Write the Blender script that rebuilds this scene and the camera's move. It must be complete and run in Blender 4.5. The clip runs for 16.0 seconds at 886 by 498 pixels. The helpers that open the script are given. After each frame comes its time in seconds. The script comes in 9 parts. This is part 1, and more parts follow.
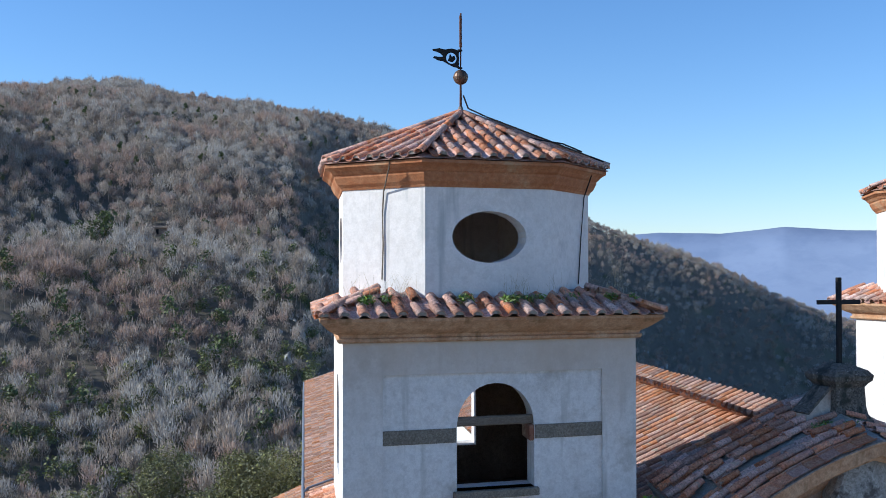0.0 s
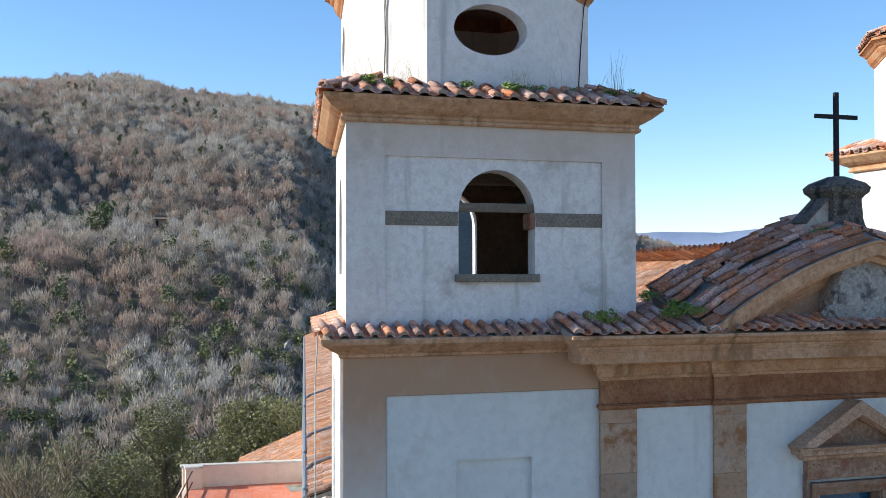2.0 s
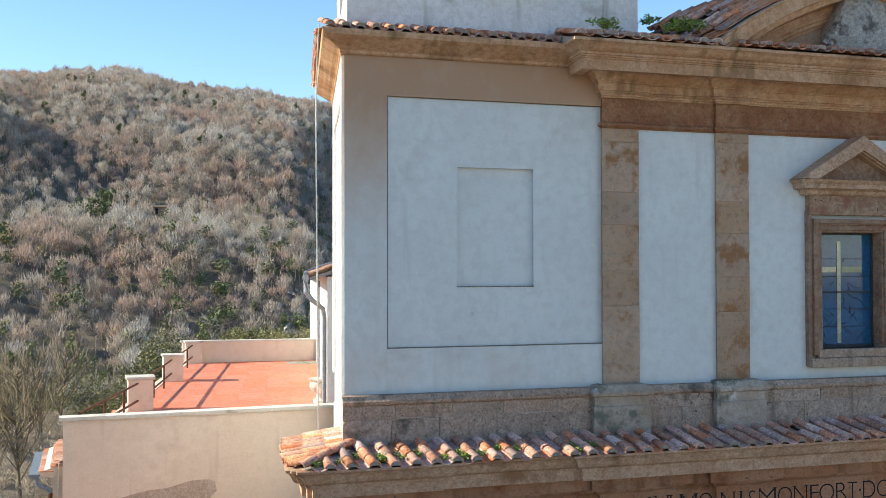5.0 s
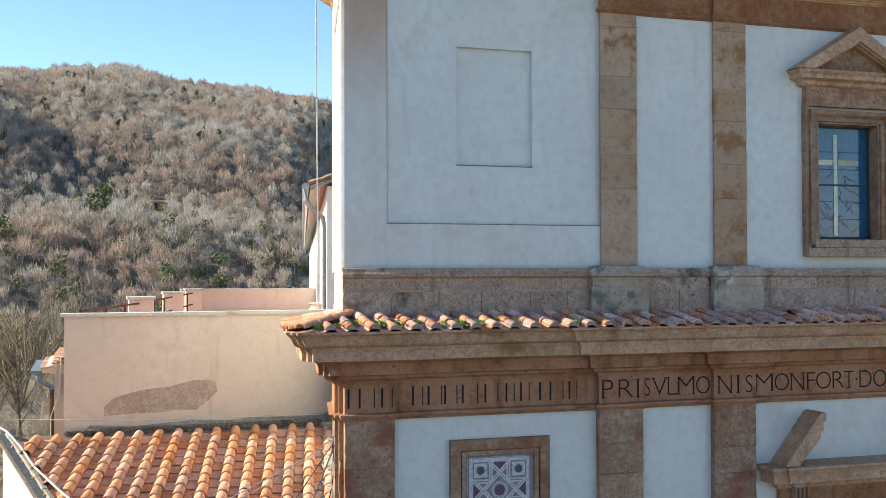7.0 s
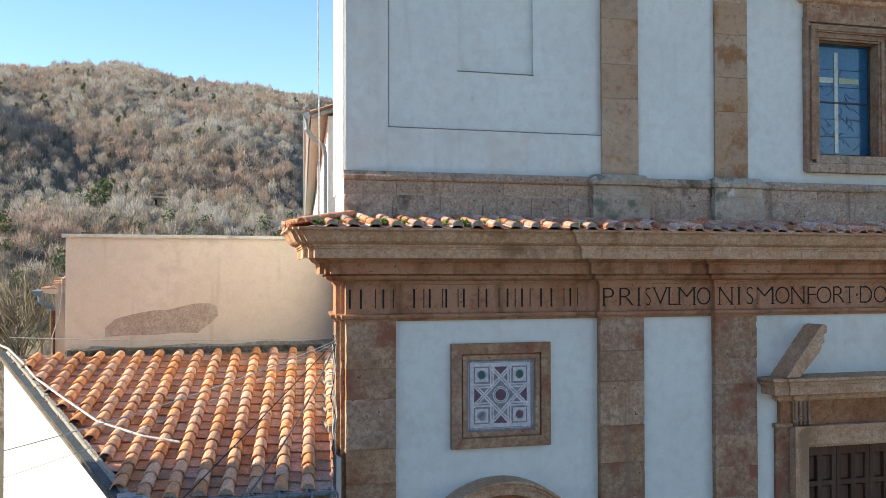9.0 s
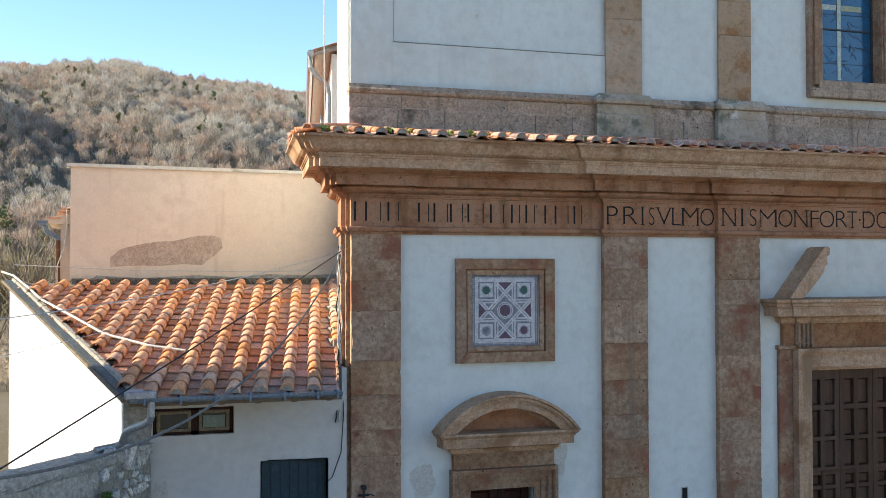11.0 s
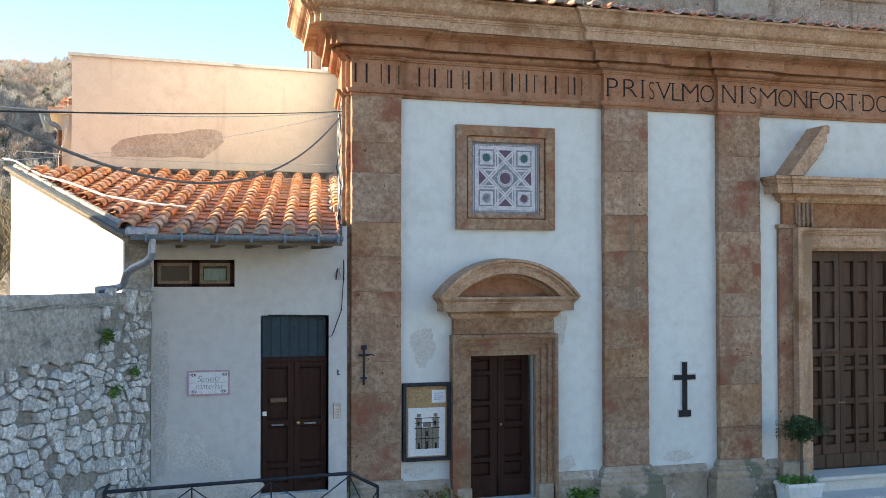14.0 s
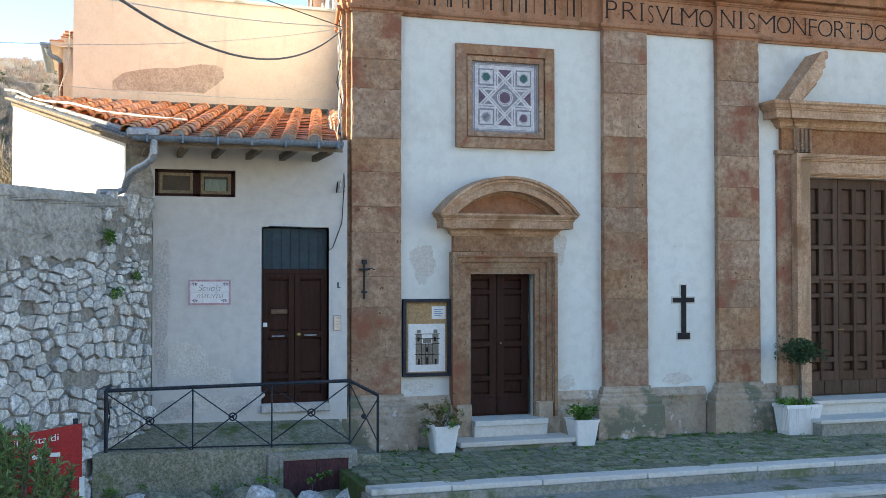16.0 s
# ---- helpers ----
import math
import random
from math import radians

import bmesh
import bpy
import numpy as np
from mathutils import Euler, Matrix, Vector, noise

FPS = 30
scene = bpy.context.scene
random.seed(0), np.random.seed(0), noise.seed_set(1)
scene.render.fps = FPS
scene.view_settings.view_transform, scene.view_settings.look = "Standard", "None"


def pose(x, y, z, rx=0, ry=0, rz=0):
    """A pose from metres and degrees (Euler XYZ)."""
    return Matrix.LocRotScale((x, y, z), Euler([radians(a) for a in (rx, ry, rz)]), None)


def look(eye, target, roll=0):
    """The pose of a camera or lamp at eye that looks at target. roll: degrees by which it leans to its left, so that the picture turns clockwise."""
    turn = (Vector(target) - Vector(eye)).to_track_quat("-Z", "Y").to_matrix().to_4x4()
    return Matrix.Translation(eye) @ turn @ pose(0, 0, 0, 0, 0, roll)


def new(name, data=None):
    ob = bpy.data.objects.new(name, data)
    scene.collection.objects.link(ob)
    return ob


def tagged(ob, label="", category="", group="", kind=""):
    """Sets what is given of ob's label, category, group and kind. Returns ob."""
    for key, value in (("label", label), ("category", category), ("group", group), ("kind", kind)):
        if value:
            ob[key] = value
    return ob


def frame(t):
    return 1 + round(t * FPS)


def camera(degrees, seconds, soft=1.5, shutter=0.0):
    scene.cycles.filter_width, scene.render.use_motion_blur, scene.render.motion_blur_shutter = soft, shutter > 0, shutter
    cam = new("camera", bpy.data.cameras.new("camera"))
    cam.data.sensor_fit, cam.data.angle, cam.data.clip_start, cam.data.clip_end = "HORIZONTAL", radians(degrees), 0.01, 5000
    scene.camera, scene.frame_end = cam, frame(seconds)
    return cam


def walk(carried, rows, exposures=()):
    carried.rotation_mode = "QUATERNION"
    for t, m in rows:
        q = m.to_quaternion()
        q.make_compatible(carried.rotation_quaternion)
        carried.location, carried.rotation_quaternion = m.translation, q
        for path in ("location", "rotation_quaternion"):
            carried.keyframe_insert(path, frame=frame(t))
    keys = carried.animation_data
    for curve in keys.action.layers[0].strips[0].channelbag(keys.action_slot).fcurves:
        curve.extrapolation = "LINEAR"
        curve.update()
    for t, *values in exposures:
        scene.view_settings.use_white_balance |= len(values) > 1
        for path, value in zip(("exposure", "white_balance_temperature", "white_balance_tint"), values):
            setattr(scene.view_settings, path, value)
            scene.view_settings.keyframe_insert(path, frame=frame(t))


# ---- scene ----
from mathutils import geometry

cam = camera(44.29, 16.0, 0.8)
PATH = [
    (0, -0.847, -17.893, 20.801, 91.31, 0.07, -17.97),
    (0.5, -0.909, -17.994, 19.798, 91.32, 0.06, -17.98),
    (1, -0.963, -18.063, 18.847, 91.32, 0.06, -17.98),
    (1.5, -0.965, -18.055, 17.916, 91.31, 0.08, -17.98),
    (2, -0.934, -18.018, 16.986, 91.31, 0.10, -17.99),
    (2.5, -0.901, -17.926, 16.061, 91.31, 0.11, -18.01),
    (3, -0.851, -17.814, 15.169, 91.32, 0.10, -18.01),
    (3.5, -0.813, -17.781, 14.272, 91.31, 0.09, -18.01),
    (4, -0.828, -17.769, 13.380, 91.32, 0.10, -18.01),
    (4.5, -0.880, -17.809, 12.569, 91.30, 0.10, -18.02),
    (5, -0.925, -17.851, 11.822, 91.29, 0.11, -18.02),
    (7.5, -0.966, -17.952, 9.242, 91.27, 0.12, -18.06),
    (8, -0.980, -17.964, 8.808, 91.28, 0.12, -18.06),
    (8.5, -0.973, -17.934, 8.407, 91.27, 0.10, -18.07),
    (9, -0.973, -17.915, 8.015, 91.27, 0.09, -18.06),
    (11.5, -1.072, -17.935, 6.172, 91.26, 0.09, -18.05),
    (12, -1.064, -17.950, 5.795, 91.26, 0.09, -18.03),
    (12.5, -1.047, -17.951, 5.408, 91.28, 0.09, -18.03),
    (13, -1.049, -17.946, 5.029, 91.29, 0.08, -18.03),
    (13.5, -1.046, -17.931, 4.615, 91.29, 0.06, -18.03),
    (14, -1.049, -17.920, 4.193, 91.31, 0.03, -18.00),
    (14.5, -1.073, -17.958, 3.805, 91.30, 0.05, -18.00),
    (15, -1.064, -17.952, 3.487, 91.30, 0.04, -18.00),
    (15.5, -1.068, -17.957, 3.136, 91.30, 0.03, -18.00),
    (16, -1.057, -17.971, 2.763, 91.30, 0.03, -17.98),
]
walk(cam, [(t, pose(*p)) for t, *p in PATH], [(0, 0.32, 5600, 6), (1.5, 0.55, 6050, 5), (2.5, 0.84, 6400, 5), (4, 0.95, 6700, 4), (5, 1.1, 7000, 4), (9, 1.2, 7200, 4), (12.5, 1.58, 7600, 4), (16, 2.08, 7900, 5)])

# ---------------------------------------------------------------- light
SUN_AZ = math.atan2(-0.96, 0.27)      # clockwise from +y
SUN_EL = radians(26.0)
world = bpy.data.worlds.new("world")
scene.world = world
world.use_nodes = True
wn = world.node_tree
sky = wn.nodes.new("ShaderNodeTexSky")
sky.sky_type = "NISHITA"
sky.sun_disc = False
sky.sun_elevation = SUN_EL
sky.sun_rotation = SUN_AZ
sky.altitude = 600
sky.air_density, sky.dust_density, sky.ozone_density = 1.0, 0.15, 2.4
tint = wn.nodes.new("ShaderNodeHueSaturation")
tint.inputs["Saturation"].default_value = 1.14
tint.inputs["Hue"].default_value = 0.499
wn.links.new(sky.outputs[0], tint.inputs["Color"])
cool = wn.nodes.new("ShaderNodeMix")
cool.data_type, cool.blend_type = "RGBA", "MULTIPLY"
cool.inputs["Factor"].default_value = 1.0
cool.inputs["B"].default_value = (0.985, 0.962, 1.05, 1)
wn.links.new(tint.outputs[0], cool.inputs["A"])
wn.links.new(cool.outputs["Result"], wn.nodes["Background"].inputs[0])
wn.nodes["Background"].inputs[1].default_value = 0.122
sun_data = bpy.data.lights.new("sun", "SUN")
sun_data.energy, sun_data.angle, sun_data.color = 4.6, radians(0.53), (1.0, 0.92, 0.79)
sun = new("sun", sun_data)
SUN_DIR = Vector((math.sin(SUN_AZ) * math.cos(SUN_EL), math.cos(SUN_AZ) * math.cos(SUN_EL), math.sin(SUN_EL)))
sun.matrix_world = look(SUN_DIR * 60 + Vector((0, 0, 20)), (0, 0, 20))


# ---------------------------------------------------------------- materials
def surf(name, cols, s1=2.0, s2=14.0, stain=None, stain_scale=0.7, stain_at=0.58, rough=0.85, bump=0.3, bump_scale=60.0,
         rand=0.0, metal=0.0, stretch=(1, 1, 1), island=False, spots=None, spot_scale=9.0, spot_at=0.66, stain_soft=0.12,
         drip=None, drip_at=0.6, grit=0.18, grit_scale=24.0):
    """Two-colour noise at two scales, with stains, spots and fine relief."""
    m = bpy.data.materials.new(name)
    m.use_nodes = True
    nt = m.node_tree
    N, link = nt.nodes, nt.links.new
    b = N["Principled BSDF"]
    b.inputs["Roughness"].default_value = rough
    b.inputs["Metallic"].default_value = metal
    b.inputs["Specular IOR Level"].default_value = 0.12 if rough > 0.42 else 0.35
    tc = N.new("ShaderNodeTexCoord")
    mp = N.new("ShaderNodeMapping")
    mp.inputs["Scale"].default_value = stretch
    link(tc.outputs["Object"], mp.inputs["Vector"])
    vec = mp.outputs["Vector"]
    rnd = None
    if rand:
        if island:
            g = N.new("ShaderNodeNewGeometry")
            rnd = g.outputs["Random Per Island"]
        else:
            g = N.new("ShaderNodeObjectInfo")
            rnd = g.outputs["Random"]
        add = N.new("ShaderNodeVectorMath")
        add.operation = "ADD"
        mul = N.new("ShaderNodeMath")
        mul.operation = "MULTIPLY"
        mul.inputs[1].default_value = 50
        link(rnd, mul.inputs[0])
        link(vec, add.inputs[0])
        link(mul.outputs[0], add.inputs[1])
        vec = add.outputs[0]

    def noise_tex(scale, detail, rgh=0.6):
        n = N.new("ShaderNodeTexNoise")
        n.inputs["Scale"].default_value, n.inputs["Detail"].default_value, n.inputs["Roughness"].default_value = scale, detail, rgh
        link(vec, n.inputs["Vector"])
        return n.outputs["Fac"]

    def ramp(fac, a, c):
        r = N.new("ShaderNodeMapRange")
        r.inputs["From Min"].default_value, r.inputs["From Max"].default_value = a, c
        link(fac, r.inputs["Value"])
        return r.outputs["Result"]

    def mix(fac, a, c):
        x = N.new("ShaderNodeMix")
        x.data_type = "RGBA"
        for sock, v in ((x.inputs["Factor"], fac), (x.inputs["A"], a), (x.inputs["B"], c)):
            if isinstance(v, (tuple, float, int)):
                sock.default_value = (*v, 1) if isinstance(v, tuple) else v
            else:
                link(v, sock)
        return x.outputs["Result"]

    n1, n2 = noise_tex(s1, 5), noise_tex(s2, 6)
    col = mix(ramp(n1, 0.4, 0.6), cols[0], cols[1])
    third = cols[2] if len(cols) > 2 else tuple(0.8 * v for v in cols[0])
    half = N.new("ShaderNodeMath")
    half.operation = "MULTIPLY"
    half.inputs[1].default_value = 0.55
    link(ramp(n2, 0.45, 0.62), half.inputs[0])
    col = mix(half.outputs[0], col, third)
    if rand:
        col_r = N.new("ShaderNodeHueSaturation")
        v = ramp(rnd, 0.0, 1.0)
        r1 = N.new("ShaderNodeMapRange")
        r1.inputs["To Min"].default_value, r1.inputs["To Max"].default_value = 1 - rand, 1 + rand
        link(v, r1.inputs["Value"])
        link(r1.outputs["Result"], col_r.inputs["Value"])
        frac = N.new("ShaderNodeMath")
        frac.operation = "FRACT"
        m7 = N.new("ShaderNodeMath")
        m7.operation = "MULTIPLY"
        m7.inputs[1].default_value = 7.31
        link(rnd, m7.inputs[0])
        link(m7.outputs[0], frac.inputs[0])
        r2 = N.new("ShaderNodeMapRange")
        r2.inputs["To Min"].default_value, r2.inputs["To Max"].default_value = 1 - rand * 1.1, 1 + rand * 0.7
        link(frac.outputs[0], r2.inputs["Value"])
        link(r2.outputs["Result"], col_r.inputs["Saturation"])
        link(col, col_r.inputs["Color"])
        col = col_r.outputs["Color"]
    if grit:
        gv = N.new("ShaderNodeHueSaturation")
        gr = N.new("ShaderNodeMapRange")
        gr.inputs["From Min"].default_value, gr.inputs["From Max"].default_value = 0.38, 0.62
        gr.inputs["To Min"].default_value, gr.inputs["To Max"].default_value = 1 - grit * 1.4, 1 + grit
        link(noise_tex(grit_scale, 6, 0.75), gr.inputs["Value"])
        link(gr.outputs["Result"], gv.inputs["Value"])
        link(col, gv.inputs["Color"])
        col = gv.outputs["Color"]
    if stain:
        col = mix(ramp(noise_tex(stain_scale, 7, 0.65), stain_at - 0.03, stain_at - 0.03 + stain_soft * 0.75), col, stain)
    if spots:
        col = mix(ramp(noise_tex(spot_scale, 4, 0.7), spot_at - 0.055, spot_at), col, spots)
    if drip:
        mp2 = N.new("ShaderNodeMapping")
        mp2.inputs["Scale"].default_value = (3.5, 3.5, 0.35)
        link(tc.outputs["Object"], mp2.inputs["Vector"])
        n = N.new("ShaderNodeTexNoise")
        n.inputs["Scale"].default_value, n.inputs["Detail"].default_value = 1.0, 6
        link(mp2.outputs[0], n.inputs["Vector"])
        col = mix(ramp(n.outputs["Fac"], drip_at - 0.02, drip_at + 0.13), col, drip)
    link(col, b.inputs["Base Color"])
    rr = N.new("ShaderNodeMapRange")
    rr.inputs["To Min"].default_value, rr.inputs["To Max"].default_value = max(0.02, rough - 0.1), min(1, rough + 0.1)
    link(n2, rr.inputs["Value"])
    link(rr.outputs["Result"], b.inputs["Roughness"])
    if bump:
        bp = N.new("ShaderNodeBump")
        bp.inputs["Strength"].default_value, bp.inputs["Distance"].default_value = bump, 0.03
        mixh = N.new("ShaderNodeMath")
        mixh.operation = "ADD"
        link(noise_tex(bump_scale, 4, 0.7), mixh.inputs[0])
        link(n2, mixh.inputs[1])
        link(mixh.outputs[0], bp.inputs["Height"])
        link(bp.outputs[0], b.inputs["Normal"])
    return m


M = {}
M["plaster"] = surf("white_lime_plaster", [(0.65, 0.67, 0.64), (0.615, 0.63, 0.6), (0.56, 0.57, 0.54)], 0.7, 5, stain=(0.46, 0.445, 0.4), stain_scale=0.5,
                    stain_at=0.62, stain_soft=0.25, bump=0.08, bump_scale=35, drip=(0.55, 0.55, 0.53), drip_at=0.63, grit=0.025, spots=(0.5, 0.48, 0.44), spot_scale=5, spot_at=0.74)
M["tower_plaster"] = surf("weathered_tower_plaster", [(0.765, 0.725, 0.69), (0.705, 0.665, 0.63), (0.6, 0.555, 0.515)], 1.1, 7, stain=(0.33, 0.285, 0.235), stain_scale=0.8,
                          stain_at=0.57, stain_soft=0.25, bump=0.25, bump_scale=30, drip=(0.46, 0.43, 0.385), drip_at=0.62, grit=0.06)
M["lantern_plaster"] = surf("white_lantern_plaster", [(0.785, 0.74, 0.705), (0.735, 0.69, 0.655), (0.65, 0.605, 0.565)], 1.0, 7, stain=(0.5, 0.48, 0.45), stain_scale=0.8,
                            stain_at=0.6, stain_soft=0.25, bump=0.2, bump_scale=30, drip=(0.48, 0.47, 0.45), drip_at=0.62, grit=0.04)
M["beige_plaster"] = surf("ochre_washed_plaster", [(0.45, 0.275, 0.175), (0.52, 0.37, 0.265), (0.36, 0.205, 0.125)], 0.8, 5, stain=(0.3, 0.14, 0.07), stain_scale=1.1,
                          stain_at=0.57, stain_soft=0.2, bump=0.15, bump_scale=30, grit=0.12)
M["belfry_wash"] = surf("beige_washed_belfry_plaster", [(0.55, 0.46, 0.37), (0.63, 0.56, 0.48), (0.45, 0.36, 0.28)], 0.9, 5, stain=(0.28, 0.19, 0.13), stain_scale=1.0, stain_at=0.55,
                        stain_soft=0.25, bump=0.15, bump_scale=30, grit=0.1)
M["red_frieze"] = surf("red_brown_stucco", [(0.27, 0.125, 0.065), (0.35, 0.185, 0.1), (0.2, 0.085, 0.045)], 1.0, 7, stain=(0.38, 0.27, 0.18), stain_scale=1.3,
                       stain_at=0.62, stain_soft=0.2, bump=0.2, bump_scale=40)
M["stone"] = surf("brown_peperino_stone", [(0.33, 0.195, 0.12), (0.42, 0.285, 0.19), (0.22, 0.115, 0.07)], 1.6, 11, stain=(0.26, 0.11, 0.07), stain_scale=1.1,
                  stain_at=0.555, stain_soft=0.14, bump=0.6, bump_scale=30, rand=0.13, spots=(0.1, 0.06, 0.04), spot_scale=9, spot_at=0.69, grit=0.17, grit_scale=9, drip=(0.22, 0.145, 0.1), drip_at=0.62)
M["upper_stone"] = surf("ochre_brown_pilaster_stone", [(0.42, 0.285, 0.185), (0.47, 0.34, 0.24), (0.34, 0.205, 0.12)], 1.2, 9, stain=(0.3, 0.155, 0.075), stain_scale=1.7,
                        stain_at=0.575, stain_soft=0.12, bump=0.5, bump_scale=40, rand=0.09, spots=(0.16, 0.1, 0.06), spot_scale=18, spot_at=0.7, grit=0.2, grit_scale=9)
M["frieze_stone"] = surf("red_brown_frieze_stone", [(0.39, 0.19, 0.11), (0.47, 0.27, 0.175), (0.28, 0.125, 0.068)], 1.1, 9, stain=(0.2, 0.085, 0.045), stain_scale=1.5,
                         stain_at=0.56, stain_soft=0.2, bump=0.6, bump_scale=40, spots=(0.16, 0.09, 0.055), spot_scale=14, spot_at=0.68, grit=0.24, drip=(0.22, 0.115, 0.06), drip_at=0.58, grit_scale=9)
M["ochre_stone"] = surf("ochre_cornice_stone", [(0.5, 0.285, 0.16), (0.58, 0.375, 0.235), (0.37, 0.195, 0.1)], 1.2, 9, stain=(0.24, 0.12, 0.06), stain_scale=0.9,
                        stain_at=0.58, stain_soft=0.2, bump=0.3, bump_scale=40, drip=(0.25, 0.15, 0.075), drip_at=0.6, grit=0.12)
M["pale_stone"] = surf("pale_brown_cornice_stone", [(0.47, 0.295, 0.19), (0.54, 0.37, 0.255), (0.35, 0.2, 0.12)], 1.1, 9, stain=(0.27, 0.15, 0.085), stain_scale=1.0,
                       stain_at=0.58, stain_soft=0.15, bump=0.35, bump_scale=40, grit=0.2, spots=(0.17, 0.12, 0.08), spot_scale=14, spot_at=0.72, drip=(0.28, 0.18, 0.11), drip_at=0.61)
M["grey_stone"] = surf("grimy_plinth_stone", [(0.42, 0.3, 0.22), (0.48, 0.36, 0.275), (0.31, 0.215, 0.155)], 1.1, 9, stain=(0.13, 0.105, 0.08), stain_scale=1.1,
                       stain_at=0.6, stain_soft=0.15, bump=0.7, bump_scale=30, rand=0.08, spots=(0.07, 0.06, 0.05), spot_scale=14, spot_at=0.67, grit=0.24, drip=(0.15, 0.115, 0.085), drip_at=0.62)
M["lichen"] = surf("black_lichened_ledge_stone", [(0.17, 0.15, 0.125), (0.23, 0.2, 0.165), (0.09, 0.08, 0.07)], 3, 18, stain=(0.06, 0.06, 0.05), stain_scale=3, stain_at=0.55, bump=1.0, bump_scale=30,
                   spots=(0.4, 0.36, 0.3), spot_scale=10, spot_at=0.68, grit=0.4)
M["plinth_stone"] = surf("worn_plinth_stone", [(0.38, 0.295, 0.215), (0.45, 0.375, 0.3), (0.28, 0.21, 0.15)], 1.3, 10, stain=(0.17, 0.165, 0.12), stain_scale=1.0,
                         stain_at=0.57, stain_soft=0.08, bump=0.35, bump_scale=35, rand=0.06, spots=(0.56, 0.53, 0.49), spot_scale=2.6, spot_at=0.68, grit=0.1)
M["white_stone"] = surf("white_travertine", [(0.6, 0.575, 0.525), (0.56, 0.535, 0.485), (0.5, 0.475, 0.425)], 1.5, 16, stain=(0.35, 0.33, 0.28), stain_scale=1.5,
                        stain_at=0.62, bump=0.12, bump_scale=50, rand=0.05, grit=0.06)
M["band_stone"] = surf("grey_brown_band_stone", [(0.22, 0.19, 0.15), (0.28, 0.24, 0.19), (0.14, 0.12, 0.1)], 3, 30, bump=0.5, bump_scale=50)
M["oct_cornice"] = surf("terracotta_washed_cornice", [(0.42, 0.175, 0.08), (0.48, 0.24, 0.125), (0.3, 0.11, 0.05)], 1.4, 12, stain=(0.5, 0.36, 0.22), stain_scale=1.4,
                        stain_at=0.6, stain_soft=0.2, bump=0.3, bump_scale=40)
M["tile"] = surf("old_terracotta_tile", [(0.56, 0.26, 0.17), (0.63, 0.37, 0.265), (0.41, 0.18, 0.12)], 5, 26, stain=(0.34, 0.3, 0.24), stain_scale=6, stain_at=0.63,
                 bump=0.4, bump_scale=90, rand=0.36, spots=(0.13, 0.12, 0.1), spot_scale=26, spot_at=0.66, grit=0.25)
M["tile_new"] = surf("orange_terracotta_tile", [(0.66, 0.325, 0.185), (0.71, 0.385, 0.23), (0.56, 0.255, 0.14)], 6, 40, stain=(0.42, 0.3, 0.21), stain_scale=6, stain_at=0.76,
                     bump=0.3, bump_scale=90, rand=0.2)
M["pan_tile"] = surf("red_pan_tile", [(0.54, 0.25, 0.155), (0.6, 0.33, 0.21), (0.44, 0.19, 0.12)], 6, 40, stain=(0.3, 0.22, 0.17), stain_scale=5, stain_at=0.72,
                     bump=0.2, bump_scale=90, rand=0.22)
M["tile_far"] = surf("far_terracotta_tile", [(0.44, 0.21, 0.125), (0.52, 0.31, 0.2), (0.3, 0.145, 0.09)], 6, 30, stain=(0.36, 0.31, 0.24), stain_scale=3, stain_at=0.6,
                     bump=0.2, bump_scale=90, rand=0.3, island=True)
M["mortar"] = surf("grey_mortar", [(0.36, 0.33, 0.29), (0.28, 0.26, 0.23)], 8, 40, bump=0.5)
M["pink_wall"] = surf("peach_rendered_wall", [(0.66, 0.54, 0.44), (0.7, 0.58, 0.48), (0.6, 0.485, 0.39)], 0.5, 4, grit=0.04, stain=(0.56, 0.43, 0.34), stain_scale=0.5, stain_at=0.6,
                      stain_soft=0.3, bump=0.12, bump_scale=30, drip=(0.53, 0.41, 0.32), drip_at=0.66)
M["bare_patch"] = surf("bare_render_patch", [(0.45, 0.335, 0.27), (0.51, 0.4, 0.325), (0.37, 0.28, 0.225)], 2.5, 14, bump=0.4, bump_scale=40)
M["terrace_floor"] = surf("red_terrace_paint", [(0.58, 0.2, 0.12), (0.54, 0.18, 0.11), (0.62, 0.26, 0.18)], 0.6, 5, grit=0.05, bump=0.08, bump_scale=30, rand=0.05)
M["school_wall"] = surf("grey_white_render", [(0.56, 0.55, 0.525), (0.52, 0.51, 0.49), (0.46, 0.445, 0.43)], 0.9, 6, stain=(0.5, 0.485, 0.465), stain_scale=0.8,
                        stain_at=0.58, stain_soft=0.2, grit=0.04, drip=(0.5, 0.49, 0.47), drip_at=0.62, bump=0.15, bump_scale=30)
# brighter white for west-facing walls; the fronts have greyer plaster
M["bright_white"] = surf("bright_white_wall", [(0.8, 0.79, 0.77), (0.76, 0.75, 0.73)], 0.8, 6, grit=0.04, bump=0.1, bump_scale=30)
M["rough_render"] = surf("rough_grey_render", [(0.36, 0.335, 0.3), (0.42, 0.39, 0.35), (0.24, 0.22, 0.195)], 1.6, 10, grit=0.22, grit_scale=16, stain=(0.2, 0.19, 0.16), stain_scale=1.3,
                         stain_at=0.6, bump=0.6, bump_scale=25)
M["rubble"] = surf("pale_limestone_rubble", [(0.52, 0.51, 0.485), (0.66, 0.65, 0.63), (0.34, 0.32, 0.29)], 4, 16, stain=(0.34, 0.31, 0.275), stain_scale=4, stain_at=0.62,
                   bump=0.7, bump_scale=22, rand=0.2, grit=0.3, grit_scale=18)
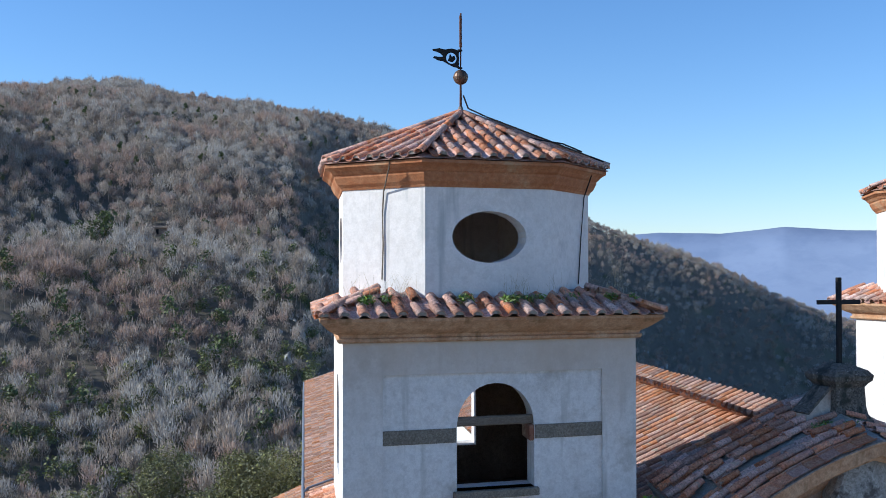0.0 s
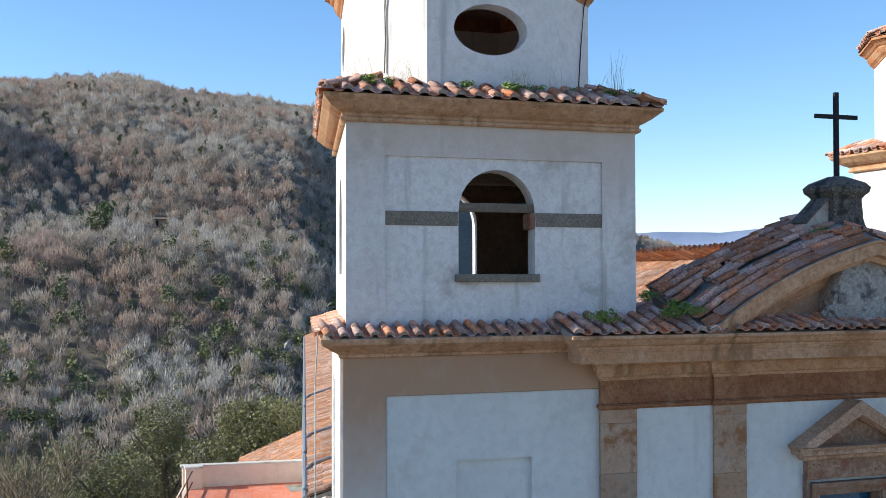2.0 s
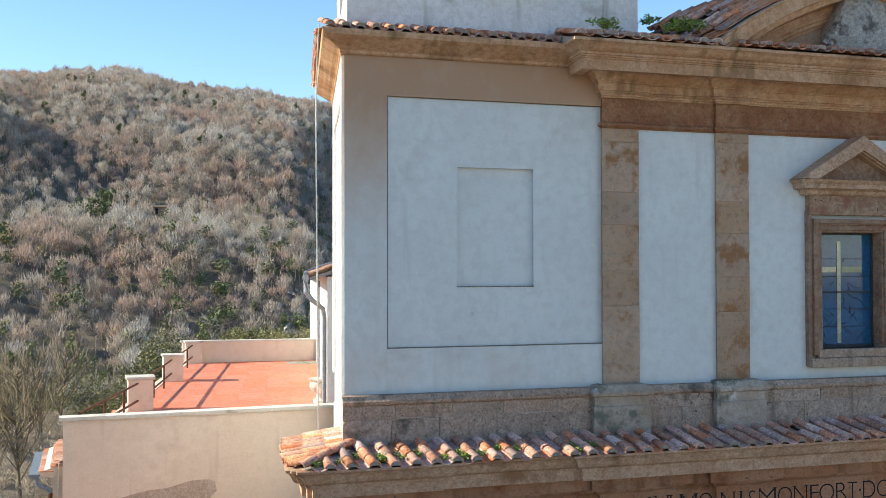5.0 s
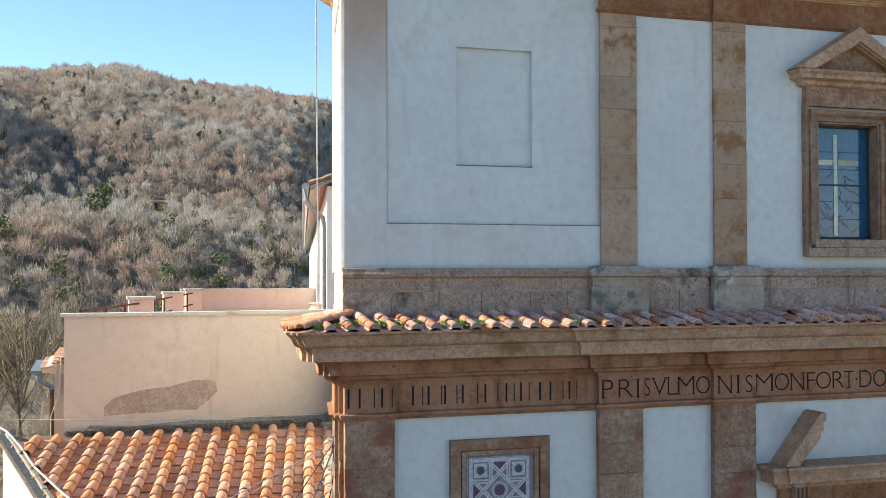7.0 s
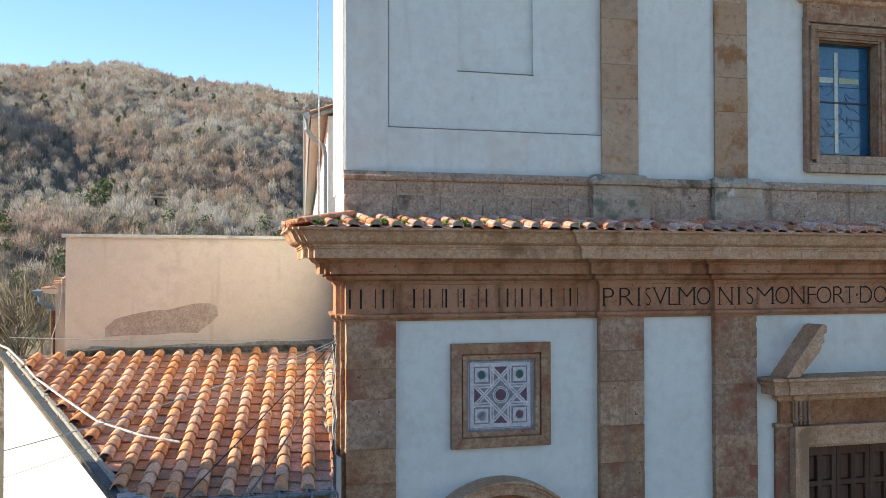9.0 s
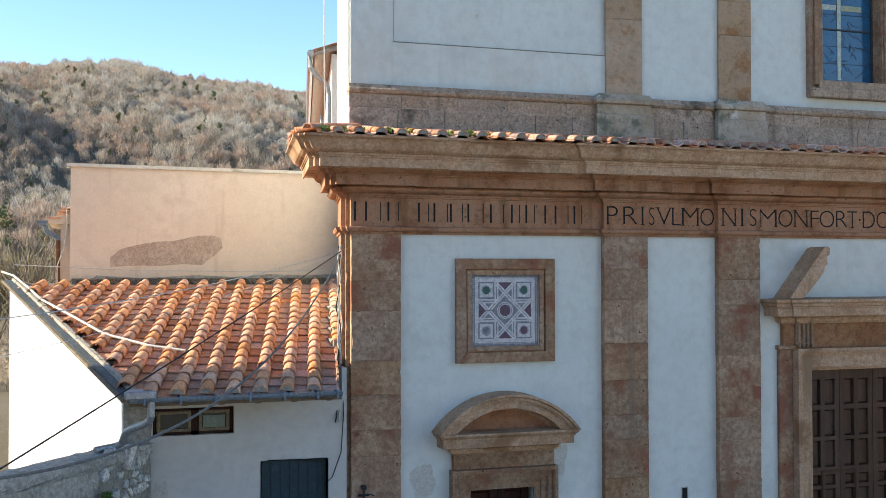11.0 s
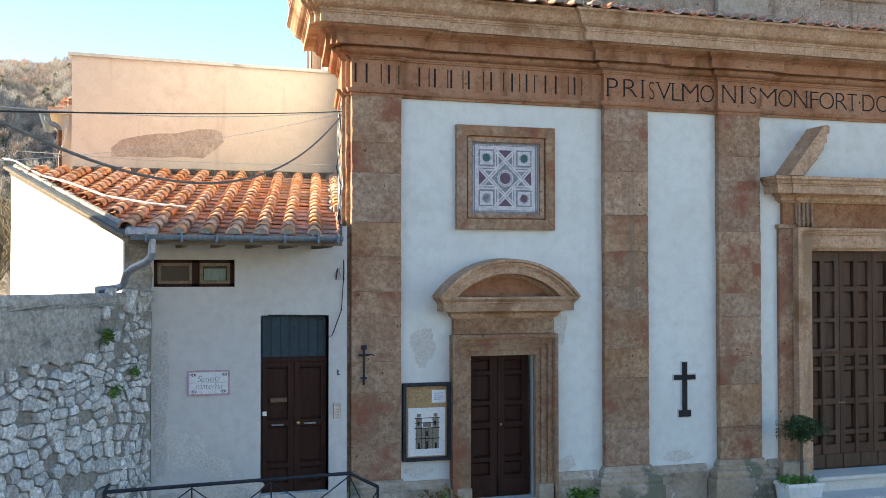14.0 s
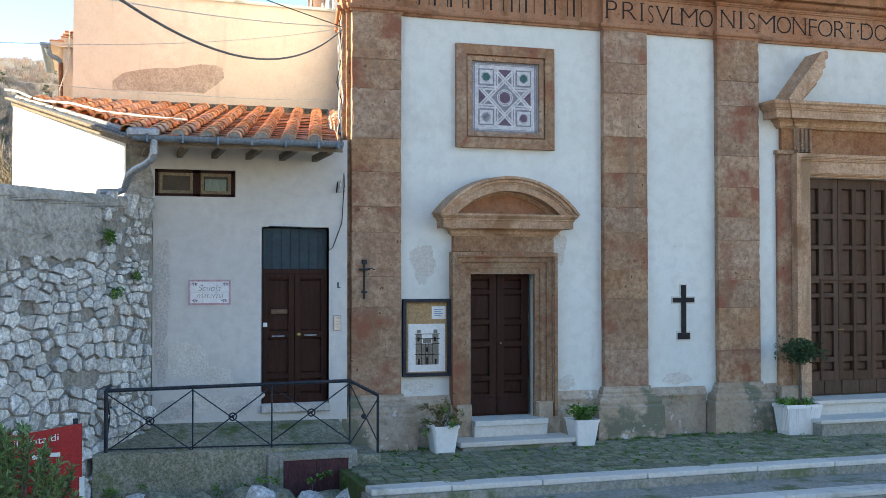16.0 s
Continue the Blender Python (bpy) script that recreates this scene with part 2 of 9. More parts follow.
M["rubble_rest"] = surf("pale_limestone_rubble_rest", [(0.52, 0.51, 0.485), (0.66, 0.65, 0.63), (0.34, 0.32, 0.29)], 4, 16, stain=(0.34, 0.31, 0.275), stain_scale=4, stain_at=0.62,
                   bump=0.7, bump_scale=22, rand=0.2, island=True, grit=0.3, grit_scale=18)
M["moss"] = surf("mossy_concrete", [(0.24, 0.235, 0.175), (0.31, 0.295, 0.235), (0.15, 0.16, 0.09)], 1.8, 10, stain=(0.11, 0.14, 0.05), stain_scale=1.3, stain_at=0.6, grit=0.3, bump=0.7, bump_scale=35)
M["concrete"] = surf("stained_concrete", [(0.28, 0.27, 0.24), (0.34, 0.32, 0.28), (0.2, 0.2, 0.16)], 1.8, 14, stain=(0.13, 0.15, 0.08), stain_scale=1.4, stain_at=0.57,
                     bump=0.5, bump_scale=40)
M["cobble"] = surf("grey_basalt_cobble", [(0.205, 0.21, 0.14), (0.28, 0.275, 0.2), (0.14, 0.16, 0.085)], 5, 30, stain=(0.11, 0.15, 0.06), stain_scale=2, stain_at=0.56, bump=0.4, rand=0.25)
M["cobble_far"] = surf("grey_basalt_cobble_rest", [(0.205, 0.21, 0.14), (0.28, 0.275, 0.2), (0.14, 0.16, 0.085)], 5, 30, stain=(0.11, 0.15, 0.06), stain_scale=2, stain_at=0.56, bump=0.4, rand=0.25, island=True)
M["joint"] = surf("mossy_earth_joint", [(0.085, 0.11, 0.04), (0.12, 0.13, 0.06), (0.05, 0.1, 0.02)], 3, 25, bump=0.6)
M["asphalt"] = surf("worn_asphalt", [(0.2, 0.19, 0.175), (0.25, 0.235, 0.21)], 1.5, 40, bump=0.4)
M["wood"] = surf("dark_brown_door_wood", [(0.034, 0.013, 0.01), (0.05, 0.02, 0.014), (0.018, 0.008, 0.006)], 3, 30, rough=0.5, bump=0.15, stretch=(6, 6, 0.6))
M["wood_main"] = surf("brown_door_wood", [(0.085, 0.045, 0.028), (0.115, 0.062, 0.04), (0.05, 0.027, 0.018)], 2, 30, rough=0.5, bump=0.15, stretch=(6, 6, 0.6), rand=0.1)
M["beam"] = surf("weathered_beam_wood", [(0.2, 0.16, 0.12), (0.27, 0.22, 0.17), (0.12, 0.09, 0.07)], 2, 25, bump=0.5, stretch=(0.5, 6, 6))
M["iron"] = surf("dark_painted_iron", [(0.03, 0.035, 0.045), (0.045, 0.05, 0.06)], 5, 40, rough=0.5, bump=0.1, metal=0.3)
M["slate_metal"] = surf("dark_slate_grey_metal", [(0.07, 0.08, 0.085), (0.1, 0.11, 0.115), (0.045, 0.05, 0.055)], 3, 20, rough=0.5, bump=0.15)
M["black"] = surf("matt_black_metal", [(0.02, 0.02, 0.022), (0.03, 0.03, 0.03)], 5, 40, rough=0.6, bump=0.1)
M["rust"] = surf("rusted_iron", [(0.16, 0.075, 0.045), (0.11, 0.05, 0.035), (0.07, 0.04, 0.03)], 8, 50, rough=0.8, bump=0.3, metal=0.2)
M["bronze"] = surf("dark_bronze", [(0.13, 0.085, 0.06), (0.17, 0.11, 0.08), (0.08, 0.06, 0.05)], 6, 40, rough=0.5, metal=0.6, bump=0.1)
M["zinc"] = surf("grey_zinc", [(0.36, 0.38, 0.4), (0.3, 0.32, 0.35), (0.25, 0.26, 0.28)], 3, 30, rough=0.45, metal=0.6, bump=0.05)
M["gutter_blue"] = surf("blue_grey_gutter_paint", [(0.16, 0.2, 0.24), (0.2, 0.24, 0.28)], 3, 30, rough=0.5, bump=0.05)
M["cable_white"] = surf("grey_white_cable", [(0.55, 0.54, 0.52), (0.48, 0.47, 0.45)], 8, 40, rough=0.6, bump=0)
M["cable_black"] = surf("black_cable", [(0.025, 0.025, 0.027), (0.035, 0.035, 0.035)], 8, 40, rough=0.6, bump=0)
M["cable_grey"] = surf("grey_sheathed_cable", [(0.13, 0.125, 0.125), (0.17, 0.165, 0.16)], 8, 40, rough=0.5, bump=0)
M["letter"] = surf("dark_carved_letter", [(0.022, 0.02, 0.022), (0.03, 0.027, 0.027)], 8, 40, rough=0.8, bump=0)
M["pot"] = surf("white_plastic_pot", [(0.76, 0.76, 0.75), (0.7, 0.7, 0.69), (0.66, 0.65, 0.63)], 3, 18, grit=0.02, rough=0.5, bump=0.03)
M["weed"] = surf("yellow_green_weed", [(0.16, 0.25, 0.05), (0.24, 0.32, 0.08), (0.1, 0.16, 0.03)], 6, 30, rough=0.55, bump=0, rand=0.3, island=True)
M["leaf"] = surf("green_leaf", [(0.075, 0.17, 0.03), (0.13, 0.25, 0.05), (0.05, 0.12, 0.02)], 6, 30, rough=0.55, bump=0, rand=0.3, island=True)
M["leaf_dark"] = surf("dark_green_leaf", [(0.035, 0.075, 0.03), (0.055, 0.11, 0.045), (0.025, 0.05, 0.02)], 6, 30, rough=0.5, bump=0, rand=0.3, island=True)
M["oleander"] = surf("oleander_leaf", [(0.12, 0.2, 0.07), (0.17, 0.26, 0.11), (0.08, 0.15, 0.05)], 6, 30, rough=0.45, bump=0, rand=0.3, island=True)
M["red_leaf"] = surf("reddish_geranium_leaf", [(0.2, 0.14, 0.06), (0.14, 0.17, 0.05), (0.25, 0.1, 0.06)], 6, 30, rough=0.55, bump=0, rand=0.3, island=True)
M["holm"] = surf("holm_oak_leaf", [(0.19, 0.19, 0.085), (0.26, 0.25, 0.12), (0.12, 0.125, 0.055)], 0.4, 3, rough=0.6, bump=0, rand=0.35, island=True)
M["ivy"] = surf("ivy_evergreen_leaf", [(0.13, 0.155, 0.065), (0.17, 0.195, 0.09), (0.085, 0.11, 0.045)], 0.05, 1, rough=0.65, bump=0, rand=0.3, island=True)
M["rubble_joint"] = surf("grey_crumbling_wall_mortar", [(0.27, 0.25, 0.225), (0.33, 0.31, 0.275), (0.17, 0.155, 0.135)], 2, 14, bump=0.9, bump_scale=25)
M["scrub"] = surf("olive_scrub_leaf", [(0.21, 0.225, 0.085), (0.27, 0.27, 0.12), (0.14, 0.16, 0.065)], 0.05, 1, rough=0.65, bump=0, rand=0.35, island=True)
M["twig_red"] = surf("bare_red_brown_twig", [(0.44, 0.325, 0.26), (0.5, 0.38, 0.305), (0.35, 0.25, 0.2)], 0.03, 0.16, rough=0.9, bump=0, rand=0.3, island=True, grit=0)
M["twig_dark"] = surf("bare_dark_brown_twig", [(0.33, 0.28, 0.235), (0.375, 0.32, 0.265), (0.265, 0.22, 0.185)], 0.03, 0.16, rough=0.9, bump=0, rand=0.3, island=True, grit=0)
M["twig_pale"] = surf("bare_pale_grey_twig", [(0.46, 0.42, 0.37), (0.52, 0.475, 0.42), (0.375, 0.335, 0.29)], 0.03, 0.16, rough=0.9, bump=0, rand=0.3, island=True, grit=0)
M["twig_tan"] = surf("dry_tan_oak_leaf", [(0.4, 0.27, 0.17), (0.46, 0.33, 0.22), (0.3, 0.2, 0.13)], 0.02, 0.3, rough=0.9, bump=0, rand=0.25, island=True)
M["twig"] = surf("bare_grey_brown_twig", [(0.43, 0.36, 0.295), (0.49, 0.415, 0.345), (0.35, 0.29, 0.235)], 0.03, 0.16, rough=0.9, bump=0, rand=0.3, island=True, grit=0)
for key in ("twig", "twig_red", "twig_dark", "twig_pale", "twig_tan"):
    tn = M[key].node_tree
    pb_ = tn.nodes["Principled BSDF"]
    tr_ = tn.nodes.new("ShaderNodeBsdfTranslucent")
    ad_ = tn.nodes.new("ShaderNodeMixShader")
    ad_.inputs[0].default_value = 0.33
    tn.links.new(pb_.inputs["Base Color"].links[0].from_socket, tr_.inputs["Color"])
    tn.links.new(pb_.outputs[0], ad_.inputs[1])
    tn.links.new(tr_.outputs[0], ad_.inputs[2])
    tn.links.new(ad_.outputs[0], tn.nodes["Material Output"].inputs["Surface"])
M["house"] = surf("cream_town_render", [(0.62, 0.52, 0.36), (0.7, 0.63, 0.5), (0.55, 0.42, 0.25)], 0.05, 0.8, bump=0.1, rand=0.2)
# kept pale so that the added ground throws sunlight back at the front
M["square"] = surf("pale_bounce_ground", [(0.36, 0.32, 0.26), (0.42, 0.375, 0.31), (0.3, 0.27, 0.22)], 0.2, 3, bump=0.2)
M["dry"] = surf("dry_straw_stalk", [(0.45, 0.37, 0.24), (0.52, 0.45, 0.32)], 3, 20, rough=0.9, bump=0)
M["bark"] = surf("grey_bark", [(0.14, 0.11, 0.085), (0.19, 0.155, 0.12), (0.09, 0.07, 0.055)], 3, 20, bump=0.6)
M["ground"] = surf("winter_woodland_ground", [(0.15, 0.13, 0.105), (0.19, 0.165, 0.13), (0.11, 0.105, 0.075)], 0.03, 0.4, stain=(0.13, 0.13, 0.085), stain_scale=0.012, stain_at=0.58, bump=0.15, bump_scale=1.5)
M["rock"] = surf("grey_limestone_crag", [(0.42, 0.41, 0.39), (0.52, 0.51, 0.48), (0.28, 0.275, 0.25)], 0.3, 3, bump=0.8, bump_scale=4, rand=0.15, island=True)
# pale blue base colour carries the haze of distance
M["far_hill"] = surf("haze_tinted_far_mountain", [(0.25, 0.31, 0.44), (0.28, 0.34, 0.47), (0.22, 0.28, 0.41)], 0.0012, 0.008, rough=1.0, bump=0, grit=0)
# dark brown for inner faces, chosen to make the belfry inside darker
M["interior"] = surf("dark_brown_interior", [(0.17, 0.12, 0.09), (0.22, 0.16, 0.12), (0.12, 0.085, 0.06)], 1.4, 10, bump=0.3)
M["red_sign"] = surf("red_sign_enamel", [(0.42, 0.03, 0.03), (0.38, 0.025, 0.028)], 2, 20, rough=0.4, bump=0)
M["hatch"] = surf("dark_red_flaking_hatch_paint", [(0.07, 0.03, 0.035), (0.1, 0.045, 0.045), (0.05, 0.025, 0.03)], 4, 30, rough=0.6, bump=0.2, stretch=(2, 2, 0.5),
                  spots=(0.5, 0.47, 0.44), spot_scale=5, spot_at=0.72)
M["cartouche"] = surf("blackened_white_stone", [(0.42, 0.4, 0.37), (0.52, 0.5, 0.46), (0.26, 0.245, 0.22)], 2.2, 12, stain=(0.13, 0.12, 0.11), stain_scale=2.2, stain_at=0.56, bump=0.8, bump_scale=25, grit=0.3)
M["brush"] = surf("grey_brown_brushwood", [(0.16, 0.13, 0.09), (0.21, 0.175, 0.12), (0.1, 0.08, 0.055)], 1, 6, rough=0.9, bump=0, rand=0.3, island=True)
M["brush_heap"] = surf("pale_cut_brushwood", [(0.36, 0.3, 0.235), (0.44, 0.375, 0.3), (0.24, 0.195, 0.15)], 1, 6, rough=0.9, bump=0, rand=0.3, island=True)
M["lime_patch"] = surf("bare_lime_patch", [(0.55, 0.53, 0.49), (0.6, 0.585, 0.55), (0.49, 0.47, 0.43)], 1.5, 8, bump=0.4, bump_scale=30, grit=0.12)
M["grey_patch"] = surf("grey_cement_patch", [(0.46, 0.445, 0.425), (0.52, 0.505, 0.485), (0.4, 0.38, 0.36)], 1.5, 8, bump=0.5, bump_scale=30, grit=0.14)
M["white_ink"] = surf("white_print", [(0.8, 0.8, 0.78), (0.75, 0.75, 0.73)], 3, 20, grit=0.02, bump=0)
M["paper"] = surf("white_paper", [(0.72, 0.72, 0.7), (0.68, 0.68, 0.66)], 3, 20, grit=0.02, bump=0)
M["curtain"] = surf("pale_green_curtain_cloth", [(0.2, 0.25, 0.22), (0.25, 0.3, 0.27), (0.15, 0.19, 0.17)], 5, 30, stretch=(6, 6, 0.5), bump=0.1)
M["cork"] = surf("cork_board", [(0.42, 0.28, 0.15), (0.36, 0.23, 0.12)], 20, 80, bump=0.2)
M["majolica"] = surf("white_glazed_tile", [(0.68, 0.7, 0.72), (0.62, 0.65, 0.68)], 4, 20, rough=0.2, grit=0.02, bump=0.02)
M["blue_paint"] = surf("blue_majolica_paint", [(0.12, 0.2, 0.4), (0.18, 0.28, 0.45)], 10, 40, rough=0.25, bump=0)
M["pink_border"] = surf("red_majolica_border", [(0.45, 0.25, 0.25), (0.35, 0.28, 0.38), (0.55, 0.4, 0.38)], 25, 60, rough=0.25, bump=0)
M["script"] = surf("green_grey_script_paint", [(0.07, 0.1, 0.1), (0.09, 0.12, 0.11)], 8, 40, bump=0)
M["marble"] = surf("pale_marble_inlay", [(0.58, 0.56, 0.575), (0.5, 0.5, 0.525), (0.4, 0.4, 0.44)], 5, 40, rough=0.4, bump=0.1)
M["marble_grey"] = surf("grey_mosaic_inlay", [(0.2, 0.2, 0.225), (0.27, 0.265, 0.29), (0.14, 0.14, 0.16)], 14, 70, rough=0.5, bump=0.2)
M["porphyry"] = surf("purple_porphyry", [(0.1, 0.055, 0.09), (0.13, 0.075, 0.115), (0.07, 0.04, 0.065)], 14, 60, rough=0.35, bump=0.05)
M["serpentine"] = surf("green_serpentine", [(0.02, 0.09, 0.09), (0.03, 0.12, 0.11)], 14, 60, rough=0.35, bump=0.05)
M["cross_green"] = surf("grey_lead", [(0.05, 0.055, 0.06), (0.07, 0.07, 0.075)], 5, 40, rough=0.6, bump=0.1)
M["yellow_glass"] = surf("yellow_stained_glass", [(0.36, 0.37, 0.22), (0.3, 0.32, 0.2)], 5, 20, rough=0.15, bump=0)
M["frame_wood"] = surf("old_window_frame_paint", [(0.2, 0.165, 0.11), (0.25, 0.2, 0.14), (0.13, 0.1, 0.07)], 5, 30, rough=0.7, bump=0.2)
M["steel"] = surf("brushed_steel", [(0.5, 0.5, 0.5), (0.42, 0.42, 0.43)], 10, 60, rough=0.35, metal=0.9, bump=0)
M["brass"] = surf("worn_brass", [(0.45, 0.33, 0.13), (0.38, 0.27, 0.1)], 10, 60, rough=0.35, metal=0.9, bump=0)


def washed(name, base, wash, z0, z1):
    """Plaster under an old colour wash that has worn away downwards in streaks."""
    m = base.copy()
    m.name = name
    nt = m.node_tree
    b = nt.nodes["Principled BSDF"]
    tc = nt.nodes.new("ShaderNodeTexCoord")
    mp = nt.nodes.new("ShaderNodeMapping")
    mp.inputs["Scale"].default_value = (1.2, 1.2, 0.6)
    nt.links.new(tc.outputs["Object"], mp.inputs["Vector"])
    n = nt.nodes.new("ShaderNodeTexNoise")
    n.inputs["Scale"].default_value, n.inputs["Detail"].default_value, n.inputs["Roughness"].default_value = 1.4, 8, 0.65
    nt.links.new(mp.outputs[0], n.inputs["Vector"])
    sp = nt.nodes.new("ShaderNodeSeparateXYZ")
    nt.links.new(tc.outputs["Object"], sp.inputs[0])
    r = nt.nodes.new("ShaderNodeMapRange")
    r.inputs["From Min"].default_value, r.inputs["From Max"].default_value = z0, z1
    r.inputs["To Min"].default_value, r.inputs["To Max"].default_value = -0.35, 0.75
    nt.links.new(sp.outputs["Z"], r.inputs["Value"])
    ad = nt.nodes.new("ShaderNodeMath")
    ad.operation = "MULTIPLY_ADD"
    ad.inputs[1].default_value = 0.9
    nt.links.new(n.outputs["Fac"], ad.inputs[0])
    nt.links.new(r.outputs[0], ad.inputs[2])
    k = nt.nodes.new("ShaderNodeMath")
    k.operation, k.use_clamp = "MULTIPLY", True
    k.inputs[1].default_value = 0.85
    nt.links.new(ad.outputs[0], k.inputs[0])
    x = nt.nodes.new("ShaderNodeMix")
    x.data_type = "RGBA"
    nt.links.new(k.outputs[0], x.inputs["Factor"])
    nt.links.new(b.inputs["Base Color"].links[0].from_socket, x.inputs["A"])
    x.inputs["B"].default_value = (*wash, 1)
    nt.links.new(x.outputs["Result"], b.inputs["Base Color"])
    return m


M["tower_border"] = washed("ochre_washed_tower_border", M["plaster"], (0.43, 0.275, 0.175), 12.4, 15.0)
M["belfry_border"] = washed("beige_washed_belfry_border", M["tower_plaster"], (0.55, 0.45, 0.36), 17.9, 20.1)


def glass_like(name, color, rough=0.08):
    """A dark pane that mirrors the sky and the town opposite."""
    m = surf(name, [color, tuple(v * 1.25 for v in color)], 0.7, 5, rough=rough, bump=0.02, bump_scale=3)
    m.node_tree.nodes["Principled BSDF"].inputs["Specular IOR Level"].default_value = 0.9
    return m


M["pane"] = glass_like("dark_leaded_glass", (0.015, 0.09, 0.19))
M["pane"].node_tree.nodes["Principled BSDF"].inputs["Specular IOR Level"].default_value = 0.6
M["pale_glass"] = glass_like("pale_yellow_glass", (0.36, 0.36, 0.27))
M["pane_school"] = glass_like("dusty_window_glass", (0.02, 0.026, 0.026), 0.12)
M["pane_school"].node_tree.nodes["Principled BSDF"].inputs["Specular IOR Level"].default_value = 0.35
M["transom"] = glass_like("ribbed_dark_glass", (0.012, 0.045, 0.065), 0.3)
M["transom"].node_tree.nodes["Principled BSDF"].inputs["Specular IOR Level"].default_value = 0.2


# ---------------------------------------------------------------- mesh helpers
def world_of(ob):
    return world_of(ob.parent) @ ob.matrix_parent_inverse @ ob.matrix_basis if ob.parent else ob.matrix_basis.copy()


def mesh_from(bm, name, material):
    bmesh.ops.recalc_face_normals(bm, faces=bm.faces[:])
    me = bpy.data.meshes.new(name)
    bm.to_mesh(me)
    bm.free()
    me.materials.append(material)
    return me


def part(name, bm, material, parent=None, label=""):
    """Links a bmesh, in world coordinates, as one mesh object under a thing or a part."""
    ob = new(name, mesh_from(bm, name, material))
    return under(ob, parent, label)


def under(ob, parent, label="", m=None):
    if parent:
        ob.parent = parent
        ob.matrix_parent_inverse = world_of(parent).inverted()
    if m is not None:
        ob.matrix_basis = m
    if label:
        ob["label"] = label
    return ob


def piece(name, me, parent, m):
    """One more object on a shared mesh."""
    return under(new(name, me), parent, "", m)


def thing(name, at, label, category, group="", kind=""):
    ob = new(name)
    ob.empty_display_size = 0.2
    ob.matrix_basis = Matrix.Translation(at)
    return tagged(ob, label, category, group, kind)


def box(bm, x0, x1, y0, y1, z0, z1, bevel=0.0):
    vs = [bm.verts.new((x, y, z)) for z in (z0, z1) for y in (y0, y1) for x in (x0, x1)]
    fs = [bm.faces.new([vs[i] for i in q]) for q in ((0, 2, 3, 1), (4, 5, 7, 6), (0, 1, 5, 4), (2, 6, 7, 3), (0, 4, 6, 2), (1, 3, 7, 5))]
    if bevel:
        es = list({e for f in fs for e in f.edges})
        bmesh.ops.bevel(bm, geom=es, offset=bevel, segments=1, affect="EDGES")
    return bm


def boxes(*rows, bevel=0.0):
    bm = bmesh.new()
    for r in rows:
        box(bm, *r, bevel=bevel)
    return bm


def plate(bm, loops, place, d0, d1):
    """A flat plate of the outline loops[0] with holes, from depth d0 to d1."""
    flat = [[Vector((u, v, 0)) for u, v in lp] for lp in loops]
    tris = geometry.tessellate_polygon(flat)
    pts = [p for lp in loops for p in lp]
    f = [bm.verts.new(place(u, v, d0)) for u, v in pts]
    b = [bm.verts.new(place(u, v, d1)) for u, v in pts]
    for t in tris:
        bm.faces.new([f[i] for i in t])
        bm.faces.new([b[i] for i in reversed(t)])
    k = 0
    for lp in loops:
        n = len(lp)
        for i in range(n):
            j = (i + 1) % n
            bm.faces.new((f[k + i], f[k + j], b[k + j], b[k + i]))
        k += n
    return bm


def front(u, v, d):
    return (u, d, v)


def rect(x0, x1, z0, z1):
    return [(x0, z0), (x1, z0), (x1, z1), (x0, z1)]


def arch(x0, x1, z0, z_spring, rise, n=14):
    c, r = (x0 + x1) / 2, (x1 - x0) / 2
    return [(x0, z0), (x1, z0)] + [(c + r * math.cos(a), z_spring + rise * math.sin(a)) for a in (math.pi * i / n for i in range(n + 1))]


def oval(cx, cz, rx, rz, n=28):
    return [(cx + rx * math.cos(2 * math.pi * i / n), cz + rz * math.sin(2 * math.pi * i / n)) for i in range(n)]


def sweep(bm, profile, path, closed=False):
    """Runs a profile of (out, z) along a level path, with mitred corners; out lies to the right of the way."""
    n = len(path)
    seg = []
    for i in range(n if closed else n - 1):
        a, b = Vector(path[i]), Vector(path[(i + 1) % n])
        d = (b - a).normalized()
        seg.append(Vector((d.y, -d.x)))
    rings = []
    for i in range(n):
        if closed:
            n1, n2 = seg[i - 1], seg[i]
        else:
            n1, n2 = seg[max(0, i - 1)], seg[min(i, n - 2)]
        m = (n1 + n2) / max(0.2, 1 + n1.dot(n2))
        rings.append([bm.verts.new((path[i][0] + m.x * p, path[i][1] + m.y * p, z)) for p, z in profile])
    k = len(profile)
    for i in range(n if closed else n - 1):
        a, b = rings[i], rings[(i + 1) % n]
        for j in range(k):
            jj = (j + 1) % k
            bm.faces.new((a[j], b[j], b[jj], a[jj]))
    if not closed:
        bm.faces.new(rings[0])
        bm.faces.new(rings[-1])
    return bm


def tube(bm, pts, r, sides=8, caps=True):
    """A round bar through points."""
    rings = []
    pts = [Vector(p) for p in pts]
    for i, p in enumerate(pts):
        d = (pts[min(i + 1, len(pts) - 1)] - pts[max(0, i - 1)]).normalized()
        q = d.to_track_quat("Z", "Y")
        rr = r[i] if isinstance(r, (list, tuple)) else r
        rings.append([bm.verts.new(p + q @ Vector((rr * math.cos(2 * math.pi * k / sides), rr * math.sin(2 * math.pi * k / sides), 0))) for k in range(sides)])
    for a, b in zip(rings, rings[1:]):
        for k in range(sides):
            bm.faces.new((a[k], a[(k + 1) % sides], b[(k + 1) % sides], b[k]))
    if caps:
        bm.faces.new(rings[0])
        bm.faces.new(rings[-1])
    return bm


